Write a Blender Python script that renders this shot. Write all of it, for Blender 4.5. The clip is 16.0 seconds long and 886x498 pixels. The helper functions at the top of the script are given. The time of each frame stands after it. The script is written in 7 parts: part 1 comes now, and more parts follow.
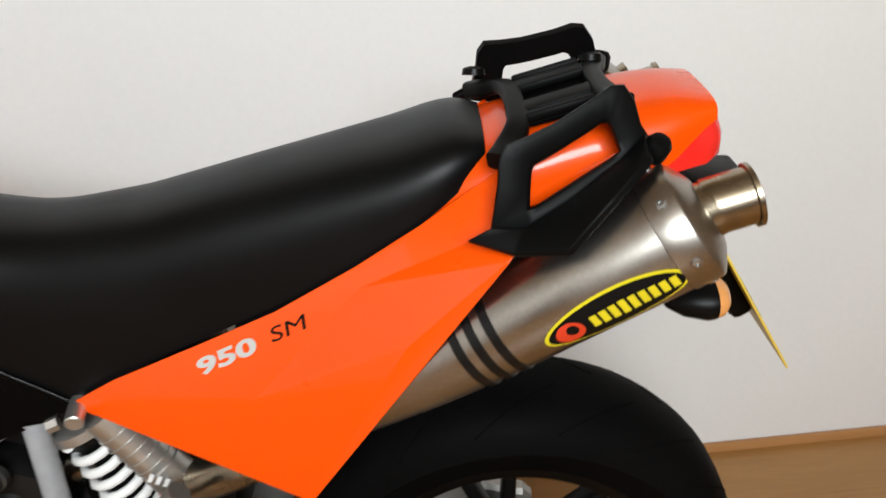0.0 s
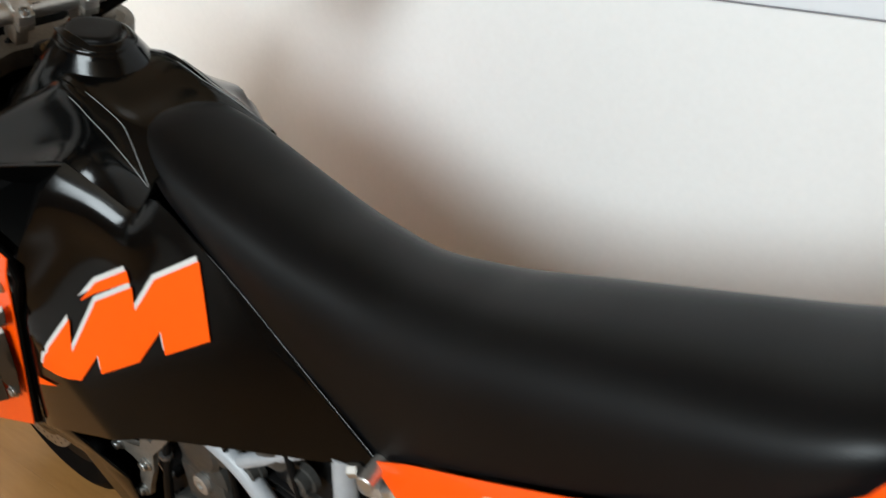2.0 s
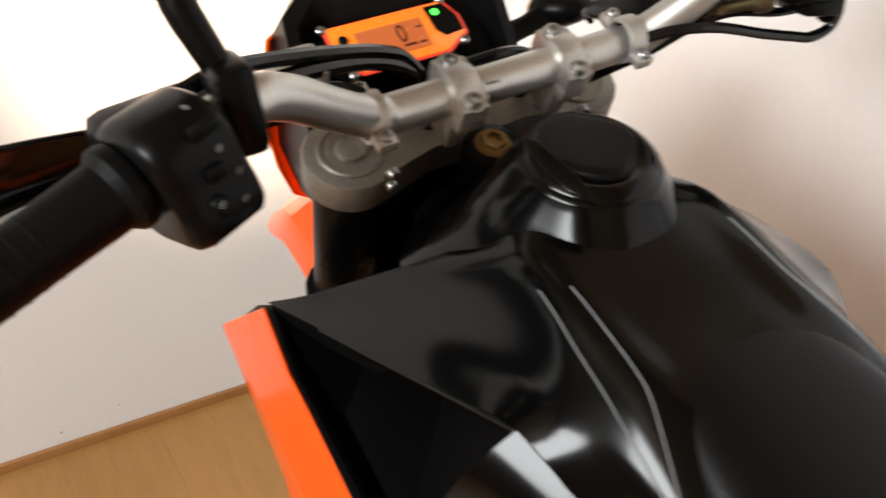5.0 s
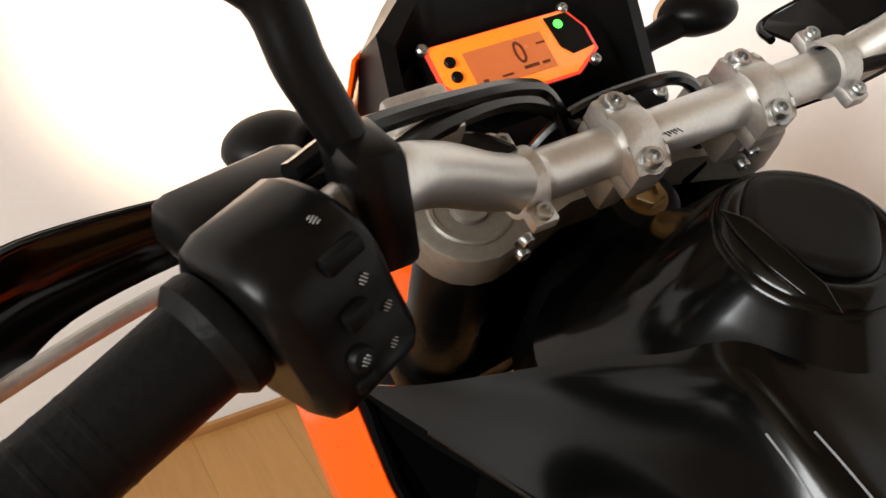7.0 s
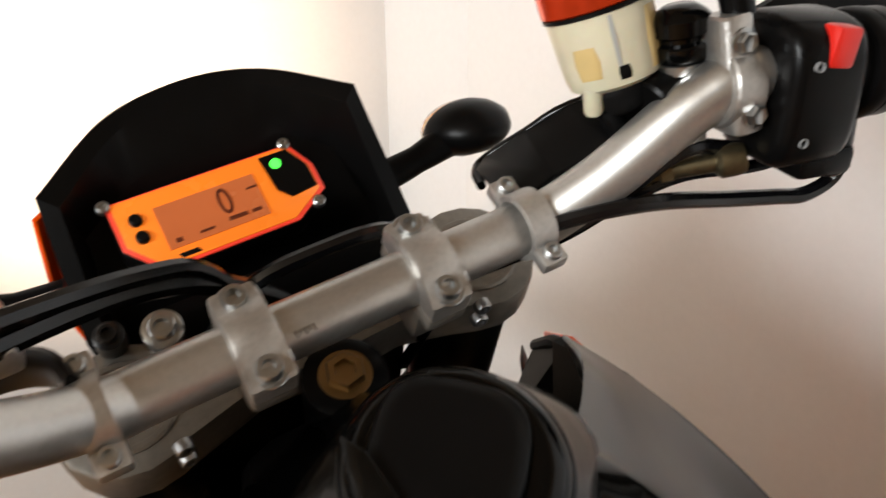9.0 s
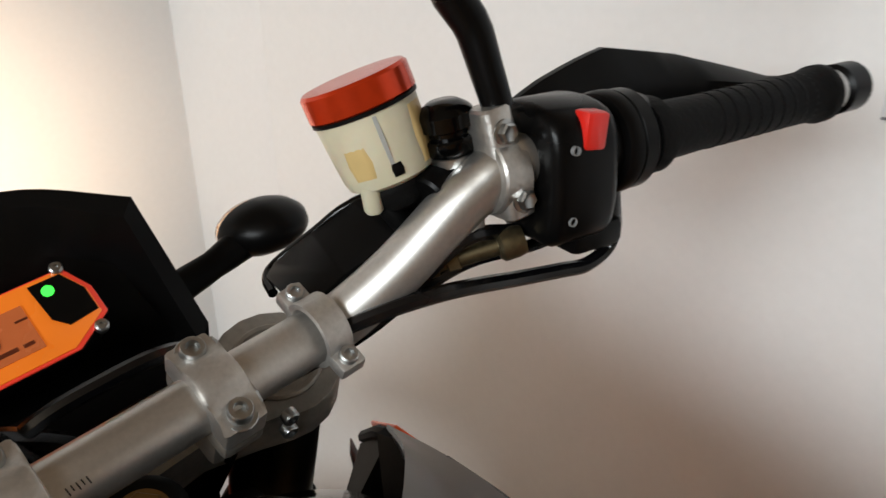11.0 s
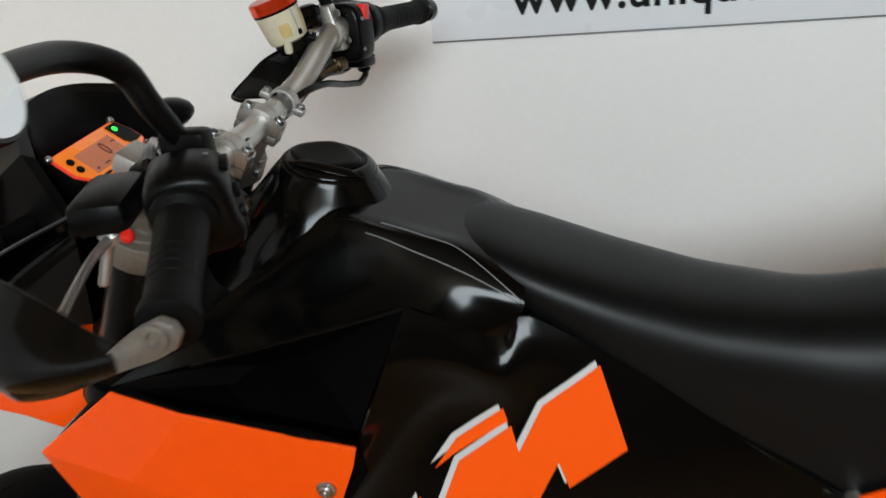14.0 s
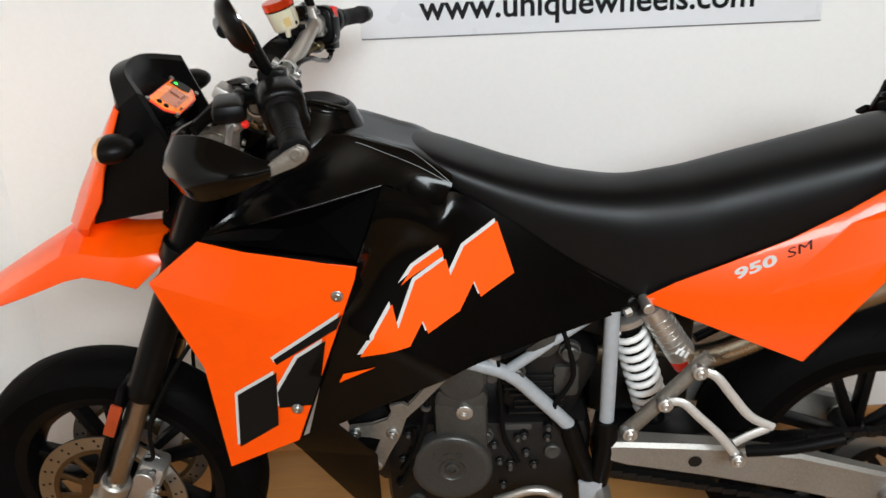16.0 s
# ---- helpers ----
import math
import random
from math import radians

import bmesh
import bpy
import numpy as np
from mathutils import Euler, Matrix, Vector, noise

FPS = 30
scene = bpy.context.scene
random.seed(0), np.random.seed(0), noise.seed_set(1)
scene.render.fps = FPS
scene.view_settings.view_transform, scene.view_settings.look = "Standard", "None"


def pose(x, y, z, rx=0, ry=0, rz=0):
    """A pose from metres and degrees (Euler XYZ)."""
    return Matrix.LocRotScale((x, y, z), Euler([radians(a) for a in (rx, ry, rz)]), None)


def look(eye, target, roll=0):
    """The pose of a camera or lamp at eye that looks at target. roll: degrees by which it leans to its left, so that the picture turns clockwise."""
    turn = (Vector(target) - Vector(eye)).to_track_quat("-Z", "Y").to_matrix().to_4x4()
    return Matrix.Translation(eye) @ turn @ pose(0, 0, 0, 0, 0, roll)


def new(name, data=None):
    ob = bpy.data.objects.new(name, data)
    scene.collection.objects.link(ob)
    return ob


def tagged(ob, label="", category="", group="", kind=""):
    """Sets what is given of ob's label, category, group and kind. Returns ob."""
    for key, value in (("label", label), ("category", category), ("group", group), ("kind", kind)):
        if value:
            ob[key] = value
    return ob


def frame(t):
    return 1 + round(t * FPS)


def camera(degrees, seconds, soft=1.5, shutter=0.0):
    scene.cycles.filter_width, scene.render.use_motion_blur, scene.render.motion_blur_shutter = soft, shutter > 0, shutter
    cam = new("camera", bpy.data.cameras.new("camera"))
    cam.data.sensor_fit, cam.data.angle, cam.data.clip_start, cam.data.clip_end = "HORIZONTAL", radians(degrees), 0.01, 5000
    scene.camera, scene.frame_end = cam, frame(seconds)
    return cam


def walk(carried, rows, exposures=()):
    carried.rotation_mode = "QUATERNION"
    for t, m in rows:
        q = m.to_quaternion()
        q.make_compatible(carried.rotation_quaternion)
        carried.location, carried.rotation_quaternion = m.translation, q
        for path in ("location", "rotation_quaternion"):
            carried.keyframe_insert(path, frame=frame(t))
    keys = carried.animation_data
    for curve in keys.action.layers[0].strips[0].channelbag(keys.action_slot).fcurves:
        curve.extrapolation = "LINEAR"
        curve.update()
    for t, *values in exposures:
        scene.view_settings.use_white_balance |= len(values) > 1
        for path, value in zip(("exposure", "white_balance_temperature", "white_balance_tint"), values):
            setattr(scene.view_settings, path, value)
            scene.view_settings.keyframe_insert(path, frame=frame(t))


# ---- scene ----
from mathutils.bvhtree import BVHTree
cam = camera(58.6, 16.0, 1.5, 0.5)
PATH = [
    (0, (0.241, 0.425, 1.156), (0.4, 2.287, 0.444), -2.7),
    (0.5, (0.285, 0.511, 1.173), (0.409, 2.367, 0.439), 0.9),
    (1, (0.312, 0.561, 1.2), (0.192, 2.408, 0.441), 2.5),
    (1.5, (0.324, 0.611, 1.216), (-0.208, 2.383, 0.455), 5.4),
    (1.7, (0.334, 0.636, 1.222), (-0.427, 2.318, 0.453), 4.8),
    (1.9, (0.308, 0.679, 1.241), (-0.629, 2.247, 0.426), 3.2),
    (2, (0.298, 0.679, 1.258), (-0.678, 2.215, 0.43), 3.3),
    (2.2, (0.203, 0.666, 1.264), (-0.742, 2.219, 0.43), 3.6),
    (2.5, (0.128, 0.731, 1.267), (-0.94, 2.191, 0.412), 1.8),
    (3, (0.021, 0.772, 1.268), (-1.16, 2.14, 0.413), 0.8),
    (3.5, (-0.048, 0.829, 1.27), (-1.314, 2.102, 0.389), 1.0),
    (4, (-0.113, 0.91, 1.277), (-1.472, 2.072, 0.38), 1.8),
    (4.5, (-0.178, 0.941, 1.27), (-1.614, 1.997, 0.362), 2.4),
    (5, (-0.262, 0.923, 1.26), (-1.713, 1.92, 0.311), 2.6),
    (5.2, (-0.298, 0.902, 1.267), (-1.733, 1.893, 0.287), 2.9),
    (7.3, (-0.426, 0.96, 1.253), (-1.889, 1.889, 0.255), 2.0),
    (7.5, (-0.425, 0.987, 1.255), (-1.902, 1.905, 0.268), 1.9),
    (8, (-0.42, 1.04, 1.27), (-1.912, 1.938, 0.288), 0.9),
    (8.5, (-0.416, 1.089, 1.279), (-1.903, 2.044, 0.344), 0.4),
    (9, (-0.416, 1.137, 1.289), (-1.886, 2.152, 0.39), -0.2),
    (9.5, (-0.413, 1.174, 1.298), (-1.859, 2.243, 0.424), -0.5),
    (10, (-0.413, 1.198, 1.305), (-1.836, 2.319, 0.455), -0.7),
    (10.2, (-0.413, 1.205, 1.306), (-1.819, 2.353, 0.465), -0.8),
    (12.3, (-0.383, 0.956, 1.268), (-1.193, 2.695, 0.701), -3.8),
    (12.5, (-0.369, 0.911, 1.261), (-1.118, 2.678, 0.697), -3.9),
    (13, (-0.34, 0.773, 1.246), (-0.933, 2.59, 0.655), -4.3),
    (13.5, (-0.336, 0.637, 1.249), (-0.82, 2.472, 0.617), -4.2),
    (14, (-0.385, 0.489, 1.241), (-0.665, 2.361, 0.595), -4.7),
    (14.5, (-0.42, 0.347, 1.247), (-0.541, 2.234, 0.594), -3.3),
    (15, (-0.404, 0.201, 1.235), (-0.519, 2.089, 0.585), -3.1),
    (15.5, (-0.405, 0.068, 1.237), (-0.462, 1.954, 0.575), -2.0),
    (16, (-0.463, -0.054, 1.236), (-0.422, 1.847, 0.616), -3.0),
]
EXPOSURES = [(0, -0.28, 6800, 15), (0.5, -0.45, 6800, 15), (1.0, -0.48, 6700, 15), (1.5, -0.28, 6550, 11), (2.5, -0.12, 6550, 11), (3.5, 0.03, 6850, 15), (5, 0.18, 7100, 18), (7.5, 0.26, 7200, 18), (8.3, 0.12, 7100, 18), (9, -0.12, 7100, 18), (10.2, -0.3, 6950, 16), (12.3, -0.85, 6700, 15), (13.5, -0.82, 6520, 11), (14, -0.66, 6550, 11), (15, -0.34, 6700, 14), (16, -0.29, 6700, 14)]
walk(cam, [(t, look(eye, target, roll)) for t, eye, target, roll in PATH], EXPOSURES)

# ---- world, window light, headlight ----
world = bpy.data.worlds.new("world")
scene.world = world
world.use_nodes = True
wn = world.node_tree
sky = wn.nodes.new("ShaderNodeTexSky")
sky.sky_type, sky.sun_disc = "NISHITA", False
sky.sun_elevation, sky.sun_rotation = radians(35), radians(200)
wn.links.new(sky.outputs[0], wn.nodes["Background"].inputs[0])
wn.nodes["Background"].inputs[1].default_value = 0.1


def area_lamp(name, eye, target, sx, sy, watts, colour):
    data = bpy.data.lights.new(name, "AREA")
    data.shape, data.size, data.size_y, data.energy, data.color = "RECTANGLE", sx, sy, watts, colour
    ob = new(name, data)
    ob.matrix_world = look(eye, target)
    return ob


BACK, WEST, EAST, SOUTH, CEIL = 1.96, -1.81, 3.4, -2.4, 3.2
PARTITION = 2.2                    # height of the white panels
WIN = (-0.75, 1.45, 1.75, 3.0)      # window opening in the south wall: x0, x1, z0, z1
area_lamp("window_daylight", ((WIN[0] + WIN[1]) / 2, SOUTH - 0.06, (WIN[2] + WIN[3]) / 2), ((WIN[0] + WIN[1]) / 2, 2.0, (WIN[2] + WIN[3]) / 2 - 0.9),
          WIN[1] - WIN[0] - 0.1, WIN[3] - WIN[2] - 0.1, 250, (0.83, 0.95, 0.99))

# ---- materials ----


def material(name, colour, rough=0.5, metal=0.0, coat=0.0, vary=0.08, grain=60.0, bump=0.0, stain=6.0, rvary=0.08, aniso=0.0, spec=0.5):
    """A surface with variation at two scales: stains and fine grain."""
    m = bpy.data.materials.new(name)
    m.use_nodes = True
    nt = m.node_tree
    p = nt.nodes["Principled BSDF"]
    tc = nt.nodes.new("ShaderNodeTexCoord")
    big = nt.nodes.new("ShaderNodeTexNoise")
    big.inputs["Scale"].default_value, big.inputs["Detail"].default_value = stain, 6
    fine = nt.nodes.new("ShaderNodeTexNoise")
    fine.inputs["Scale"].default_value, fine.inputs["Detail"].default_value = grain, 4
    for n in (big, fine):
        nt.links.new(tc.outputs["Object"], n.inputs["Vector"])
    mix = nt.nodes.new("ShaderNodeMath")
    mix.operation = "ADD"
    nt.links.new(big.outputs["Fac"], mix.inputs[0])
    nt.links.new(fine.outputs["Fac"], mix.inputs[1])
    ramp = nt.nodes.new("ShaderNodeMapRange")
    ramp.inputs["From Min"].default_value, ramp.inputs["From Max"].default_value = 0.6, 1.4
    nt.links.new(mix.outputs[0], ramp.inputs["Value"])
    col = nt.nodes.new("ShaderNodeMix")
    col.data_type = "RGBA"
    col.inputs["A"].default_value = (*[c * (1 - vary) for c in colour], 1)
    col.inputs["B"].default_value = (*[min(1, c * (1 + vary)) for c in colour], 1)
    nt.links.new(ramp.outputs[0], col.inputs["Factor"])
    nt.links.new(col.outputs["Result"], p.inputs["Base Color"])
    rr = nt.nodes.new("ShaderNodeMapRange")
    rr.inputs["From Min"].default_value, rr.inputs["From Max"].default_value = 0.3, 0.7
    rr.inputs["To Min"].default_value, rr.inputs["To Max"].default_value = max(0.02, rough - rvary), min(1, rough + rvary)
    nt.links.new(big.outputs["Fac"], rr.inputs["Value"])
    nt.links.new(rr.outputs[0], p.inputs["Roughness"])
    p.inputs["Metallic"].default_value = metal
    p.inputs["Coat Weight"].default_value = coat
    p.inputs["Coat Roughness"].default_value = 0.06
    p.inputs["Specular IOR Level"].default_value = spec
    if bump:
        b = nt.nodes.new("ShaderNodeBump")
        b.inputs["Strength"].default_value, b.inputs["Distance"].default_value = bump, 0.001
        nt.links.new(fine.outputs["Fac"], b.inputs["Height"])
        nt.links.new(b.outputs[0], p.inputs["Normal"])
    return m


def glow(name, colour, strength, base=None):
    m = material(name, base or colour, 0.3)
    p = m.node_tree.nodes["Principled BSDF"]
    p.inputs["Emission Color"].default_value = (*colour, 1)
    p.inputs["Emission Strength"].default_value = strength
    return m


ORANGE = material("orange_paint", (0.90, 0.078, 0.001), 0.3, coat=0.40, vary=0.03, rvary=0.04, spec=0.2)
BLACK_GLOSS = material("black_gloss_paint", (0.0014, 0.0014, 0.0014), 0.135, vary=0.2, rvary=0.02, spec=0.22)
BLACK_MATT = material("black_textured_plastic", (0.003, 0.003, 0.0031), 0.45, spec=0.09, vary=0.25, grain=900, bump=0.08, rvary=0.08)
BLACK_DEEP = material("black_rough_moulding", (0.0018, 0.0018, 0.0018), 0.5, spec=0.025, vary=0.25, grain=500, bump=0.2, rvary=0.05)
BLACK_SATIN = material("black_satin_paint", (0.0028, 0.0026, 0.0026), 0.34, spec=0.12, vary=0.25, rvary=0.08)
SEAT = material("black_seat_vinyl", (0.0020, 0.0022, 0.0026), 0.39, spec=0.185, vary=0.2, grain=700, bump=0.18, rvary=0.05)
RUBBER = material("black_rubber", (0.0035, 0.0033, 0.0033), 0.55, spec=0.09, vary=0.3, grain=300, bump=0.4)
TYRE = material("tyre_rubber", (0.003, 0.0028, 0.0028), 0.6, spec=0.025, vary=0.35, grain=220, bump=0.4, stain=9)
GROOVE = material("tyre_groove", (0.0015, 0.0015, 0.0015), 0.9, spec=0.05, vary=0.2)
ALU = material("brushed_aluminium", (0.54, 0.525, 0.50), 0.36, metal=0.9, vary=0.1, grain=400, rvary=0.1)
ALU_CAST = material("cast_aluminium", (0.5, 0.48, 0.455), 0.45, metal=0.9, vary=0.15, grain=350, bump=0.25)
TITANIUM = material("brushed_titanium", (0.40, 0.37, 0.335), 0.33, metal=1.0, vary=0.12, grain=220, rvary=0.06)
TIP_METAL = material("heat_tinted_steel", (0.37, 0.315, 0.235), 0.3, metal=1.0, vary=0.2, stain=14)
STEEL = material("zinc_steel", (0.42, 0.43, 0.43), 0.34, metal=1.0, vary=0.15, grain=300)
SWING = material("satin_swingarm", (0.34, 0.325, 0.30), 0.5, metal=0.8, vary=0.18, grain=260, bump=0.15)
BRACKET = material("dulled_aluminium", (0.22, 0.2, 0.175), 0.45, metal=0.65, vary=0.2, grain=200, bump=0.2)
FRAME_GREY = material("grey_frame_paint", (0.31, 0.325, 0.345), 0.4, vary=0.12, grain=90)
BOLT_DARK = material("dulled_zinc", (0.15, 0.145, 0.14), 0.42, metal=0.8, vary=0.3, grain=300)
PEG = material("forged_aluminium", (0.62, 0.61, 0.59), 0.42, metal=0.55, vary=0.12, grain=200)
ENGINE = material("dark_cast_engine", (0.045, 0.044, 0.041), 0.38, metal=0.35, vary=0.3, grain=160, bump=0.4)
ENGINE_DARK = material("engine_black", (0.004, 0.0037, 0.0037), 0.36, spec=0.30, vary=0.4, grain=120, bump=0.4)
BRASS = material("brass_nut", (0.30, 0.20, 0.095), 0.35, metal=1.0, vary=0.15)
BRASS_DARK = material("tarnished_brass", (0.16, 0.13, 0.075), 0.35, metal=0.9, vary=0.3, grain=300)
BRONZE = material("bronze_disc_carrier", (0.14, 0.09, 0.045), 0.45, metal=0.9, vary=0.2)
WHITE = material("white_spring_paint", (0.78, 0.78, 0.77), 0.35, vary=0.08)
RED = material("red_plastic", (0.7, 0.02, 0.012), 0.35, vary=0.06)
REFLECTOR = material("dull_red_reflector", (0.34, 0.045, 0.012), 0.3, vary=0.15)
RED_ANOD = material("red_anodised_lid", (0.62, 0.045, 0.008), 0.27, metal=0.6, vary=0.1, grain=200)
RED_LENS = material("red_lens", (0.92, 0.022, 0.016), 0.12, coat=0.6, vary=0.1)
AMBER = material("amber_lens", (0.75, 0.32, 0.1), 0.2, coat=0.4, vary=0.1)
FLUID = material("cloudy_reservoir_plastic", (0.58, 0.52, 0.38), 0.35, vary=0.1, stain=30)
FLUID.node_tree.nodes["Principled BSDF"].inputs["Subsurface Weight"].default_value = 0.15
FLUID_TINT = material("brake_fluid_seen_through", (0.56, 0.40, 0.17), 0.35, vary=0.15, stain=40)
RIB_GREY = material("grey_moulded_rib", (0.36, 0.36, 0.34), 0.4, vary=0.1)
CABLE = material("glossy_cable_sheath", (0.003, 0.003, 0.0035), 0.22, spec=0.4, vary=0.1)
SYMBOL = material("grey_print", (0.22, 0.22, 0.22), 0.5, vary=0.05)
STRIPE = material("grey_pinstripe", (0.17, 0.175, 0.18), 0.5, vary=0.05, spec=0.15)
SILVER_DECAL = material("silver_decal", (0.52, 0.52, 0.51), 0.4, vary=0.05)
BLACK_DECAL = material("black_decal", (0.004, 0.004, 0.004), 0.45, vary=0.1, spec=0.15)
ORANGE_DECAL = material("orange_decal", (0.90, 0.088, 0.002), 0.5, vary=0.03, spec=0.08)
LINING = material("grey_inner_plastic", (0.13, 0.128, 0.125), 0.38, vary=0.15, grain=300)
YELLOW_DECAL = material("yellow_decal", (0.75, 0.62, 0.02), 0.35, vary=0.05)
RED_DECAL = material("red_decal", (0.7, 0.05, 0.015), 0.35, vary=0.05)
PLATE_YELLOW = material("yellow_plate", (0.72, 0.5, 0.06), 0.4, vary=0.05)
MIRROR = material("mirror_glass", (0.9, 0.9, 0.9), 0.02, metal=1.0, vary=0.01, rvary=0.0)
DASH_FACE = glow("lit_orange_dash", (1.0, 0.2, 0.01), 0.5, (0.8, 0.2, 0.02))
DASH_LCD = glow("lit_lcd", (0.85, 0.16, 0.03), 0.24, (0.45, 0.12, 0.04))
DASH_GLOW = glow("lit_red_edge", (1.0, 0.06, 0.03), 0.5, (0.6, 0.05, 0.03))
for m in (DASH_FACE, DASH_LCD):
    m.node_tree.nodes["Principled BSDF"].inputs["Coat Weight"].default_value = 0.7
    m.node_tree.nodes["Principled BSDF"].inputs["Coat Roughness"].default_value = 0.08
LCD_INK = material("lcd_segment", (0.12, 0.02, 0.006), 0.4)
LED_GREEN = glow("green_lamp", (0.02, 1.0, 0.08), 2.2, (0.02, 0.5, 0.05))
LAMP_LENS = glow("headlamp_lens", (1.0, 0.78, 0.5), 6.0, (0.9, 0.85, 0.8))
WALL = material("white_wall_paint", (0.74, 0.735, 0.725), 0.6, vary=0.025, grain=90, bump=0.04, stain=1.7)
# unseen surfaces: dark brown chosen for warm bounce and black reflections in gloss
CEILING = material("unseen_ceiling_fill_tint", (0.27, 0.20, 0.13), 0.7, vary=0.02, grain=120, bump=0.1, stain=1.5)
UNSEEN_WALL = material("unseen_wall_fill_tint", (0.27, 0.18, 0.10), 0.7, vary=0.05, grain=120, bump=0.1, stain=1.5)
SIGN_WHITE = material("white_sign_board", (0.73, 0.75, 0.78), 0.3, vary=0.015, stain=2)
SIGN_EDGE = material("sign_edge", (0.18, 0.18, 0.2), 0.4)
SIGN_INK = material("sign_letters", (0.003, 0.003, 0.0035), 0.5, vary=0.1, spec=0.1)
DIRT = material("scuff_mark", (0.08, 0.07, 0.065), 0.8)


def wood(name, dark, light, rough):
    """Laminate: long grain along x, each board of its own tone."""
    m = bpy.data.materials.new(name)
    m.use_nodes = True
    nt = m.node_tree
    p = nt.nodes["Principled BSDF"]
    tc = nt.nodes.new("ShaderNodeTexCoord")
    info = nt.nodes.new("ShaderNodeObjectInfo")
    mp = nt.nodes.new("ShaderNodeMapping")
    mp.inputs["Scale"].default_value = (1.2, 9.0, 9.0)
    nt.links.new(tc.outputs["Object"], mp.inputs["Vector"])
    addv = nt.nodes.new("ShaderNodeVectorMath")
    nt.links.new(mp.outputs[0], addv.inputs[0])
    sc = nt.nodes.new("ShaderNodeMath")
    sc.operation, sc.inputs[1].default_value = "MULTIPLY", 40.0
    nt.links.new(info.outputs["Random"], sc.inputs[0])
    nt.links.new(sc.outputs[0], addv.inputs[1])
    n1 = nt.nodes.new("ShaderNodeTexNoise")
    n1.inputs["Scale"].default_value, n1.inputs["Detail"].default_value, n1.inputs["Distortion"].default_value = 1.6, 5, 0.8
    n2 = nt.nodes.new("ShaderNodeTexNoise")
    n2.inputs["Scale"].default_value, n2.inputs["Detail"].default_value = 14.0, 6
    for n in (n1, n2):
        nt.links.new(addv.outputs[0], n.inputs["Vector"])
    mx = nt.nodes.new("ShaderNodeMath")
    mx.operation, mx.inputs[2].default_value = "MULTIPLY_ADD", 0.0
    mx.inputs[1].default_value = 0.65
    nt.links.new(n1.outputs["Fac"], mx.inputs[0])
    m2 = nt.nodes.new("ShaderNodeMath")
    m2.operation, m2.inputs[1].default_value = "MULTIPLY_ADD", 0.35
    nt.links.new(n2.outputs["Fac"], m2.inputs[0])
    nt.links.new(mx.outputs[0], m2.inputs[2])
    rp = nt.nodes.new("ShaderNodeMapRange")
    rp.inputs["From Min"].default_value, rp.inputs["From Max"].default_value = 0.3, 0.7
    nt.links.new(m2.outputs[0], rp.inputs["Value"])
    col = nt.nodes.new("ShaderNodeMix")
    col.data_type = "RGBA"
    col.inputs["A"].default_value, col.inputs["B"].default_value = (*dark, 1), (*light, 1)
    nt.links.new(rp.outputs[0], col.inputs["Factor"])
    nt.links.new(col.outputs["Result"], p.inputs["Base Color"])
    p.inputs["Roughness"].default_value = rough
    b = nt.nodes.new("ShaderNodeBump")
    b.inputs["Strength"].default_value, b.inputs["Distance"].default_value = 0.15, 0.001
    nt.links.new(n2.outputs["Fac"], b.inputs["Height"])
    nt.links.new(b.outputs[0], p.inputs["Normal"])
    return m


WOOD = wood("oak_laminate", (0.30, 0.142, 0.04), (0.40, 0.2, 0.064), 0.38)
WOOD_TRIM = wood("oak_skirting", (0.33, 0.15, 0.05), (0.42, 0.2, 0.075), 0.4)

# ---- mesh helpers ----


def grow(bm, verts, faces):
    vs = [bm.verts.new(v) for v in verts]
    made = []
    for f in faces:
        try:
            made.append(bm.faces.new([vs[i] for i in f]))
        except ValueError:
            pass
    return vs, made


def part(name, bm, mat, parent=None, label="", sharp=38):
    bmesh.ops.recalc_face_normals(bm, faces=bm.faces[:])
    me = bpy.data.meshes.new(name)
    bm.to_mesh(me)
    bm.free()
    me.materials.append(mat)
    me.polygons.foreach_set("use_smooth", [True] * len(me.polygons))
    me.set_sharp_from_angle(angle=radians(sharp))
    ob = new(name, me)
    ob.parent = parent
    return tagged(ob, label)


def bevel_new(bm, faces, amount, segments=2):
    if amount:
        edges = list({e for f in faces for e in f.edges})
        bmesh.ops.bevel(bm, geom=edges, offset=amount, segments=segments, profile=0.5, affect="EDGES", clamp_overlap=True)


def box(bm, c, s, bevel=0.0, turn=None):
    m = turn or Matrix()
    corners = [m @ Vector((x * s[0] / 2, y * s[1] / 2, z * s[2] / 2)) + Vector(c) for x in (-1, 1) for y in (-1, 1) for z in (-1, 1)]
    _, f = grow(bm, corners, [(0, 1, 3, 2), (4, 6, 7, 5), (0, 4, 5, 1), (2, 3, 7, 6), (0, 2, 6, 4), (1, 5, 7, 3)])
    bevel_new(bm, f, bevel)
    return bm


def frame_of(axis):
    z = Vector(axis).normalized()
    x = z.orthogonal().normalized()
    return x, z.cross(x), z


def lathe(bm, origin, axis, profile, n=28, close=False):
    """profile: pairs of distance along the axis and radius."""
    x, y, z = frame_of(axis)
    o = Vector(origin)
    rings = []
    for s, r in profile:
        rings.append([bm.verts.new(o + z * s + (x * math.cos(a) + y * math.sin(a)) * max(r, 1e-5)) for a in (2 * math.pi * i / n for i in range(n))])
    pairs = list(zip(rings, rings[1:])) + ([(rings[-1], rings[0])] if close else [])
    for a, b in pairs:
        for i in range(n):
            bm.faces.new((a[i], a[(i + 1) % n], b[(i + 1) % n], b[i]))
    if not close:
        bm.faces.new(rings[0][::-1])
        bm.faces.new(rings[-1])
    return bm


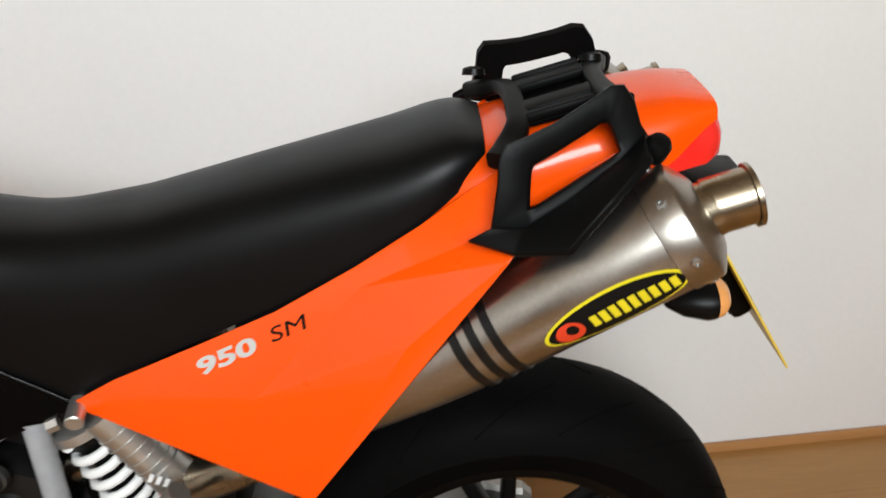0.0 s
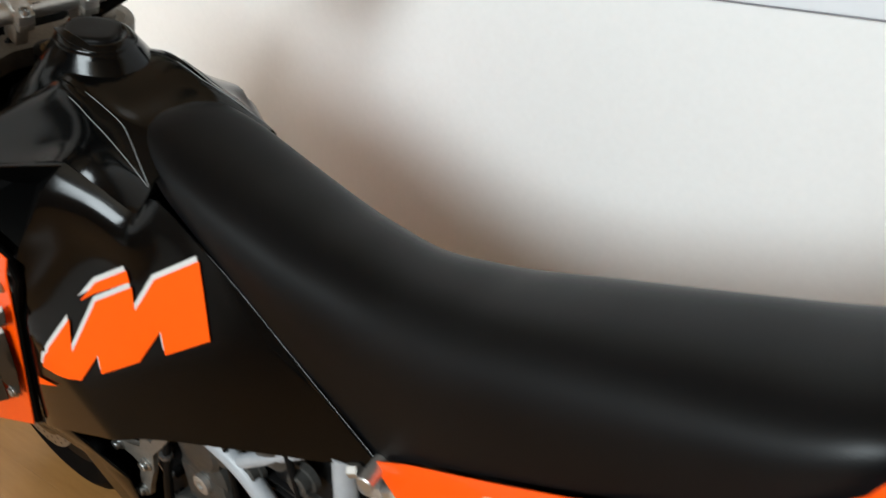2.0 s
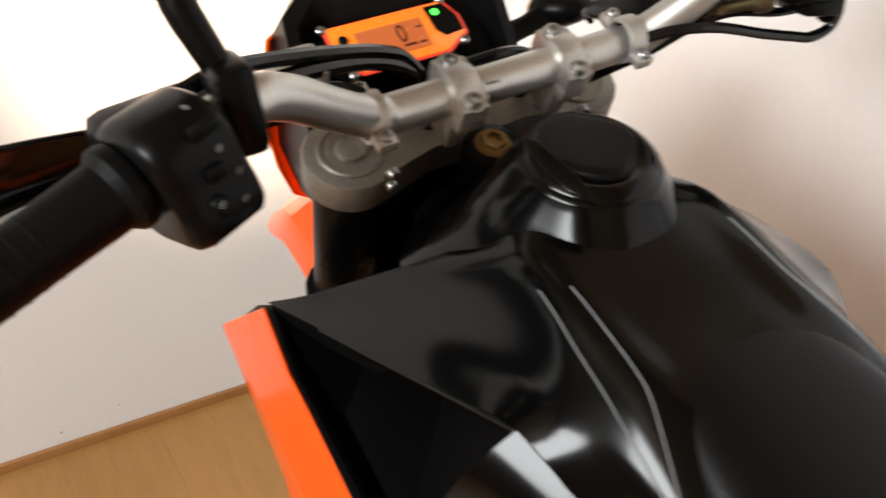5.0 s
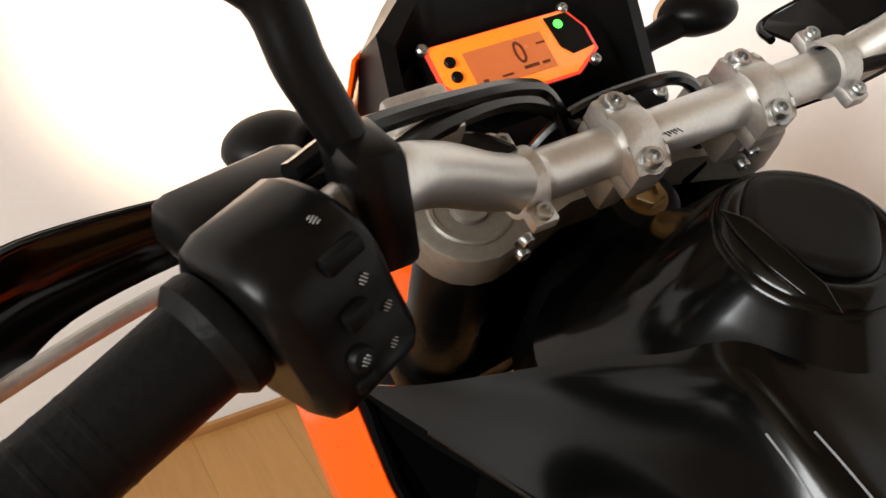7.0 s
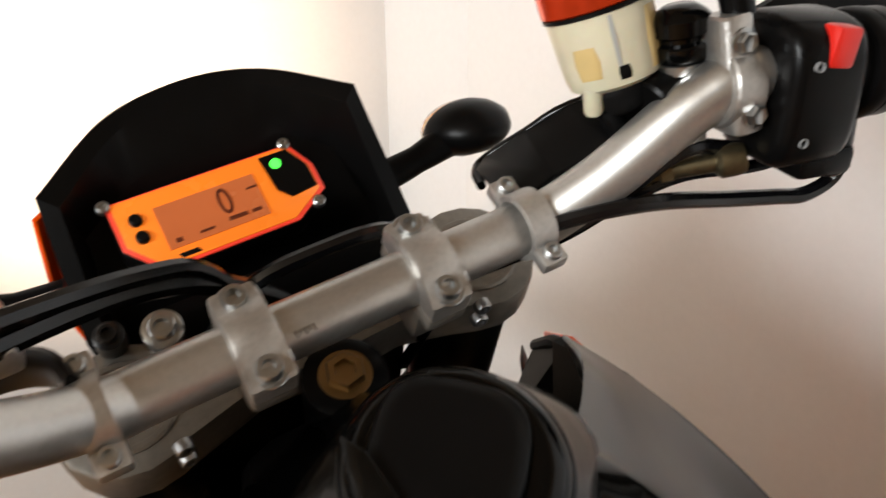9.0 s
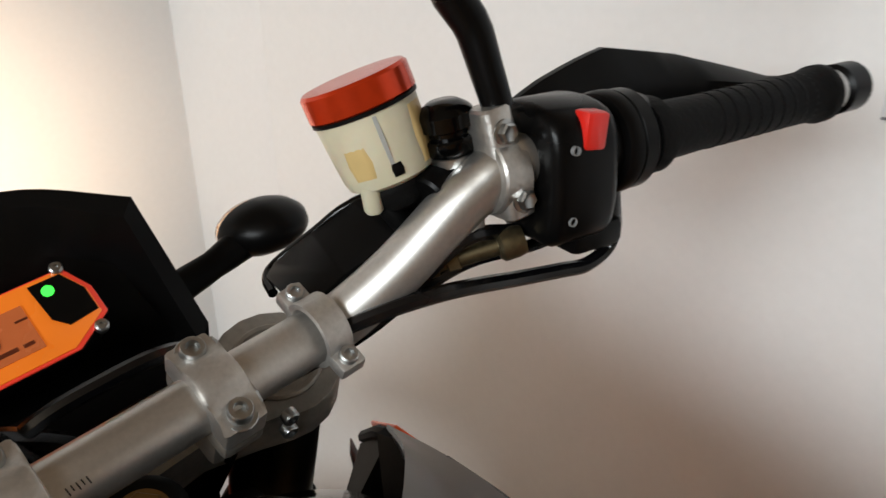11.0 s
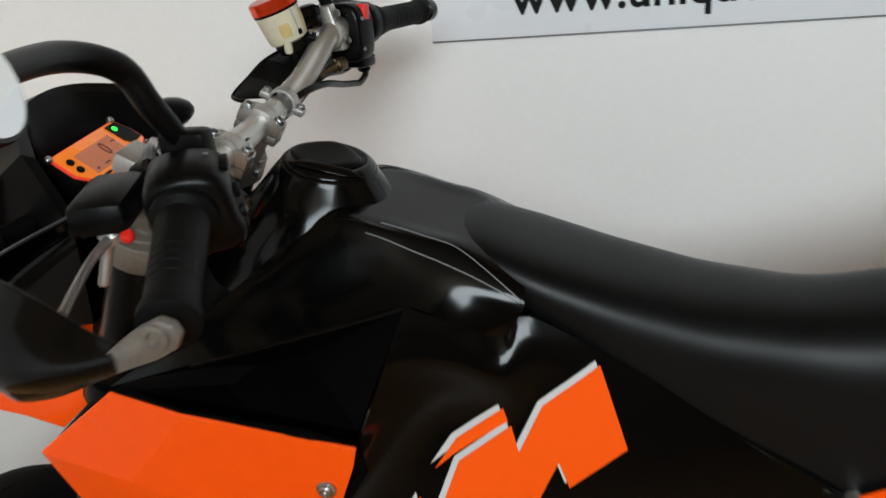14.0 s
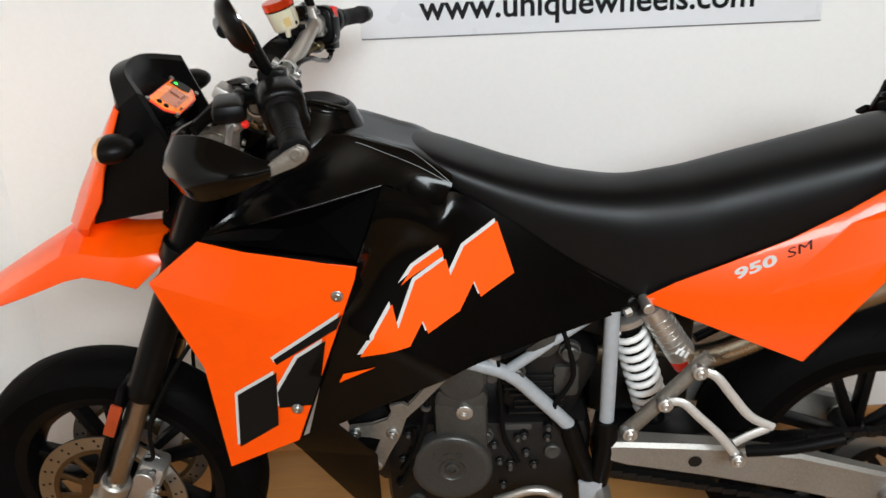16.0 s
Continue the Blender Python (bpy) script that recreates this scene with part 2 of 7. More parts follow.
def cyl(bm, a, b, r, r2=None, n=20, soft=0.0015):
    a, b = Vector(a), Vector(b)
    h, r2 = (b - a).length, r if r2 is None else r2
    soft = min(soft, h / 3, r / 2, r2 / 2)
    return lathe(bm, a, b - a, [(0, r - soft), (soft, r), (h - soft, r2), (h, r2 - soft)], n)


def spline(points, k=6):
    p = [Vector(q) for q in points]
    p = [p[0] * 2 - p[1]] + p + [p[-1] * 2 - p[-2]]
    out = []
    for i in range(1, len(p) - 2):
        for j in range(k):
            t = j / k
            a, b, c, d = p[i - 1:i + 3]
            out.append(0.5 * ((2 * b) + (c - a) * t + (2 * a - 5 * b + 4 * c - d) * t * t + (3 * b - a - 3 * c + d) * t ** 3))
    return out + [p[-2]]


def tube(bm, points, r, n=12, k=6, radii=None):
    pts = spline(points, k) if k > 1 else [Vector(q) for q in points]
    up = None
    rings = []
    for i, q in enumerate(pts):
        d = (pts[min(i + 1, len(pts) - 1)] - pts[max(i - 1, 0)]).normalized()
        if up is None:
            up = d.orthogonal().normalized()
        up = (up - d * up.dot(d)).normalized()
        side = d.cross(up)
        rad = r
        if radii:
            f = i / (len(pts) - 1) * (len(radii) - 1)
            j = min(int(f), len(radii) - 2)
            rad = radii[j] + (radii[j + 1] - radii[j]) * (f - j)
        rings.append([bm.verts.new(q + (up * math.cos(a) + side * math.sin(a)) * rad) for a in (2 * math.pi * m / n for m in range(n))])
    for a, b in zip(rings, rings[1:]):
        for i in range(n):
            bm.faces.new((a[i], a[(i + 1) % n], b[(i + 1) % n], b[i]))
    bm.faces.new(rings[0][::-1])
    bm.faces.new(rings[-1])
    return bm


def square_tube(bm, points, sizes, k=5, flat=Vector((0, 1, 0)), n=20):
    """A bar of rounded square section; sizes are half widths (across the flat direction, along it)."""
    pts = spline(points, k)
    rings = []
    for i, q in enumerate(pts):
        d = (pts[min(i + 1, len(pts) - 1)] - pts[max(i - 1, 0)]).normalized()
        v = (flat - d * flat.dot(d)).normalized()
        u = d.cross(v)
        f = i / (len(pts) - 1) * (len(sizes) - 1)
        j = min(int(f), len(sizes) - 2)
        a, b = [sizes[j][m] + (sizes[j + 1][m] - sizes[j][m]) * (f - j) for m in (0, 1)]
        ring = []
        for m in range(n):
            t = 2 * math.pi * (m + 0.5) / n
            c, s = math.cos(t), math.sin(t)
            ring.append(q + u * (a * math.copysign(abs(c) ** 0.45, c)) + v * (b * math.copysign(abs(s) ** 0.45, s)))
        rings.append(ring)
    return loft(bm, rings)


def loft(bm, rings, cap=True):
    rr = [[bm.verts.new(v) for v in r] for r in rings]
    n = len(rr[0])
    for a, b in zip(rr, rr[1:]):
        for i in range(n):
            bm.faces.new((a[i], a[(i + 1) % n], b[(i + 1) % n], b[i]))
    if cap:
        bm.faces.new(rr[0][::-1])
        bm.faces.new(rr[-1])
    return bm


def shell(bm, verts, faces, thick, bevel=0.0, subdiv=0):
    """A sheet of the given corners, thickened inwards, with softened edges."""
    tmp = bmesh.new()
    _, f = grow(tmp, verts, faces)
    bmesh.ops.recalc_face_normals(tmp, faces=tmp.faces[:])
    if subdiv:
        bmesh.ops.subdivide_edges(tmp, edges=tmp.edges[:], cuts=subdiv, use_grid_fill=True, smooth=0.0)
    bmesh.ops.solidify(tmp, geom=tmp.faces[:], thickness=thick)
    if bevel:
        bmesh.ops.bevel(tmp, geom=[e for e in tmp.edges if len(e.link_faces) == 2 and e.calc_face_angle(0) > 0.25], offset=bevel, segments=2, profile=0.5, affect="EDGES", clamp_overlap=True)
    me = bpy.data.meshes.new("scratch")
    tmp.to_mesh(me)
    tmp.free()
    bm.from_mesh(me)
    bpy.data.meshes.remove(me)
    return bm


def grid_sheet(rows, kx=4, ky=3):
    """A smooth sheet through rows of points."""
    fine = [spline(r, kx) for r in rows]
    cols = [spline([r[i] for r in fine], ky) for i in range(len(fine[0]))]
    n, m = len(cols), len(cols[0])
    return [v for c in cols for v in c], [(i * m + j, i * m + j + 1, (i + 1) * m + j + 1, (i + 1) * m + j) for i in range(n - 1) for j in range(m - 1)], cols


def plate(bm, outline, place, thick, bevel=0.0):
    """A flat piece: outline in (X, Z), place(X, Z) gives its Y; thickness runs along +Y."""
    n = len(outline)
    front = [(x, place(x, z), z) for x, z in outline]
    back = [(x, place(x, z) + thick, z) for x, z in outline]
    _, f = grow(bm, front + back, [tuple(range(n)), tuple(range(2 * n - 1, n - 1, -1))] + [(i, i + n, (i + 1) % n + n, (i + 1) % n) for i in range(n)])
    bevel_new(bm, f, bevel)
    return bm


def socket_bolt(bm, at, axis, r=0.005, h=0.005):
    """A cap screw with a sunk hexagon."""
    lathe(bm, at, axis, [(0, r), (h * 0.8, r), (h, r * 0.86), (h, r * 0.55), (h * 0.4, r * 0.5), (h * 0.4, 0.0001)], 14)
    return bm


def flip(points, s):
    return [(x, y * s, z) for x, y, z in points]


def lettering(text, size, mat, parent, m, depth=0.0006, name="lettering", shear=0.0, wide=1.0, bold=0.0):
    cu = bpy.data.curves.new(name, "FONT")
    cu.body, cu.size, cu.extrude, cu.shear, cu.resolution_u = text, size, depth, shear, 4
    cu.offset = bold
    tmp = new(name, cu)
    bpy.context.view_layer.update()
    me = bpy.data.meshes.new_from_object(tmp.evaluated_get(bpy.context.evaluated_depsgraph_get()))
    bpy.data.objects.remove(tmp)
    for v in me.vertices:
        v.co.x *= wide
    me.materials.clear()
    me.materials.append(mat)
    ob = new(name, me)
    ob.parent = parent
    ob.matrix_local = m
    return ob


def thing(name, m=None, label="", category="", group="", kind=""):
    ob = new(name)
    ob.empty_display_size = 0.1
    if m:
        ob.matrix_world = m
    return tagged(ob, label, category, group, kind)


# ---- the room ----


def slab(name, lo, hi, mat, label="", bevel=0.0, parent=None):
    bm = bmesh.new()
    box(bm, [(a + b) / 2 for a, b in zip(lo, hi)], [b - a for a, b in zip(lo, hi)], bevel)
    return part(name, bm, mat, parent, label)


floor = tagged(slab("floor", (WEST - 0.2, SOUTH - 0.2, -0.12), (EAST + 0.2, BACK + 0.2, -0.009), WOOD, "brown oak laminate floor boards in a showroom"), category="floor", kind="structure")
wall_north = tagged(slab("wall_north", (WEST - 0.2, BACK + 0.012, -0.1), (EAST + 0.2, BACK + 0.2, PARTITION), WALL, "plain white painted panel wall behind the motorcycle"), category="wall", kind="structure")
wall_west = tagged(slab("wall_west", (WEST - 0.2, SOUTH - 0.2, -0.1), (WEST, BACK + 0.012, PARTITION), WALL, "plain white painted wall lit by the headlamp"), category="wall", kind="structure")
# unseen upper walls, end wall and ceiling, added to shape fill and reflections
tagged(slab("wall_north_upper", (WEST - 0.2, BACK + 0.012, PARTITION), (EAST + 0.2, BACK + 0.2, CEIL), UNSEEN_WALL, "unseen brown wall added above the white panels to darken reflections"), category="wall", kind="structure")
tagged(slab("wall_west_upper", (WEST - 0.2, SOUTH - 0.2, PARTITION), (WEST, BACK + 0.012, CEIL), UNSEEN_WALL, "unseen brown wall added above the white wall to darken reflections"), category="wall", kind="structure")
wall_east = tagged(slab("wall_east", (EAST, SOUTH - 0.2, -0.1), (EAST + 0.2, BACK + 0.012, CEIL), UNSEEN_WALL, "unseen brown end wall, tinted for warm bounce light"), category="wall", kind="structure")
ceiling = tagged(slab("ceiling", (WEST - 0.2, SOUTH - 0.2, CEIL), (EAST + 0.2, BACK + 0.2, CEIL + 0.1), CEILING, "unseen brown ceiling, tinted for warm bounce light"), category="ceiling", kind="structure")
bm = bmesh.new()
for lo, hi in (((WEST, SOUTH - 0.2, -0.1), (WIN[0], SOUTH, CEIL)), ((WIN[1], SOUTH - 0.2, -0.1), (EAST, SOUTH, CEIL)),
               ((WIN[0], SOUTH - 0.2, -0.1), (WIN[1], SOUTH, WIN[2])), ((WIN[0], SOUTH - 0.2, WIN[3]), (WIN[1], SOUTH, CEIL))):
    box(bm, [(a + b) / 2 for a, b in zip(lo, hi)], [b - a for a, b in zip(lo, hi)])
wall_south = tagged(part("wall_south", bm, UNSEEN_WALL, None, "unseen brown wall with a window opening, tinted for warm bounce light"), category="wall", kind="structure")

# wall panels with fine butt joints
edges_x = [WEST, -1.53, EAST]
for x0, x1 in zip(edges_x, edges_x[1:]):
    slab("panel", (x0 + 0.0001, BACK, 0.0), (x1 - 0.0001, BACK + 0.0125, PARTITION), WALL, "", 0.0003, wall_north)

# oak skirting strips
tagged(slab("baseboard_north", (WEST, BACK - 0.012, -0.009), (EAST, BACK, 0.022), WOOD_TRIM, "low oak skirting strip along the wall", 0.002), category="skirting", kind="structure")
tagged(slab("baseboard_west", (WEST, SOUTH, -0.009), (WEST + 0.012, BACK - 0.0125, 0.022), WOOD_TRIM, "low oak skirting strip along the wall", 0.002), category="skirting", kind="structure")


def scuff(name, x, y, z, r, flat, parent):
    bm = bmesh.new()
    lathe(bm, (x, y, z), flat, [(0, r * 0.6), (0.0006, r * 0.5)], 9)
    return part(name, bm, DIRT, parent)


scuff("nail_hole", WEST, 0.994, 0.05, 0.0035, (1, 0, 0), wall_west)
scuff("nail_hole", WEST, 1.12, 0.075, 0.0025, (1, 0, 0), wall_west)

# sign board on the wall
sign = thing("sign_board", pose(-0.592, BACK - 0.005, 1.134, 0, 0.6, 0), "white sign board with a black web address on the wall", "sign")
bm = bmesh.new()
box(bm, (0.571, 0.0025, 0.17), (1.142, 0.005, 0.34), 0.0012)
part("board", bm, SIGN_WHITE, sign)
bm = bmesh.new()
box(bm, (0.571, 0.002, -0.0014), (1.142, 0.004, 0.0022), 0.0004)
part("lower_edge", bm, SIGN_EDGE, sign, "thin grey lower edge")
lettering("www.uniquewheels.com", 0.0825, SIGN_INK, sign, pose(0.146, -0.0005, 0.0395, 90, 0, 0), 0.0005, "lettering", 0.0, 1.02, 0.0015)

# ---- the motorcycle: X to the rear, Y to its right side, Z up; it leans on its side stand ----
bike = thing("motorcycle", pose(0, 1.403, 0, 9, 0, -4.3), "orange and black supermoto motorcycle leaning on its side stand", "motorcycle")


def wheel(name, cx, radius, half, rim_r, spokes, label, cy=0.0):
    hub = part(name, lathe(bmesh.new(), (cx, cy - 0.055, radius), (0, 1, 0), [(0, 0.018), (0.004, 0.032), (0.03, 0.034), (0.08, 0.034), (0.106, 0.032), (0.11, 0.018)], 24), BLACK_SATIN, bike, label)
    c = Vector((cx, cy, radius))
    prof = []
    for i in range(15):            # round tyre section
        a = math.pi * i / 14
        prof.append((-half * math.cos(a) * (1.0 if 0 < i < 14 else 0.72), radius - (radius - rim_r - 0.03) * (1 - math.sin(a)) ** 1.25 - (0.028 if i in (0, 14) else 0.0)))
    prof += [(half * 0.55, rim_r - 0.004), (-half * 0.55, rim_r - 0.004)]
    part("tyre", lathe(bmesh.new(), c, (0, 1, 0), prof, 72, True), TYRE, hub)
    h = half * 0.74
    rp = [(-h, rim_r + 0.006), (-h + 0.004, rim_r + 0.008), (-h * 0.7, rim_r - 0.006), (-h * 0.3, rim_r - 0.02), (h * 0.3, rim_r - 0.02), (h * 0.7, rim_r - 0.006), (h - 0.004, rim_r + 0.008), (h, rim_r + 0.006),
          (h * 0.85, rim_r - 0.018), (h * 0.3, rim_r - 0.034), (-h * 0.3, rim_r - 0.034), (-h * 0.85, rim_r - 0.018)]
    part("rim", lathe(bmesh.new(), c, (0, 1, 0), rp, 72, True), BLACK_SATIN, hub)
    for i in range(spokes):
        a = 2 * math.pi * i / spokes + 0.5
        for side in (-1, 1):
            bm = bmesh.new()
            b = a + side * 0.2
            p0 = c + Vector((math.cos(a + side * 0.12), 0, math.sin(a + side * 0.12))) * 0.03
            p1 = c + Vector((math.cos(b), 0, math.sin(b))) * (rim_r - 0.022)
            d = (p1 - p0).normalized()
            turn = Matrix((d, Vector((0, 1, 0)), d.cross(Vector((0, 1, 0))))).transposed()
            box(bm, (p0 + p1) / 2, ((p1 - p0).length, 0.034, 0.02), 0.006, turn)
            part("spoke", bm, BLACK_SATIN, hub)
    return hub


FRONT_X, REAR_X, REAR_Y = -1.13, 0.398, 0.03
front_wheel = wheel("front_wheel", FRONT_X, 0.300, 0.061, 0.216, 5, "black cast front wheel with a road tyre")
rear_wheel = wheel("rear_wheel", REAR_X, 0.323, 0.09, 0.216, 5, "black cast rear wheel with a wide road tyre", REAR_Y)


def tread(hub, cx, radius, half, rim_r, count, mat, cy=0.0):
    """Slanting grooves pressed into the shoulders of a tyre."""
    for k in range(count):
        for side in (-1, 1):
            bm = bmesh.new()
            rings = []
            for i in range(6):
                u = i / 5
                a = 2 * math.pi * (k + (0.5 if side > 0 else 0)) / count + 0.34 * u
                sec = math.pi * (0.5 + side * (0.06 + 0.27 * u))
                y = -half * math.cos(sec)
                r = radius - (radius - rim_r - 0.03) * (1 - math.sin(sec)) ** 1.25 + 0.0004
                e = Vector((math.cos(a), 0, math.sin(a)))
                tan = Vector((-math.sin(a), 0, math.cos(a))) * 0.0022 * (1 - 0.6 * u)
                q = Vector((cx, cy + y, radius)) + e * r
                rings.append([q + tan, q - tan, q - tan - e * 0.002, q + tan - e * 0.002])
            loft(bm, rings)
            part("tread_groove", bm, mat, hub)


for y in (-0.078, 0.078):
    bm = bmesh.new()
    lathe(bm, (FRONT_X, y, 0.3), (0, 1, 0), [(-0.0025, 0.118), (-0.0025, 0.1525), (0.0025, 0.1525), (0.0025, 0.118)], 60, True)
    part("brake_disc", bm, STEEL, front_wheel, "drilled steel brake disc")
    bm = lathe(bmesh.new(), (FRONT_X, y, 0.3), (0, 1, 0), [(-0.003, 0.045), (-0.003, 0.066), (0.003, 0.066), (0.003, 0.045)], 40, True)
    carrier = part("disc_carrier", bm, BRONZE, front_wheel, "bronze coloured disc carrier")
    bm = lathe(bmesh.new(), (FRONT_X, y, 0.3), (0, 1, 0), [(-0.003, 0.112), (-0.003, 0.122), (0.003, 0.122), (0.003, 0.112)], 48, True)
    part("carrier_rim", bm, BRONZE, front_wheel)
    for i in range(12):
        a = 2 * math.pi * i / 12
        p = Vector((FRONT_X + 0.089 * math.cos(a), y, 0.3 + 0.089 * math.sin(a)))
        bm = bmesh.new()
        box(bm, p, (0.048, 0.005, 0.014), 0.002, Matrix.Rotation(-a, 3, "Y"))
        part("carrier_arm", bm, BRONZE, front_wheel)
    # black plugs through the solid disc, coloured like the dark of drilled holes
    for i in range(24):
        a = 2 * math.pi * (i + 0.5) / 24
        for r in (0.130, 0.143):
            bm = bmesh.new()
            cyl(bm, (FRONT_X + r * math.cos(a + r * 3), y - 0.0029, 0.3 + r * math.sin(a + r * 3)), (FRONT_X + r * math.cos(a + r * 3), y + 0.0029, 0.3 + r * math.sin(a + r * 3)), 0.0032, n=8, soft=0.0)
            part("disc_hole_shade", bm, ENGINE_DARK, front_wheel)

tread(front_wheel, FRONT_X, 0.300, 0.061, 0.216, 18, GROOVE)
tread(rear_wheel, REAR_X, 0.323, 0.09, 0.216, 18, GROOVE, REAR_Y)

# ---- fork and steering ----
RAKE = Vector((0.432, 0, 0.902))


def fork_at(z, y):
    return Vector((-1.02 + (z - 0.526) * 0.479, y, z))


LEG = 0.108
for s in (-1, 1):
    y = LEG * s
    leg = part("fork_leg", lathe(bmesh.new(), fork_at(0.575, y), RAKE, [(0, 0.0285), (0.004, 0.031), (0.03, 0.031), (0.034, 0.029), (0.289, 0.029), (0.294, 0.0305), (0.530, 0.0305), (0.534, 0.029)], 32), BLACK_SATIN, bike, "black anodised upside-down fork leg")
    part("stanchion", cyl(bmesh.new(), fork_at(0.34, y), fork_at(0.600, y), 0.0205, n=28), TITANIUM, leg, "polished steel inner tube")
    bm = bmesh.new()
    a = fork_at(0.26, y)
    lathe(bm, a, RAKE, [(0, 0.02), (0.005, 0.026), (0.09, 0.0285), (0.115, 0.03), (0.12, 0.026)], 28)
    box(bm, (FRONT_X, y, 0.30), (0.06, 0.044, 0.066), 0.01)
    part("axle_clamp", bm, ALU_CAST, leg)
    bm = bmesh.new()
    lathe(bm, fork_at(1.0595, y), RAKE, [(0, 0.0275), (0.003, 0.0275), (0.0042, 0.026), (0.0042, 0.0235), (0.003, 0.0228), (0.003, 0.013), (0.0065, 0.0122), (0.0072, 0.011)], 28)
    part("fork_cap", bm, BRACKET, leg)
    bm = bmesh.new()
    # guard and reflector in front of the stanchion
    g0, g1 = fork_at(0.36, y), fork_at(0.60, y)
    off = Vector((-0.03, 0, 0.014))
    box(bm, (g0 + g1) / 2 + off, (0.012, 0.058, 0.25), 0.005, Matrix.Rotation(math.atan2(0.432, 0.902), 3, "Y"))
    part("fork_guard", bm, BLACK_MATT, leg)
    bm = bmesh.new()
    box(bm, fork_at(0.53, y) + Vector((-0.03, 0.0325 * s, 0.01)), (0.022, 0.006, 0.075), 0.002, Matrix.Rotation(math.atan2(0.432, 0.902), 3, "Y"))
    part("reflector", bm, REFLECTOR, leg, "red side reflector")
    # brake caliper
    bm = bmesh.new()
    ctr = Vector((-1.045, 0.082 * s, 0.345))
    box(bm, ctr, (0.055, 0.06, 0.12), 0.014, Matrix.Rotation(0.5, 3, "Y"))
    for dz in (-0.032, 0.032):
        cyl(bm, ctr + Vector((0.012, 0.028 * s, dz)), ctr + Vector((0.012, 0.046 * s, dz)), 0.02)
    cal = part("brake_caliper", bm, ALU_CAST, bike, "cast aluminium front brake caliper")
    for dz in (-0.045, 0.0, 0.045):
        bm = bmesh.new()
        socket_bolt(bm, ctr + Vector((0.03, 0.03 * s, dz)), (0, s, 0), 0.006, 0.006)
        part("bolt", bm, STEEL, cal)
    part("brake_hose", tube(bmesh.new(), [(-1.03, 0.10 * s, 0.41), (-1.0, 0.125 * s, 0.44), (-0.985, 0.13 * s, 0.52), (-0.93, 0.11 * s, 0.62), (-0.86, 0.08 * s, 0.71), (-0.80, 0.06 * s, 0.80)], 0.0042, 8), BLACK_MATT, bike, "thin black brake hose")


def triple(name, z, thick, mat, label, reach):
    bm = bmesh.new()
    x, y, zz = Vector((0.902, 0, -0.432)), Vector((0, 1, 0)), RAKE
    base = fork_at(z, 0)
    # order: left lobe, rear bridge, right lobe, front bridge
    left = [(math.cos(a) * 0.039, -LEG + math.sin(a) * 0.039) for a in [math.radians(d) for d in range(-200, 21, 20)]]
    right = [(math.cos(a) * 0.039, LEG + math.sin(a) * 0.039) for a in [math.radians(d) for d in range(-20, 201, 20)]]
    pts = left + [(reach, -0.045), (reach + 0.008, 0.0), (reach, 0.045)] + right + [(-0.012, 0.05), (-0.012, -0.05)]
    n = len(pts)
    lo = [base + x * u + y * v for u, v in pts]
    hi = [q + zz * thick for q in lo]
    _, f = grow(bm, lo + hi, [tuple(range(n)), tuple(range(2 * n - 1, n - 1, -1))] + [(i, (i + 1) % n, (i + 1) % n + n, i + n) for i in range(n)])
    bevel_new(bm, f[:2], 0.003)
    return part(name, bm, mat, bike, label)


yoke = triple("upper_triple_clamp", 1.034, 0.030, BRACKET, "cast aluminium upper triple clamp", 0.018)
triple("lower_triple_clamp", 0.855, 0.034, BLACK_SATIN, "black lower triple clamp", 0.03)
for s in (-1, 1):
    for dz in (0.008, 0.021):
        bm = bmesh.new()
        socket_bolt(bm, fork_at(1.034 + dz, LEG * s) + Vector((0.037, -0.018 * s, -0.004)), (0.9, -0.1 * s, -0.43), 0.005, 0.006)
        part("pinch_bolt", bm, STEEL, yoke)
bm = bmesh.new()
stem = fork_at(1.034, 0) + Vector((0.035, 0, -0.016))
lathe(bm, stem - RAKE * 0.16, RAKE, [(0, 0.024), (0.19, 0.024), (0.192, 0.02)], 24)
part("steering_stem", bm, BLACK_SATIN, bike)
bm = bmesh.new()
lathe(bm, stem + RAKE * 0.03, RAKE, [(-0.004, 0.0165), (0.001, 0.0165), (0.002, 0.0150), (0.003, 0.0150)], 28)
lathe(bm, stem + RAKE * 0.033, RAKE, [(0, 0.0115), (0.005, 0.0115), (0.0062, 0.0105), (0.0062, 0.0065), (0.003, 0.006)], 6)
part("stem_nut", bm, BRASS, bike, "brass coloured hexagonal stem nut")

bm = bmesh.new()
box(bm, (-0.735, 0, 0.925), (0.11, 0.15, 0.17), 0.03, Matrix.Rotation(0.44, 3, "Y"))
part("steering_head", bm, BLACK_SATIN, bike, "black frame head behind the fork")

bm = bmesh.new()
box(bm, (-0.838, -0.005, 0.985), (0.05, 0.17, 0.20), 0.02, Matrix.Rotation(0.44, 3, "Y"))
part("wiring_block", bm, BLACK_DEEP, bike, "black wiring block behind the headlamp")

# ---- handlebar ----
BAR = [(-0.592, 0.452, 1.141), (-0.612, 0.34, 1.157), (-0.640, 0.215, 1.1755), (-0.652, 0.183, 1.168), (-0.672, 0.142, 1.136), (-0.688, 0.112, 1.1165), (-0.6925, 0.088, 1.1135), (-0.6925, 0.0, 1.1135),
       (-0.6925, -0.088, 1.1135), (-0.688, -0.112, 1.1165), (-0.672, -0.142, 1.134), (-0.652, -0.18, 1.160), (-0.638, -0.21, 1.167), (-0.606, -0.29, 1.153), (-0.576, -0.375, 1.134)]
bar = part("handlebar", tube(bmesh.new(), BAR, 0.0141, 24, 5), ALU, bike, "satin aluminium tapered handlebar")
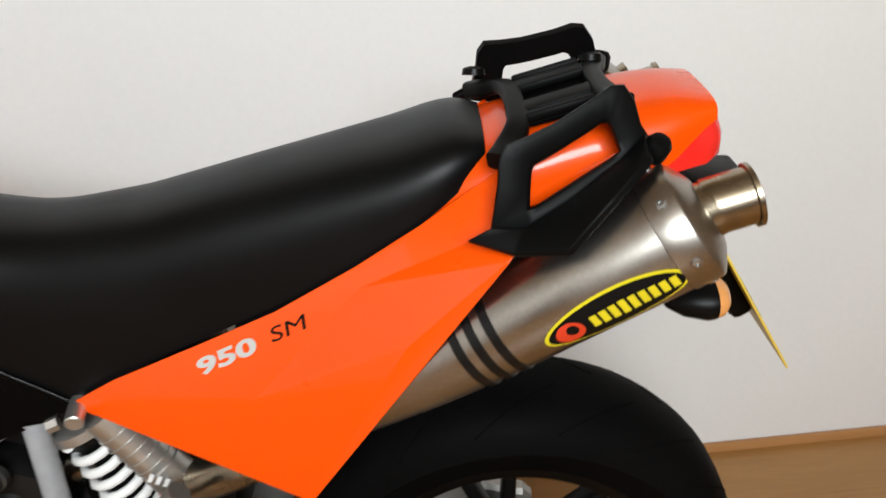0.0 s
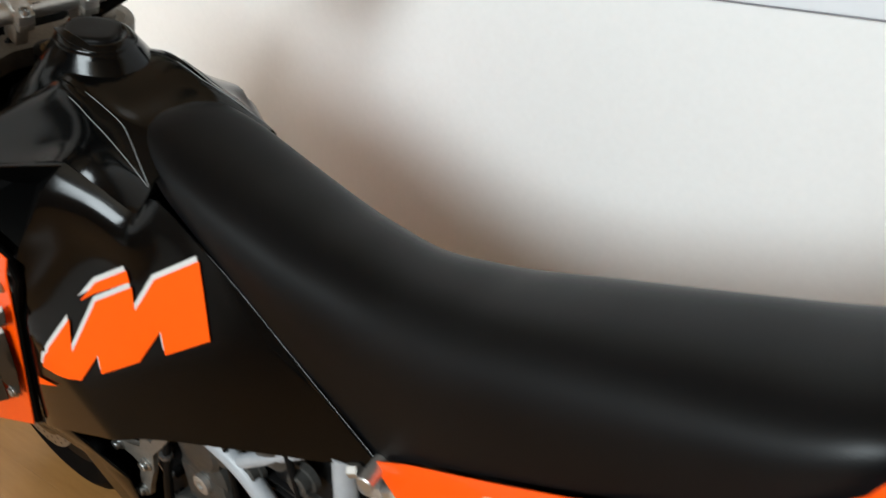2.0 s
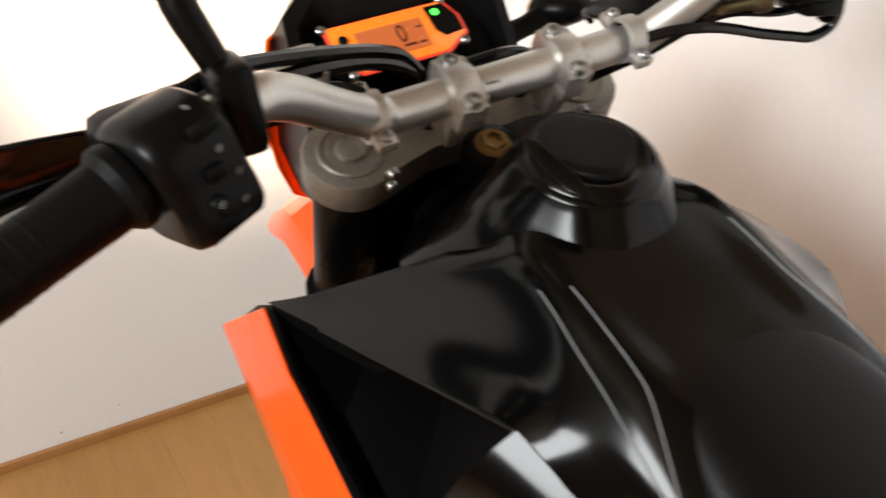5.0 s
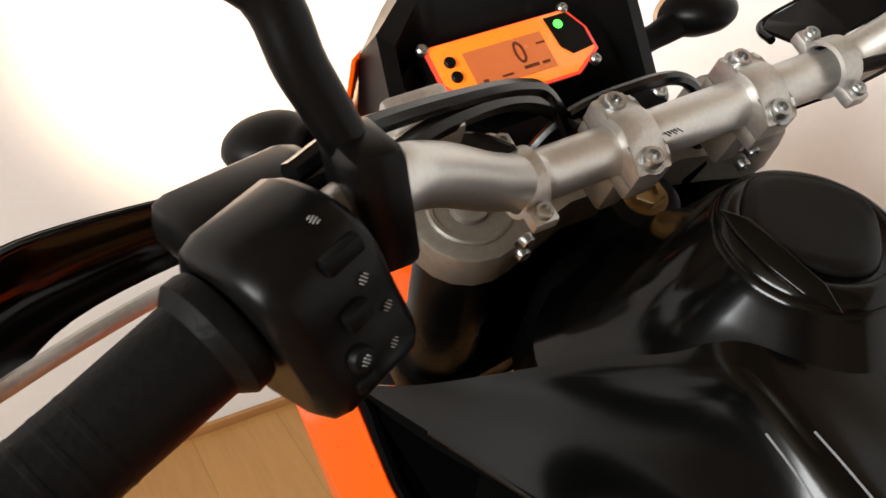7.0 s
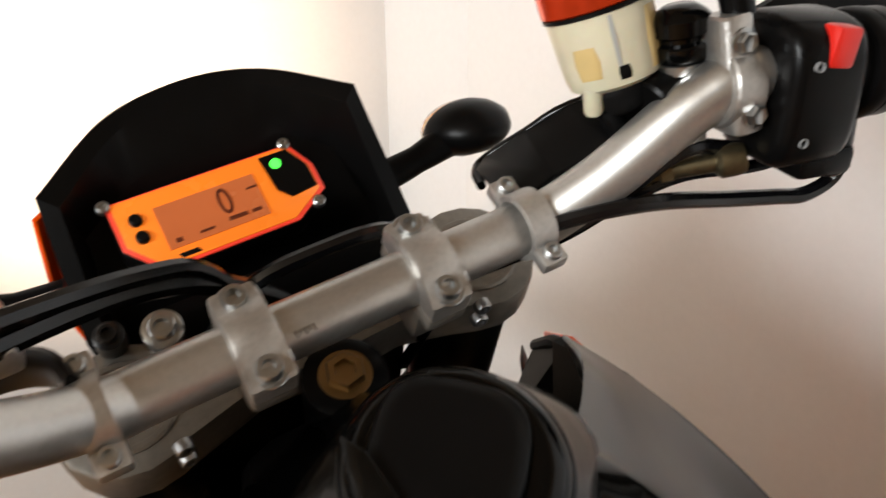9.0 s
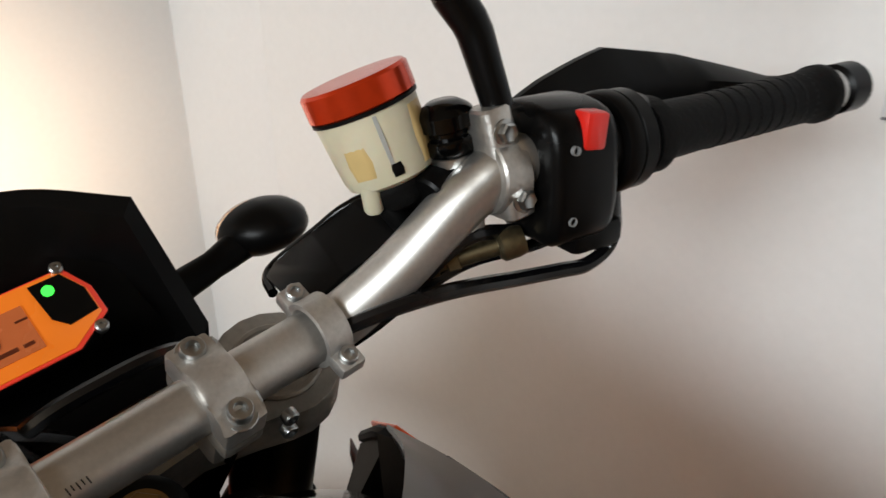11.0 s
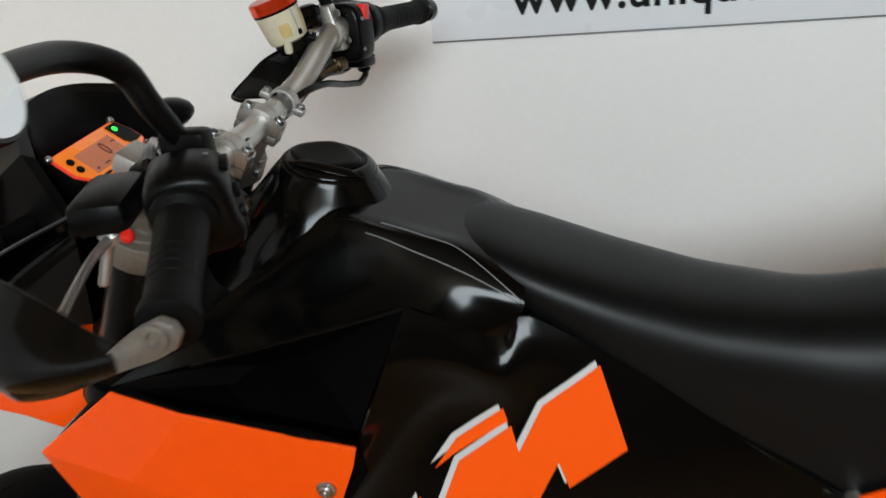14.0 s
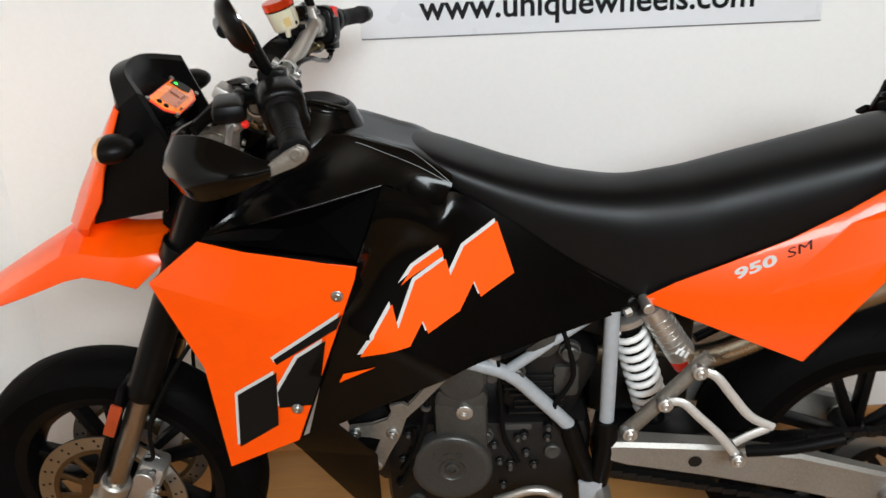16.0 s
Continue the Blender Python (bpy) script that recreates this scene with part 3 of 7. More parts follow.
UPN = Vector((0.53, 0, 0.848))        # clamp caps look up and back
ALONG = Vector((0.848, 0, -0.53))
ACROSS = Vector((0, 1, 0))
CLAMP_TURN = Matrix((ALONG, ACROSS, UPN)).transposed()


def bar_clamp(y, width, arm, drop, mat, label):
    c = Vector((-0.6925, y, 1.1135))
    bm = bmesh.new()
    prof = []
    for i in range(13):
        a = math.pi * i / 12
        prof.append((0.0205 * math.cos(a), 0.0205 * math.sin(a)))
    prof = [(arm, -0.003), (arm, 0.011), (0.0195, 0.012)] + [q for q in prof if q[1] > 0.011] + [(-0.0195, 0.012), (-arm, 0.011), (-arm, -0.003)]
    n = len(prof)
    a = [c + ALONG * u + UPN * v + ACROSS * (-width / 2) for u, v in prof]
    b = [q + ACROSS * width for q in a]
    _, f = grow(bm, a + b, [tuple(range(n)), tuple(range(2 * n - 1, n - 1, -1))] + [(i, i + n, (i + 1) % n + n, (i + 1) % n) for i in range(n)])
    bevel_new(bm, f[:2], 0.002)
    cl = part("bar_clamp", bm, mat, bike, label)
    bm = bmesh.new()
    box(bm, c - UPN * (0.003 + 0.006), (arm * 2, width, 0.012), 0.003, CLAMP_TURN)
    box(bm, c - UPN * (0.012 + drop / 2), (arm * 1.15, width * 0.82, drop), 0.004, CLAMP_TURN)
    part("clamp_base", bm, BRACKET, cl, "dull clamp post")
    for u in (-1, 1):
        bm = bmesh.new()
        socket_bolt(bm, c + ALONG * (u * (arm - 0.0065)) + UPN * 0.0105, UPN, 0.0062, 0.0065)
        lathe(bm, c + ALONG * (u * (arm - 0.0065)) + UPN * 0.0095, UPN, [(0, 0.0085), (0.0015, 0.0085), (0.002, 0.008)], 20)
        part("clamp_bolt", bm, STEEL, cl, "zinc plated socket bolt")
    return cl


for y in (-0.047, 0.042):
    bar_clamp(y, 0.022, 0.0252, 0.034, ALU_CAST, "cast aluminium handlebar clamp with two bolts")
for k in range(5):
    bm = bmesh.new()
    box(bm, Vector((-0.6925, -0.030 + 0.0021 * k, 1.1135)) + (UPN * 0.86 + ALONG * 0.5) * 0.01405, (0.007 if k % 2 else 0.010, 0.0005, 0.0005), 0.0, Matrix.Rotation(-0.52, 3, 'Y') @ CLAMP_TURN)
    part("scale_mark", bm, BLACK_DECAL, bar)
# guard brackets clamped round the bar
for y, z in ((-0.116, 1.1175), (0.0995, 1.1185)):
    c = Vector((-0.687, y, z))
    bm = bmesh.new()
    lathe(bm, c - ACROSS * 0.007, ACROSS, [(0, 0.0146), (0, 0.0176), (0.014, 0.0176), (0.014, 0.0146)], 28, True)
    for u in (-1, 1):
        box(bm, c + ALONG * (u * 0.0205), (0.014, 0.0145, 0.009), 0.002, CLAMP_TURN)
    cl = part("guard_clamp", bm, ALU_CAST, bike, "small aluminium guard clamp round the bar")
    for u in (-1, 1):
        bm = bmesh.new()
        socket_bolt(bm, c + ALONG * (u * 0.0215) + UPN * 0.0042, UPN, 0.0048, 0.004)
        part("clamp_bolt", bm, STEEL, cl)

# grips
for end, inner, ring in ((BAR[0], BAR[1], 0.0), (BAR[-1], BAR[-2], 0.0)):
    e, i = Vector(end), Vector(inner)
    if end == BAR[0]:
        a = e.lerp(i, 1.55)
        bm = lathe(bmesh.new(), a, e - a, [(0, 0.0205), (0.004, 0.0212), (0.01, 0.0212), (0.012, 0.0168), (0.05, 0.0158), (0.11, 0.0158), (0.155, 0.0165), (0.158, 0.0185), (0.166, 0.0185), (0.168, 0.015)], 28)
        grip = part("grip", bm, RUBBER, bike, "black rubber throttle grip")
        bm = lathe(bmesh.new(), e + (e - i).normalized() * -0.004, e - i, [(0, 0.012), (0.006, 0.0125), (0.008, 0.0165), (0.026, 0.0165), (0.029, 0.014)], 24)
        part("bar_end_weight", bm, BLACK_SATIN, grip)
        seg = [(a.lerp(e, 0.3 + 0.06 * k)) for k in range(9)]
        bm = bmesh.new()
        for q in seg:
            lathe(bm, q, e - a, [(0, 0.0154), (0.001, 0.0163), (0.003, 0.0163), (0.004, 0.0154)], 24)
        part("grip_ribs", bm, RUBBER, grip)
    else:
        a = Vector((-0.610, -0.277, 1.1560))
        bm = lathe(bmesh.new(), a, e - a, [(0, 0.0225), (0.003, 0.0235), (0.008, 0.0235), (0.013, 0.019), (0.05, 0.018), (0.095, 0.0178), (0.104, 0.02), (0.112, 0.02), (0.114, 0.016)], 28)
        grip = part("grip", bm, RUBBER, bike, "black ribbed rubber grip")
        bm = bmesh.new()
        for k in range(7):
            lathe(bm, a.lerp(e, 0.22 + 0.085 * k), e - a, [(0, 0.0172), (0.001, 0.0182), (0.003, 0.0182), (0.004, 0.0172)], 24)
        part("grip_ribs", bm, RUBBER, grip)

# switch housings
def turn_to(d, up=(0, 0, 1)):
    """Axes of a box whose y runs along d."""
    d = Vector(d).normalized()
    side = d.cross(Vector(up)).normalized()
    return Matrix((side, d, side.cross(d))).transposed()


dR = Vector(BAR[0]) - Vector(BAR[2])
tR = turn_to(dR)
cR = Vector((-0.6375, 0.236, 1.171))
bm = bmesh.new()
rings = []
for v, k in ((-0.029, 0.82), (-0.0272, 0.93), (-0.0235, 0.985), (0.006, 0.985), (0.0105, 0.94), (0.013, 0.84)):
    ring = []
    for u, w in ((0.020, -0.042), (-0.012, -0.042), (-0.024, -0.028), (-0.030, -0.004), (-0.030, 0.014), (-0.022, 0.026), (0.0, 0.030), (0.02, 0.026), (0.028, 0.014), (0.030, -0.006), (0.030, -0.024), (0.027, -0.036)):
        ring.append(cR + tR @ Vector((u * k, v, w * k)))
    rings.append(spline(ring + [ring[0]], 3)[:-1])
loft(bm, rings)
lathe(bm, cR + dR.normalized() * 0.008, dR, [(0, 0.022), (0.012, 0.0225), (0.013, 0.0265), (0.015, 0.0278), (0.022, 0.0278), (0.0235, 0.0255), (0.0245, 0.0272), (0.033, 0.0272), (0.036, 0.0245), (0.042, 0.0235)], 40)
lathe(bm, cR + dR.normalized() * 0.026 - (tR @ Vector((0, 0, 1))) * 0.012, (-0.06, 0.05, -1), [(0, 0.0105), (0.030, 0.0105), (0.034, 0.009), (0.047, 0.0085), (0.049, 0.0065)], 16)
sw = part("switch_housing", bm, BLACK_SATIN, bike, "black starter switch housing with a red kill switch")
bm = bmesh.new()
box(bm, Vector((-0.615, 0.2285, 1.189)), (0.012, 0.0140, 0.019), 0.0022, tR @ Matrix.Rotation(-0.12, 3, "X"))
part("kill_switch", bm, RED, sw, "red rocker switch")
for u, v in ((-0.016, 0.0265), (-0.014, -0.022)):
    bm = bmesh.new()
    lathe(bm, cR + tR @ Vector((0.0255, -0.019, 0.010 if v > 0 else -0.026)), tR @ Vector((1, 0, 0.1)), [(0.003, 0.0024), (0.0052, 0.0024), (0.0052, 0.0019), (0.003, 0.0019)], 12, True)
    part("switch_symbol", bm, SYMBOL, sw)
bm = bmesh.new()
box(bm, Vector((-0.636, 0.238, 1.127)), (0.04, 0.034, 0.016), 0.004, tR)
part("switch_screw_boss", bm, BLACK_SATIN, sw)
# silver lever perch clamp and mirror mount
pc = Vector((-0.6455, 0.196, 1.178))
pz = Vector((-0.10, 0.02, 1)).normalized()
px = (Vector((1, -0.15, 0)) - pz * Vector((1, -0.15, 0)).dot(pz)).normalized()
py = pz.cross(px)
bm = bmesh.new()
rings = []
for w, hx, hy, dx in ((-0.027, 0.0075, 0.0065, 0.004), (-0.0255, 0.0095, 0.0085, 0.004), (-0.015, 0.0105, 0.0095, 0.004), (-0.006, 0.0105, 0.0098, 0.0025), (0.004, 0.0102, 0.0096, 0.0), (0.014, 0.0105, 0.0092, -0.002), (0.027, 0.0098, 0.0088, -0.003), (0.0285, 0.0085, 0.0075, -0.003)):
    rings.append([pc + pz * w + px * (dx + hx * math.copysign(abs(math.cos(a)) ** 0.5, math.cos(a))) + py * (hy * math.copysign(abs(math.sin(a)) ** 0.5, math.sin(a))) for a in (2 * math.pi * m / 28 for m in range(28))])
loft(bm, rings)
lathe(bm, Vector((-0.6475, 0.1955, 1.172)) - dR.normalized() * 0.0085, dR, [(0, 0.0145), (0, 0.0185), (0.0012, 0.0195), (0.0158, 0.0195), (0.017, 0.0185), (0.017, 0.0145)], 28, True)
perch = part("lever_perch", bm, ALU_CAST, bike, "cast aluminium brake lever perch")
for w in (0.0165, -0.0165):
    bm = bmesh.new()
    at = pc + pz * w + px * (0.0075 if w > 0 else 0.0135)
    lathe(bm, at, px, [(0, 0.0066), (0.0012, 0.0066), (0.0016, 0.0058)], 20)
    lathe(bm, at + px * 0.001, px, [(0, 0.0052), (0.0034, 0.0052), (0.0042, 0.0042), (0.0036, 0.003)], 6)
    part("clamp_bolt", bm, STEEL, perch)
bm = bmesh.new()
box(bm, (-0.655, 0.178, 1.152), (0.014, 0.012, 0.018), 0.002)
part("perch_foot", bm, ALU_CAST, perch)
bm = bmesh.new()
cyl(bm, (-0.668, 0.165, 1.166), (-0.672, 0.215, 1.178), 0.0125)
box(bm, (-0.675, 0.2, 1.172), (0.03, 0.03, 0.024), 0.005)
part("master_cylinder", bm, BLACK_SATIN, bike, "black radial brake master cylinder")
# reservoir
RES = Vector((-0.690, 0.164, 1.1735))
RZ = Vector((-0.217, -0.075, 0.88)).normalized()
bm = lathe(bmesh.new(), RES, RZ, [(0, 0.018), (0.003, 0.0232), (0.008, 0.0245), (0.028, 0.026), (0.039, 0.0266), (0.040, 0.025)], 40)
lathe(bm, RES + Vector((0.004, -0.019, -0.010)), (0, 0, 1), [(0, 0.004), (0.002, 0.0050), (0.014, 0.0050)], 16)
res = part("brake_fluid_reservoir", bm, FLUID, bike, "cloudy plastic brake fluid reservoir with a red lid")
bm = lathe(bmesh.new(), RES + RZ * 0.0405, RZ, [(0, 0.027), (0.0008, 0.028), (0.0125, 0.028), (0.0142, 0.0265), (0.0144, 0.021), (0.0137, 0.0001)], 44)
part("lid", bm, RED_ANOD, res, "red anodised aluminium lid")
bm = lathe(bmesh.new(), RES + RZ * 0.038, RZ, [(0, 0.0262), (0.0005, 0.0276), (0.0022, 0.0276), (0.0027, 0.0262)], 40)
part("gasket", bm, BLACK_MATT, res)
for a0, a1, z0, z1, mat, nm in ((-1.30, -0.72, 0.009, 0.025, FLUID_TINT, "fluid"), (0.25, 0.95, 0.006, 0.035, FLUID_TINT, "fluid"), (-0.46, -0.2, 0.006, 0.0125, BLACK_MATT, "float"), (-0.44, -0.34, 0.0125, 0.037, RIB_GREY, "sight_rib")):
    bm = bmesh.new()
    cols = []
    for i in range(9):
        a = a0 + (a1 - a0) * i / 8 - 0.1
        rx, ry, _ = (Vector((1, 0, 0)) - RZ * RZ.x).normalized(), RZ.cross(Vector((1, 0, 0))).normalized(), 0
        e = rx * math.cos(a) + ry * math.sin(a)
        cols.append([RES + RZ * zz + e * (0.0241 + 0.065 * zz + dr - (0.0012 if i in (0, 8) else 0)) for zz, dr in ((z0, 0.0), (z0 + (z1 - z0) * 0.5, 0.0009), (z1, 0.0))])
    vs = [v for c in cols for v in c]
    grow(bm, vs, [(i * 3 + j, i * 3 + j + 1, (i + 1) * 3 + j + 1, (i + 1) * 3 + j) for i in range(8) for j in range(2)])
    part(nm, bm, mat, res)
bm = bmesh.new()
box(bm, RES + Vector((0.022, 0.03, 0.019)), (0.018, 0.034, 0.0045), 0.0015, Matrix.Rotation(0.12, 3, "X"))
part("reservoir_ear", bm, FLUID, res)
bm = bmesh.new()
lathe(bm, (-0.668, 0.186, 1.1845), (-0.06, -0.03, 1), [(0, 0.0125), (0.002, 0.0138), (0.0075, 0.0138), (0.0085, 0.0128), (0.0085, 0.010), (0.0125, 0.010), (0.0125, 0.0128), (0.0135, 0.0142), (0.0205, 0.0142), (0.0225, 0.0125), (0.0255, 0.008), (0.0262, 0.0001)], 28)
part("reservoir_bracket", bm, BLACK_GLOSS, res, "black rubber mount")
bm = bmesh.new()
lathe(bm, (-0.668, 0.186, 1.172), (-0.06, -0.03, 1), [(0, 0.008), (0.006, 0.0085), (0.007, 0.012), (0.0115, 0.0122), (0.0125, 0.011)], 24)
part("mount_screw", bm, STEEL, res)
bm = lathe(bmesh.new(), RES - RZ * 0.014, RZ, [(0, 0.012), (0.003, 0.0165), (0.012, 0.0195), (0.0145, 0.019)], 28)
part("reservoir_base", bm, RUBBER, res, "black rubber base")
part("reservoir_hose", tube(bmesh.new(), [RES + Vector((0.004, -0.012, -0.008)), RES + Vector((0.008, 0.0, -0.026)), RES + Vector((0.022, 0.02, -0.02)), (-0.672, 0.2, 1.175)], 0.0062, 10), BLACK_MATT, bike, "short black rubber hose")


def flat_bar(bm, pts, w, h, k=5):
    """A lever: flat section swept along points."""
    pp = spline(pts, k)
    rings = []
    for i, q in enumerate(pp):
        d = (pp[min(i + 1, len(pp) - 1)] - pp[max(i - 1, 0)]).normalized()
        s = d.cross(Vector((0, 0, 1))).normalized()
        u = s.cross(d)
        rings.append([q + s * (w * math.cos(a)) + u * (h * math.sin(a)) for a in (2 * math.pi * m / 10 for m in range(10))])
    return loft(bm, rings)


part("brake_lever", flat_bar(bmesh.new(), [(-0.69, 0.215, 1.168), (-0.72, 0.26, 1.165), (-0.708, 0.33, 1.155), (-0.69, 0.41, 1.145)], 0.0075, 0.005), BLACK_SATIN, bike, "black brake lever")
part("clutch_lever", flat_bar(bmesh.new(), [(-0.685, -0.20, 1.140), (-0.691, -0.225, 1.129), (-0.682, -0.262, 1.134), (-0.680, -0.296, 1.131), (-0.671, -0.330, 1.129), (-0.663, -0.362, 1.125)], 0.0032, 0.0042), ALU_CAST, bike, "polished clutch lever")
bm = bmesh.new()
box(bm, (-0.672, -0.195, 1.155), (0.045, 0.03, 0.022), 0.006)
part("clutch_master_cylinder", bm, BLACK_SATIN, bike, "black clutch master cylinder")
bm = bmesh.new()
box(bm, (-0.688, -0.248, 1.153), (0.046, 0.074, 0.028), 0.0105, Matrix.Rotation(0.25, 3, "Z"))
part("clutch_fluid_reservoir", bm, BLACK_SATIN, bike, "black square clutch fluid reservoir")

bm = bmesh.new()
lathe(bm, (-0.664, -0.272, 1.134), (0.3, -0.4, 1), [(0, 0.004), (0.002, 0.0055), (0.006, 0.0055), (0.008, 0.004)], 8)
part("clutch_adjuster", bm, RED, bike, "small red clutch adjuster wheel")
bm = bmesh.new()
lathe(bm, (-0.684, -0.262, 1.128), (0.1, -0.3, 1), [(0, 0.006), (0.003, 0.0095), (0.010, 0.0095), (0.014, 0.006)], 16)
cyl(bm, (-0.686, -0.264, 1.132), (-0.696, -0.275, 1.096), 0.0045)
part("lever_pivot", bm, ALU_CAST, bike, "polished clutch lever pivot and link")
bm = bmesh.new()
box(bm, (-0.722, -0.150, 1.148), (0.030, 0.036, 0.020), 0.004, CLAMP_TURN)
part("guard_block", bm, ALU_CAST, bike, "cast aluminium guard clamp block")

dL = Vector(BAR[-1]) - Vector(BAR[-3])
tL = turn_to(dL)
cL = Vector((-0.617, -0.2485, 1.1555))
bm = bmesh.new()
rings = []
for v, k in ((-0.020, 0.80), (-0.018, 0.93), (-0.014, 1.0), (0.018, 1.0), (0.024, 0.95), (0.0275, 0.82)):
    ring = []
    for u, w in ((-0.022, -0.036), (0.012, -0.038), (0.024, -0.026), (0.031, -0.004), (0.031, 0.016), (0.022, 0.030), (0.0, 0.034), (-0.02, 0.030), (-0.029, 0.018), (-0.031, -0.002), (-0.034, -0.02), (-0.031, -0.031)):
        ring.append(cL + tL @ Vector((u * k, v, w * k)))
    rings.append(spline(ring + [ring[0]], 3)[:-1])
loft(bm, rings)
swl = part("switch_housing", bm, BLACK_SATIN, bike, "black moulded switch housing with small white symbols", 40)
for u, v, w, r in ((-0.016, 0.006, 0.0315, 0.0), (-0.0305, 0.006, 0.012, 0.0), (-0.0315, 0.010, -0.004, 0.0), (-0.033, -0.008, -0.012, 0.0052), (-0.033, 0.006, -0.018, 0.0)):
    n = (tL @ Vector((-1, 0, 0.25 if w < 0.02 else 2.2))).normalized()
    c = cL + tL @ Vector((u, -v, w))
    if r:
        bm = bmesh.new()
        lathe(bm, c - n * 0.004, n, [(0, r), (0.0055, r), (0.007, r * 0.8), (0.0074, r * 0.4)], 16)
        part("switch_button", bm, BLACK_MATT, swl)
    x, y, z = frame_of(n)
    turn = Matrix((x, y, z)).transposed()
    for du in (-0.0018, -0.0006, 0.0006, 0.0018):
        bm = bmesh.new()
        box(bm, c + n * (0.0036 if r else 0.0006) + x * du, (0.0005, 0.0034 - abs(du), 0.0008), 0.0001, turn)
        part("switch_symbol", bm, SYMBOL, swl)
for u, v, w, d in ((-0.0315, 0.002, 0.003, (0.006, 0.011, 0.008)), (-0.0275, -0.004, 0.0235, (0.006, 0.016, 0.007)), (-0.0330, 0.010, -0.022, (0.005, 0.009, 0.006))):
    bm = bmesh.new()
    box(bm, cL + tL @ Vector((u, v, w)), d, 0.0015, tL)
    part("switch_rocker", bm, BLACK_MATT, swl, "small black rocker")
bm = bmesh.new()
box(bm, (-0.632, -0.213, 1.172), (0.04, 0.022, 0.05), 0.006)
part("mirror_mount", bm, BLACK_SATIN, bike, "black clamp that carries the mirror stem")


def mirror(s, base, knee, elbow, head, face):
    tip = Vector(head) - Vector(face).normalized() * 0.0125
    st = part("mirror", tube(bmesh.new(), [base, Vector(base).lerp(Vector(knee), 0.5), knee, elbow, tip], 0.0105, 14, 6, ([0.0085, 0.0100, 0.0108, 0.0105, 0.0075] if s < 0 else [0.0078, 0.0092, 0.0105, 0.011, 0.0105])), BLACK_SATIN, bike, "black rear-view mirror on a bent stem")
    c, f = Vector(head), Vector(face).normalized()
    side = Vector((0, 1, 0)) - f * f.y
    side.normalize()
    up = f.cross(side)
    rings = []
    for d, k in ((-0.0135, 0.25), (-0.012, 0.55), (-0.006, 0.86), (0.001, 0.98), (0.006, 1.0), (0.008, 0.985)):
        rings.append([c + f * d + side * (0.049 * k * math.cos(a) * (1 + 0.12 * math.sin(a))) + up * (0.034 * k * math.sin(a)) for a in (2 * math.pi * i / 36 for i in range(36))])
    part("mirror_shell", loft(bmesh.new(), rings), BLACK_SATIN, st)
    ring = [[c + f * d + side * (0.0465 * math.cos(a) * (1 + 0.12 * math.sin(a))) + up * (0.0314 * math.sin(a)) for a in (2 * math.pi * i / 36 for i in range(36))] for d in (0.007, 0.0088)]
    part("mirror_glass", loft(bmesh.new(), ring), MIRROR, st, "mirror glass")
    return st


mirror(-1, (-0.634, -0.214, 1.185), (-0.657, -0.234, 1.252), (-0.664, -0.290, 1.274), (-0.607, -0.432, 1.296), (0.86, 0.33, 0.36))
mirror(1, (-0.650, 0.2035, 1.203), (-0.670, 0.204, 1.275), (-0.66, 0.30, 1.305), (-0.64, 0.43, 1.31), (0.93, -0.25, 0.05))


def hand_guard(s, path, heights, label):
    bm = bmesh.new()
    pp = spline(path, 5)
    rings = []
    m = len(pp)
    for i, q in enumerate(pp):
        f = i / (m - 1) * (len(heights) - 1)
        j = min(int(f), len(heights) - 2)
        hu = heights[j][0] + (heights[j + 1][0] - heights[j][0]) * (f - j)
        hd = heights[j][1] + (heights[j + 1][1] - heights[j][1]) * (f - j)
        d = (pp[min(i + 1, m - 1)] - pp[max(i - 1, 0)]).normalized()
        o = Vector((0, 0, 1)).cross(d).normalized() * s       # outwards
        t = 0.0022
        rings.append([q + Vector((0, 0, hu)) - o * (0.012 + t), q + Vector((0, 0, hu * 0.45)) + o * (0.001 - t), q + Vector((0, 0, -hd * 0.5)) + o * (0.001 - t), q + Vector((0, 0, -hd)) - o * (0.01 + t),
                      q + Vector((0, 0, -hd)) - o * (0.01 - t), q + Vector((0, 0, -hd * 0.5)) + o * (0.001 + t), q + Vector((0, 0, hu * 0.45)) + o * (0.001 + t), q + Vector((0, 0, hu)) - o * (0.012 - t)])
    loft(bm, rings)
    return part("hand_guard", bm, BLACK_SATIN, bike, label, 50)


GUARD_UP = [(-0.602, -0.396, 1.128), (-0.622, -0.390, 1.131), (-0.648, -0.382, 1.141), (-0.685, -0.370, 1.152), (-0.714, -0.355, 1.151), (-0.738, -0.332, 1.144), (-0.753, -0.28, 1.134), (-0.757, -0.21, 1.124)]
GUARD_MID = [(-0.602, -0.402, 1.120), (-0.625, -0.407, 1.117), (-0.655, -0.411, 1.116), (-0.690, -0.405, 1.117), (-0.722, -0.388, 1.116), (-0.750, -0.352, 1.114), (-0.765, -0.285, 1.112), (-0.766, -0.21, 1.109)]
GUARD_LOW = [(-0.604, -0.397, 1.112), (-0.630, -0.396, 1.101), (-0.660, -0.395, 1.089), (-0.698, -0.386, 1.079), (-0.727, -0.366, 1.084), (-0.747, -0.335, 1.092), (-0.759, -0.28, 1.095), (-0.761, -0.21, 1.096)]
bm = bmesh.new()
vs, fs, _ = grid_sheet([GUARD_UP, GUARD_MID, GUARD_LOW], 4, 5)
shell(bm, vs, fs, -0.0032)
gl = part("hand_guard", bm, BLACK_GLOSS, bike, "glossy black hand guard with a silver end bracket", 60)
part("guard_rim", tube(bmesh.new(), GUARD_UP, 0.0022, 10, 4), BLACK_GLOSS, gl)
bm = bmesh.new()
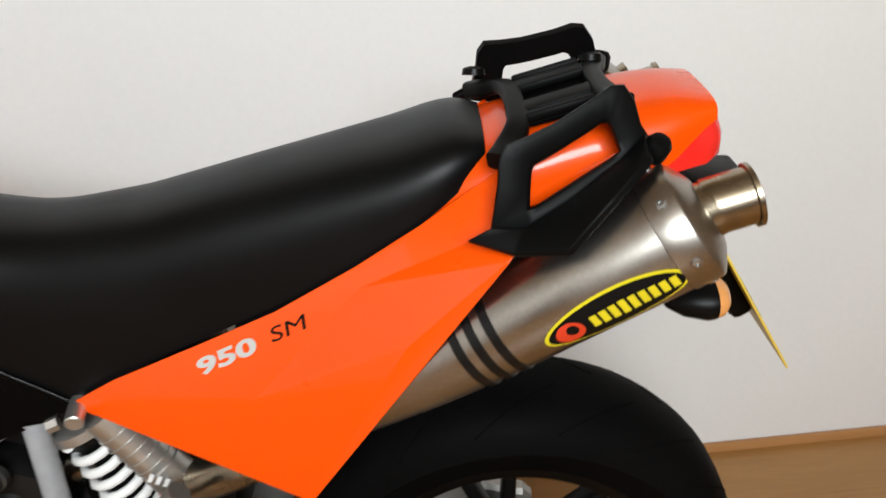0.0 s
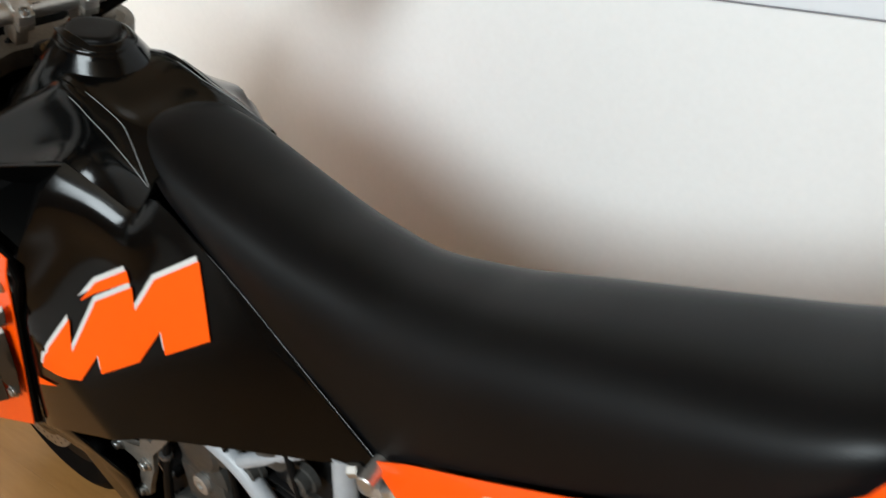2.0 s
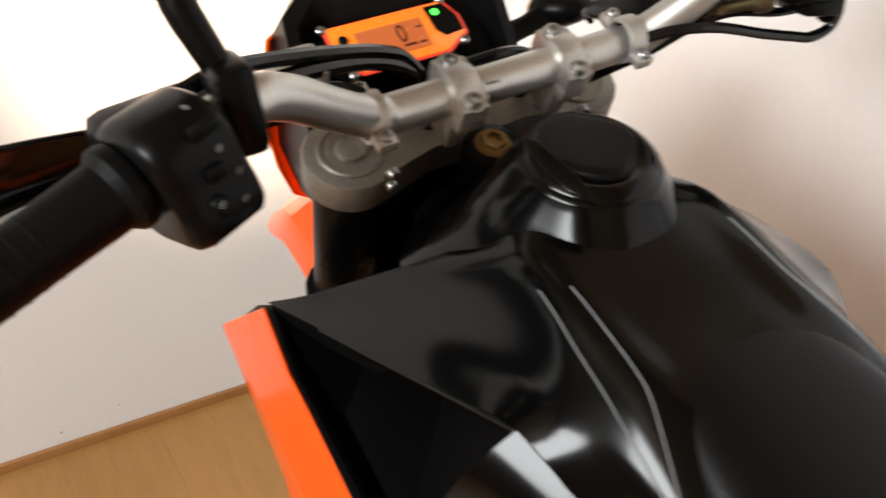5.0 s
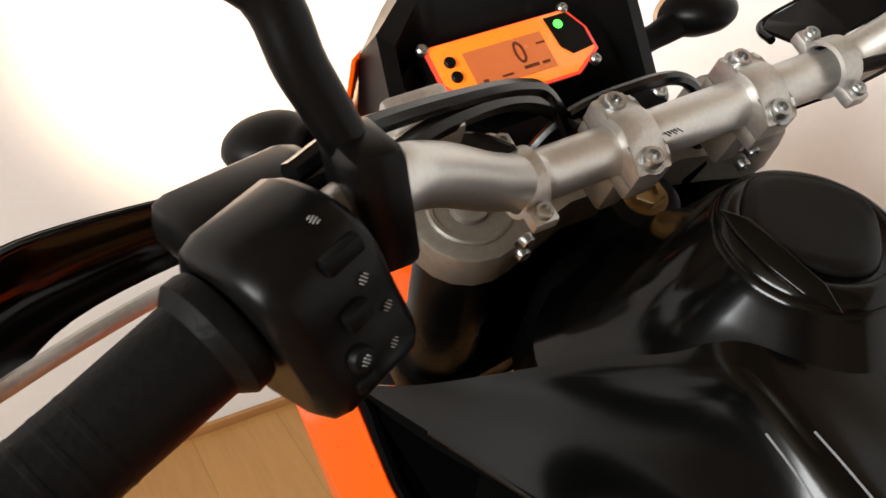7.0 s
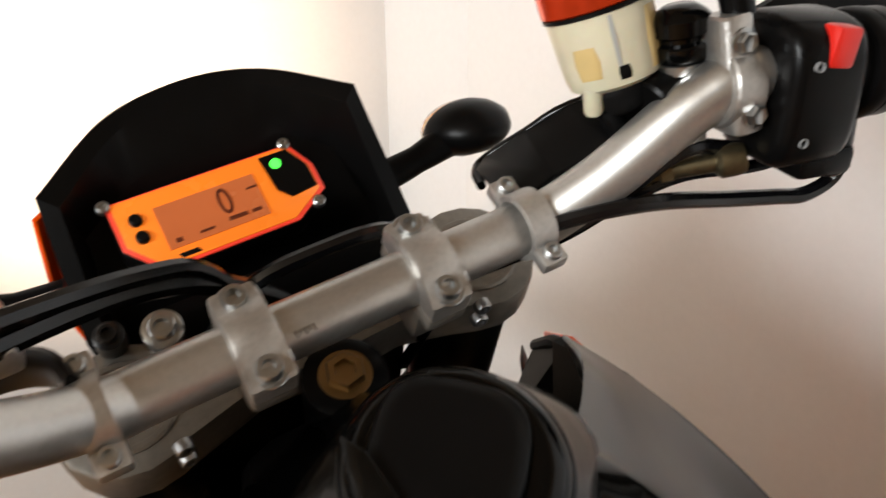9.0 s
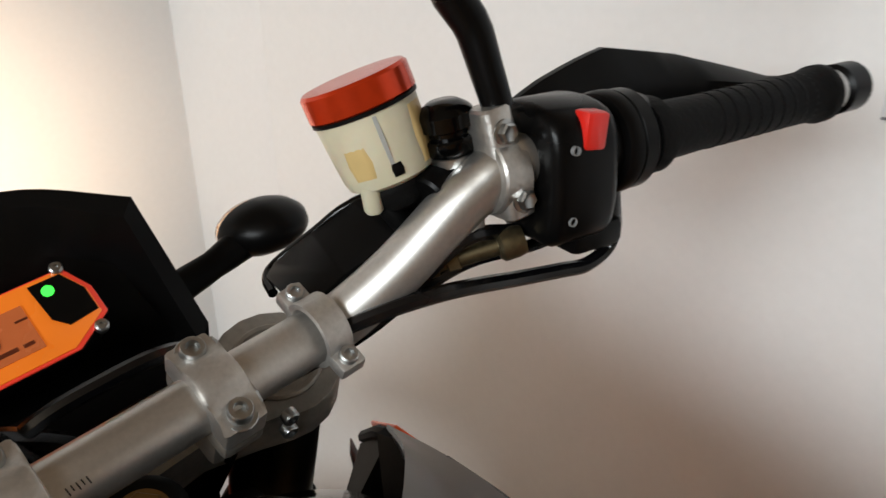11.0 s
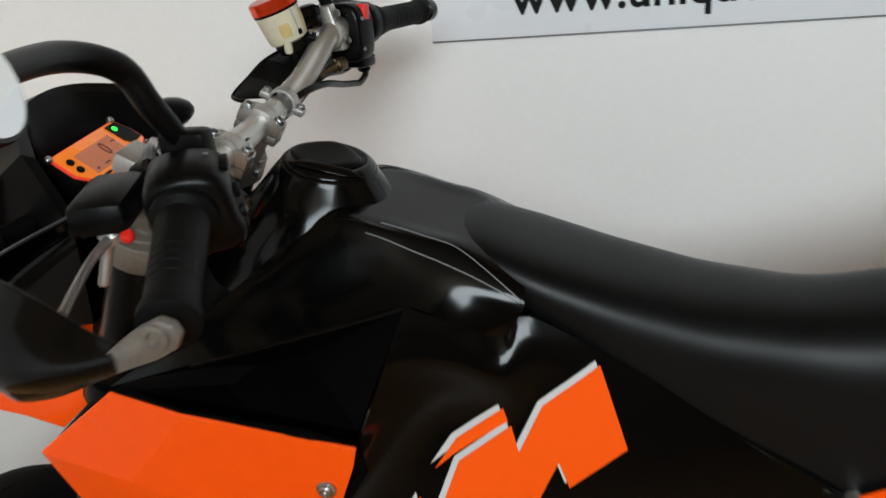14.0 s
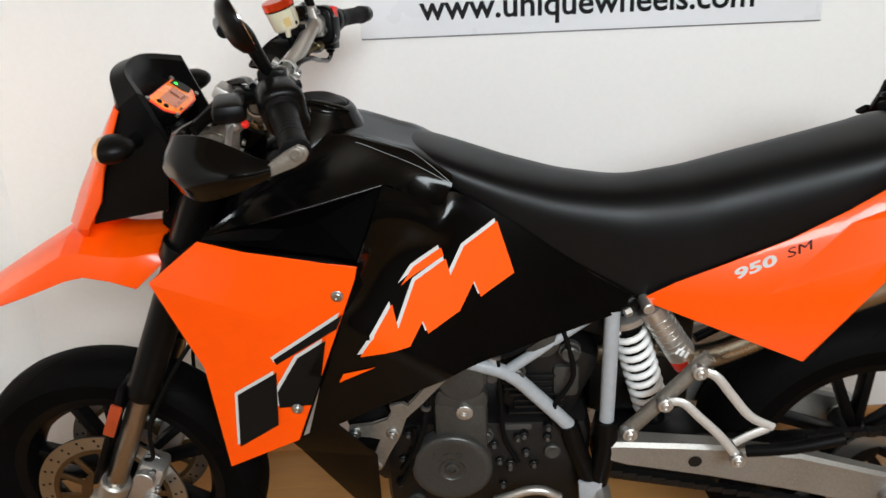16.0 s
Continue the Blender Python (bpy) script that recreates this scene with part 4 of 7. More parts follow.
plate(bm, [(-0.566, 1.150), (-0.557, 1.146), (-0.554, 1.138), (-0.559, 1.129), (-0.572, 1.123), (-0.600, 1.113), (-0.626, 1.106), (-0.618, 1.118), (-0.600, 1.130), (-0.582, 1.142)], lambda x, z: -0.402, 0.007, 0.002)
part("end_bracket", bm, BRACKET, gl, "silver end bracket")
bm = bmesh.new()
socket_bolt(bm, (-0.569, -0.402, 1.139), (0, -1, 0), 0.0085, 0.003)
part("end_bolt", bm, BRACKET, gl)
gr = hand_guard(1, [(-0.585, 0.46, 1.137), (-0.63, 0.448, 1.14), (-0.665, 0.40, 1.145), (-0.682, 0.345, 1.148), (-0.692, 0.295, 1.146), (-0.70, 0.245, 1.140)],
                [(0.003, 0.008), (0.004, 0.02), (0.026, 0.04), (0.042, 0.045), (0.037, 0.04), (0.028, 0.02)], "glossy black hand guard")
for k in range(3):
    bm = bmesh.new()
    box(bm, Vector((-0.6975 + 0.001 * k, 0.262 + 0.009 * k, 1.170 + 0.002 * k)), (0.010, 0.002, 0.008), 0.0008, Matrix.Rotation(-0.5, 3, "X"))
    part("guard_slot", bm, SILVER_DECAL, gr)
for s, pts in ((-1, [(-0.688, -0.118, 1.128), (-0.72, -0.125, 1.125), (-0.752, -0.15, 1.115), (-0.762, -0.2, 1.108)]),):
    part("guard_strut", flat_bar(bmesh.new(), pts, 0.004, 0.011), BLACK_SATIN, bike, "flat black guard strut")

bm = bmesh.new()
shell(bm, [(-0.692, 0.098, 1.124), (-0.748, 0.110, 1.121), (-0.754, 0.120, 1.123), (-0.740, 0.140, 1.138), (-0.724, 0.160, 1.152), (-0.700, 0.205, 1.160), (-0.672, 0.205, 1.152), (-0.688, 0.158, 1.140), (-0.700, 0.13, 1.128)],
      [(0, 1, 2, 3, 8), (3, 4, 7, 8), (4, 5, 6, 7)], -0.004, 0.0012)
br = part("guard_bracket", bm, BLACK_SATIN, bike, "flat black hand guard bracket plate", 30)
part("bracket_rim", tube(bmesh.new(), [(-0.735, 0.104, 1.121), (-0.750, 0.110, 1.122), (-0.756, 0.121, 1.125), (-0.740, 0.140, 1.140), (-0.724, 0.160, 1.154), (-0.700, 0.205, 1.162)], 0.0028, 10, 4), BLACK_GLOSS, br)

# cables and hoses
for pts, r in (([(-0.632, 0.268, 1.13), (-0.635, 0.272, 1.110), (-0.638, 0.268, 1.098), (-0.641, 0.252, 1.094), (-0.645, 0.234, 1.098), (-0.65, 0.205, 1.106), (-0.655, 0.153, 1.122), (-0.675, 0.11, 1.12), (-0.72, 0.08, 1.09), (-0.77, 0.05, 1.03)], 0.0044),
               ([(-0.640, 0.235, 1.132), (-0.648, 0.205, 1.136), (-0.651, 0.172, 1.146), (-0.665, 0.145, 1.128), (-0.68, 0.12, 1.11), (-0.725, 0.085, 1.08), (-0.77, 0.05, 1.0)], 0.0042),
               ([(-0.672, 0.2, 1.158), (-0.668, 0.17, 1.140), (-0.685, 0.13, 1.122), (-0.72, 0.09, 1.10), (-0.77, 0.05, 1.06), (-0.80, 0.03, 1.0)], 0.0046),
               ([(-0.648, 0.262, 1.118), (-0.652, 0.225, 1.118), (-0.660, 0.180, 1.126), (-0.672, 0.150, 1.118), (-0.690, 0.118, 1.100), (-0.735, 0.075, 1.07)], 0.0038),
               ([(-0.655, -0.235, 1.178), (-0.67, -0.205, 1.179), (-0.705, -0.146, 1.163), (-0.747, -0.078, 1.138), (-0.765, -0.045, 1.115), (-0.77, -0.02, 1.06)], 0.0052),
               ([(-0.645, -0.22, 1.148), (-0.678, -0.183, 1.160), (-0.727, -0.115, 1.143), (-0.757, -0.065, 1.122), (-0.775, -0.025, 1.09), (-0.785, 0.02, 1.04)], 0.0062),
               ([(-0.79, -0.07, 1.05), (-0.775, -0.03, 1.092), (-0.765, 0.015, 1.104), (-0.765, 0.06, 1.098), (-0.772, 0.095, 1.06)], 0.0048),
               ([(-0.77, -0.05, 1.05), (-0.752, -0.01, 1.083), (-0.745, 0.03, 1.092), (-0.75, 0.065, 1.082), (-0.76, 0.085, 1.04)], 0.0048)):
    part("cable", tube(bmesh.new(), pts, r, 8, 6), CABLE, bike, "thin black control cable")
bm = bmesh.new()
cyl(bm, (-0.645, 0.196, 1.134), (-0.662, 0.172, 1.131), 0.0052)
lathe(bm, (-0.640, 0.201, 1.135), (-0.02, -0.03, -0.004), [(0, 0.0075), (0.004, 0.0085), (0.012, 0.0085), (0.014, 0.0065)], 14)
lathe(bm, (-0.661, 0.173, 1.131), (-0.02, -0.028, -0.006), [(0, 0.0066), (0.006, 0.0066), (0.007, 0.0048), (0.011, 0.0048), (0.0115, 0.0068), (0.017, 0.0068), (0.018, 0.005), (0.03, 0.0045)], 6)
part("hose_fitting", bm, BRASS_DARK, bike, "tarnished brass hose fitting")

# ---- dashboard, headlamp mask, front mudguard ----
DN = Vector((0.64, 0, 0.77)).normalized()          # the dash faces up and back
DU = Vector((-0.77, 0, 0.64)).normalized()         # up along its face
DASH = Vector((-0.8545, -0.0200, 1.1075))


def dash_shape(pts, d0, d1, mat, name, parent, label="", bevel=0.0):
    bm = bmesh.new()
    n = len(pts)
    lo = [DASH + Vector((0, 1, 0)) * u + DU * v + DN * d0 for u, v in pts]
    hi = [DASH + Vector((0, 1, 0)) * u + DU * v + DN * d1 for u, v in pts]
    _, f = grow(bm, lo + hi, [tuple(range(n)), tuple(range(2 * n - 1, n - 1, -1))] + [(i, (i + 1) % n, (i + 1) % n + n, i + n) for i in range(n)])
    bevel_new(bm, f, bevel)
    return part(name, bm, mat, parent, label)


face = [(-0.055, 0.024), (0.058, 0.024), (0.067, 0.006), (0.067, -0.012), (0.044, -0.026), (-0.038, -0.026), (-0.055, -0.006)]
dash = dash_shape([(u * 1.07, v * 1.1) for u, v in face], -0.022, 0.0, BLACK_SATIN, "dashboard", bike, "lit orange digital dashboard", 0.003)
dash_shape([(u * 1.05, v * 1.06) for u, v in face], 0.0002, 0.0022, DASH_GLOW, "glowing_edge", dash, "red glowing bezel edge", 0.0006)
dash_shape(face, 0.0023, 0.0036, DASH_FACE, "dash_face", dash, "orange backlit face", 0.0005)
dash_shape([(-0.033, 0.0125), (0.031, 0.0125), (0.031, -0.0175), (-0.033, -0.0175)], 0.0037, 0.0044, DASH_LCD, "lcd_screen", dash, "brown-orange digital screen")
dash_shape([(0.039, 0.021), (0.058, 0.021), (0.066, 0.006), (0.066, -0.010), (0.048, -0.012), (0.041, -0.004)], 0.0037, 0.0046, BLACK_SATIN, "warning_lamp_panel", dash)
bm = bmesh.new()
lathe(bm, DASH + Vector((0, 0.0475, 0)) + DU * 0.0135 + DN * 0.0046, DN, [(0, 0.0036), (0.0006, 0.0036), (0.0009, 0.0026)], 16)
part("neutral_lamp", bm, LED_GREEN, dash, "lit green neutral lamp")
for v in (0.0085, -0.0035):
    bm = bmesh.new()
    lathe(bm, DASH + Vector((0, -0.0445, 0)) + DU * v + DN * 0.0036, DN, [(0, 0.0042), (0.002, 0.0042), (0.003, 0.003)], 16)
    part("dash_button", bm, BLACK_MATT, dash)
for u, v in ((-0.0585, 0.024), (0.0585, 0.0255), (0.062, -0.021), (-0.049, -0.026)):
    bm = bmesh.new()
    lathe(bm, DASH + Vector((0, u, 0)) + DU * v + DN * 0.001, DN, [(0, 0.0042), (0.004, 0.0042), (0.0052, 0.003), (0.0052, 0.0016), (0.0035, 0.0014)], 14)
    part("dash_screw", bm, STEEL, dash)
mrot = Matrix((Vector((0, 1, 0)), DU, DN)).transposed().to_4x4()
lettering("0", 0.026, LCD_INK, dash, Matrix.Translation(DASH + Vector((0, 0.0035, 0)) + DU * -0.008 + DN * 0.0047) @ mrot, 0.0002, "speed_digit", 0.0, 0.72)
for u, v, w, h in ((-0.028, -0.0145, 0.004, 0.0028), (-0.013, -0.014, 0.009, 0.0016), (0.006, -0.013, 0.012, 0.0026), (0.021, -0.013, 0.006, 0.0022), (0.0235, 0.003, 0.007, 0.0014)):
    dash_shape([(u, v), (u + w, v), (u + w, v + h), (u, v + h)], 0.0045, 0.0048, LCD_INK, "lcd_mark", dash)
dash_shape([(-0.030, -0.0215), (-0.018, -0.0215), (-0.016, -0.0245), (-0.028, -0.0245)], 0.0037, 0.0041, BLACK_DECAL, "face_mark", dash)

for p, r, mt in (((-0.784, -0.076, 1.086), 0.0075, STEEL), ((-0.785, -0.102, 1.094), 0.0055, ENGINE_DARK), ((-0.80, 0.072, 1.075), 0.006, STEEL)):
    bm = bmesh.new()
    lathe(bm, Vector(p) - DN * 0.02, DN, [(0, r * 1.5), (0.016, r * 1.5), (0.017, r * 1.2)], 18)
    socket_bolt(bm, Vector(p) - DN * 0.003, DN, r, 0.005)
    part("bracket_bolt", bm, mt, dash)
# black inner cowl round the dash, orange outer mask
bm = bmesh.new()
back = [(-0.868, 0.094, 1.152), (-0.905, 0.045, 1.169), (-0.912, -0.008, 1.174), (-0.905, -0.061, 1.165), (-0.872, -0.11, 1.144), (-0.840, -0.116, 1.06), (-0.866, -0.104, 0.945), (-0.866, 0.088, 0.945), (-0.840, 0.105, 1.062)]
front = [(-0.892, 0.098, 1.138), (-0.93, 0.048, 1.16), (-0.938, -0.008, 1.166), (-0.93, -0.064, 1.156), (-0.905, -0.112, 1.122), (-0.968, -0.112, 0.995), (-1.005, -0.09, 0.918), (-1.005, 0.074, 0.918), (-0.968, 0.096, 0.995)]
inner = [((x + 0.006) if z > 1.02 else x - 0.01, y * 0.9 - 0.001, z - 0.008) for x, y, z in back]
deep = [(-0.876, 0.072, 1.112), (-0.895, 0.038, 1.128), (-0.9, -0.008, 1.132), (-0.895, -0.054, 1.126), (-0.88, -0.094, 1.106), (-0.852, -0.098, 1.06), (-0.865, -0.075, 1.0), (-0.865, 0.06, 1.0), (-0.852, 0.086, 1.06)]
loft(bm, [spline(r[:5], 5) + [Vector(v) for v in r[5:]] for r in (front, back, inner, deep)])
cowl = part("dash_cowl", bm, BLACK_SATIN, bike, "black plastic cowl round the dashboard", 30)
bm = bmesh.new()
cols = []
for xf, zf, xs, zs, w in ((-0.925, 1.122, -0.903, 1.118, 0.108), (-0.958, 1.076, -0.926, 1.066, 0.115), (-0.988, 1.033, -0.946, 1.022, 0.116), (-1.036, 0.964, -0.968, 0.968, 0.107), (-1.069, 0.907, -1.012, 0.912, 0.086), (-1.060, 0.884, -1.035, 0.884, 0.055)):
    row = []
    for k, f in ((-1.0, 0.0), (-0.9, 0.42), (-0.5, 0.88), (0.0, 1.0), (0.5, 0.88), (0.9, 0.42), (1.0, 0.0)):
        row.append((xs + (xf - xs) * f, -0.008 + w * k, zs + (zf - zs) * f))
    cols.append(row)
vs = [v for c in cols for v in c]
fs = [(i * 7 + j, i * 7 + j + 1, (i + 1) * 7 + j + 1, (i + 1) * 7 + j) for i in range(5) for j in range(6)]
shell(bm, vs, fs, -0.004, 0.0012)
mask = part("headlamp_mask", bm, ORANGE, bike, "orange headlamp mask", 30)
bm = bmesh.new()
lathe(bm, (-0.978, -0.008, 1.005), (-1, 0, -0.62), [(-0.012, 0.036), (0.008, 0.038), (0.012, 0.032), (0.015, 0.016), (0.016, 0.004)], 36)
part("headlamp", bm, LAMP_LENS, mask, "lit round headlamp")
for s in (-1, 1):
    c = Vector((-0.888, -0.003 + 0.114 * s, 1.070))
    st = part("indicator", tube(bmesh.new(), [c, c + Vector((0, 0.028 * s, 0.004)), c + Vector((0, 0.054 * s, 0.010))], 0.011, 14, 3, [0.012, 0.0105, 0.013]), BLACK_MATT, bike, "black stalk indicator with a pale amber lens")
    h = c + Vector((0.0, 0.076 * s, 0.014))
    ax = Vector((1, 0.12 * s, 0.05))
    bm = bmesh.new()
    x, y, z = frame_of(ax)
    rings = []
    for d, k in ((-0.012, 0.96), (-0.004, 1.0), (0.008, 0.93), (0.02, 0.7), (0.028, 0.4), (0.031, 0.1)):
        rings.append([h + z * d + Vector((0, 1, 0)) * (0.034 * k * math.cos(a)) + Vector((0, 0, 1)) * (0.021 * k * math.sin(a)) for a in (2 * math.pi * i / 28 for i in range(28))])
    part("indicator_body", loft(bm, rings), BLACK_SATIN, st)
    rings = []
    for d, k in ((-0.0125, 0.95), (-0.02, 0.86), (-0.026, 0.6), (-0.029, 0.2)):
        rings.append([h + z * d + Vector((0, 1, 0)) * (0.034 * k * math.cos(a)) + Vector((0, 0, 1)) * (0.021 * k * math.sin(a)) for a in (2 * math.pi * i / 28 for i in range(28))])
    part("indicator_lens", loft(bmesh.new(), rings), AMBER, st, "pale amber lens")

# front mudguard: a raised beak with drooping flanks
bm = bmesh.new()
cols = []
for x, z, w, d in ((-0.905, 0.872, 0.075, 0.03), (-0.958, 0.871, 0.095, 0.072), (-1.0, 0.874, 0.096, 0.058), (-1.045, 0.882, 0.096, 0.056), (-1.08, 0.876, 0.093, 0.058), (-1.164, 0.830, 0.087, 0.045), (-1.242, 0.785, 0.075, 0.03), (-1.36, 0.715, 0.045, 0.018), (-1.42, 0.68, 0.015, 0.006)):
    cols.append([(x + 0.004, -w - 0.012, z - d), (x, -w, z - 0.018), (x, -w * 0.55, z), (x, 0, z + 0.008), (x, w * 0.55, z), (x, w, z - 0.018), (x + 0.004, w + 0.012, z - d)])
vs = [v for c in cols for v in c]
fs = [(i * 7 + j, i * 7 + j + 1, (i + 1) * 7 + j + 1, (i + 1) * 7 + j) for i in range(len(cols) - 1) for j in range(6)]
shell(bm, vs, fs, -0.0035, 0.001)
part("front_mudguard", bm, ORANGE, bike, "orange beak-shaped front mudguard", 25)

# ---- tank, seat, bodywork ----


def half_ring(x, wb, zb, wt, zt, mid=0.55, n=10, lip=0.0):
    """A closed section: flat underneath, sides curving over to the top."""
    pts = []
    p0, p1, p2, p3 = Vector((wb, zb)), Vector((wb * 1.0, zb + (zt - zb) * mid)), Vector((wt * 1.25, zt)), Vector((0, zt))
    for i in range(n + 1):
        t = i / n
        q = p0 * (1 - t) ** 3 + p1 * 3 * t * (1 - t) ** 2 + p2 * 3 * t * t * (1 - t) + p3 * t ** 3
        pts.append(q)
    left = [(x, -q.x, q.y) for q in pts]
    right = [(x, q.x, q.y) for q in reversed(pts[:-1])]
    return left + right


def interp(table, x):
    for a, b in zip(table, table[1:]):
        if x <= b[0]:
            t = (x - a[0]) / (b[0] - a[0])
            t = max(0.0, t)
            return [u + (v - u) * t for u, v in zip(a[1:], b[1:])]
    return list(table[-1][1:])


def smooth_table(table, xs):
    out = []
    for x in xs:
        acc = [0.0] * (len(table[0]) - 1)
        tot = 0
        for d, w in ((-0.02, 1), (-0.01, 2), (0, 3), (0.01, 2), (0.02, 1)):
            v = interp(table, min(max(x + d, table[0][0]), table[-1][0]))
            acc = [p + q * w for p, q in zip(acc, v)]
            tot += w
        out.append((x, *[p / tot for p in acc]))
    return out


# columns: X, half width at the lower edge, height of the lower edge, half width of the top, height of the top
SEAT_T = [(-0.478, 0.052, 1.000, 0.040, 1.017), (-0.45, 0.064, 0.987, 0.050, 1.0165), (-0.40, 0.080, 0.955, 0.060, 0.998), (-0.31, 0.086, 0.893, 0.067, 0.965), (-0.22, 0.088, 0.826, 0.070, 0.939), (-0.13, 0.088, 0.756, 0.072, 0.925),
          (-0.09, 0.091, 0.735, 0.073, 0.924), (0.0, 0.098, 0.786, 0.072, 0.935), (0.10, 0.100, 0.831, 0.071, 0.959), (0.20, 0.100, 0.876, 0.070, 0.982), (0.28, 0.099, 0.921, 0.068, 1.000), (0.32, 0.094, 0.950, 0.065, 1.012), (0.350, 0.084, 0.972, 0.060, 1.015), (0.366, 0.064, 0.986, 0.044, 1.004)]
xs = [-0.478 + i * (0.844 / 60) for i in range(61)]
bm = loft(bmesh.new(), [half_ring(x, a, b, c, d, 0.74, 14) for x, a, b, c, d in smooth_table(SEAT_T, xs)])
part("seat", bm, SEAT, bike, "long black vinyl saddle", 60)

# tank cover: centre line, upper and lower pinstripe lines, hollow of the shelf, sharp outer ridge
TANK_C = [(-0.665, 0, 1.050), (-0.61, 0, 1.062), (-0.575, 0, 1.051), (-0.53, 0, 1.036), (-0.495, 0, 1.022), (-0.45, 0, 1.008), (-0.40, 0, 0.985)]
TANK_H = [(-0.655, -0.034, 1.044), (-0.606, -0.038, 1.056), (-0.572, -0.040, 1.0495), (-0.53, -0.041, 1.036), (-0.495, -0.041, 1.0225), (-0.452, -0.042, 1.009), (-0.40, -0.048, 0.982)]
TANK_U = [(-0.643, -0.060, 1.036), (-0.602, -0.062, 1.047), (-0.57, -0.0645, 1.047), (-0.53, -0.0665, 1.036), (-0.495, -0.0667, 1.0235), (-0.457, -0.0685, 1.009), (-0.40, -0.083, 0.970)]
TANK_M = [(-0.634, -0.081, 1.027), (-0.60, -0.0785, 1.037), (-0.57, -0.0775, 1.0405), (-0.535, -0.0790, 1.0305), (-0.495, -0.0825, 1.0125), (-0.45, -0.0875, 0.9905), (-0.40, -0.0905, 0.9615)]
SHELF = [(-0.722, -0.155, 0.973), (-0.665, -0.131, 0.987), (-0.612, -0.118, 0.991), (-0.56, -0.110, 0.992), (-0.504, -0.105, 0.993), (-0.458, -0.1000, 0.976), (-0.410, -0.0962, 0.9470)]
RIDGE = [(-0.795, -0.193, 0.932), (-0.715, -0.174, 0.946), (-0.645, -0.157, 0.957), (-0.575, -0.140, 0.969), (-0.509, -0.125, 0.981), (-0.466, -0.114, 0.957), (-0.423, -0.1025, 0.932)]
BOW = (0, 0.8, 1.2, 1.2, 0.6, 0, 0)
RIDGE_R = [(x, -y + k * 0.012, z + k * 0.008) for (x, y, z), k in zip(RIDGE, BOW)]
SHELF_R = [(x, -y + k * 0.006, z + k * 0.008) for (x, y, z), k in zip(SHELF, BOW)]
bm = bmesh.new()
vs, fs, _ = grid_sheet([RIDGE, SHELF, TANK_M, TANK_U, TANK_H, TANK_C, flip(TANK_H, -1), flip(TANK_U, -1), flip(TANK_M, -1), SHELF_R, RIDGE_R], 6, 6)
shell(bm, vs, fs, -0.003)
tank = part("fuel_tank", bm, BLACK_GLOSS, bike, "glossy black tank cover with sharp side ridges", 60)
# neck and collar of the filler
CAPN = Vector((0.24, 0, 0.971)).normalized()
cc = Vector((-0.606, 0.001, 1.078))
cu, cv = Vector((0.971, 0, -0.24)), Vector((0, 1, 0))


def oval(d, a_, b_, push=0.0, n=72, at=cc, square=2.0, turn=65.0):
    """A rounded ring about the filler axis; flats of a squarer one face out at the given angle on both sides."""
    ring = []
    for i in range(n):
        t = 2 * math.pi * i / n - math.pi
        k = abs(t) - radians(turn)
        r = (abs(math.cos(k)) ** square + abs(math.sin(k)) ** square) ** (-1 / square)
        ring.append(at + CAPN * d + cu * (r * a_ * math.cos(t) + push * max(math.cos(t), 0) ** 3) + cv * (r * b_ * math.sin(t)))
    return ring


rings = [(-0.105, 0.100, 0.106, -0.026), (-0.085, 0.0950, 0.097, -0.016), (-0.062, 0.0870, 0.086, -0.005), (-0.046, 0.0785, 0.0770, 0.001), (-0.030, 0.0698, 0.0680, 0.002), (-0.015, 0.0615, 0.0585, 0.001), (-0.004, 0.0545, 0.0515, 0.0), (0.001, 0.0516, 0.0486, 0.0), (0.004, 0.0500, 0.0470, 0.0)]
part("filler_neck", loft(bmesh.new(), [oval(d, a, b, at=cc + cu * k, square=2.0 + min(0.8, max(0.0, -d * 24))) for d, a, b, k in rings]), BLACK_GLOSS, tank, "glossy black filler neck", 70)
part("cap_collar", loft(bmesh.new(), [oval(0.001, 0.0492, 0.0462), oval(0.0035, 0.0497, 0.0467), oval(0.0065, 0.0478, 0.0449), oval(0.0095, 0.0435, 0.0408), oval(0.0110, 0.0395, 0.0366), oval(0.0100, 0.0372, 0.0346), oval(0.0085, 0.0176, 0.0176)]), BLACK_GLOSS, tank, "glossy black cap collar", 60)
capc = cc - cu * 0.004
part("filler_cap", loft(bmesh.new(), [oval(0.006, 0.0342, 0.0322, at=capc, square=3.0, turn=45), oval(0.0112, 0.0338, 0.0318, at=capc, square=3.0, turn=45), oval(0.0132, 0.0318, 0.0298, at=capc, square=3.0, turn=45), oval(0.0138, 0.0256, 0.0238, at=capc, square=3.0, turn=45), oval(0.0134, 0.0106, 0.0106, at=capc)]), BLACK_SATIN, tank, "black filler cap", 50)
bm = bmesh.new()
leaf = [(-0.036, -0.040, 0.0105), (-0.016, -0.045, 0.0110), (0.010, -0.047, 0.0100), (0.032, -0.042, 0.0075), (0.050, -0.030, 0.0045), (0.034, -0.030, 0.0115), (0.008, -0.033, 0.0140), (-0.018, -0.034, 0.0145)]
shell(bm, [cc + cu * (a * 0.88) + cv * (b * 0.88) + CAPN * c for a, b, c in leaf], [(0, 1, 7), (1, 2, 6, 7), (2, 3, 5, 6), (3, 4, 5)], -0.003, 0.001)
part("cap_flange", bm, BLACK_GLOSS, tank, "black leaf-shaped flap", 60)


def panel_y(x, z):
    return max(-0.0905 + 0.27 * (x + 0.329) + 0.39 * (z - 0.899), -0.207)


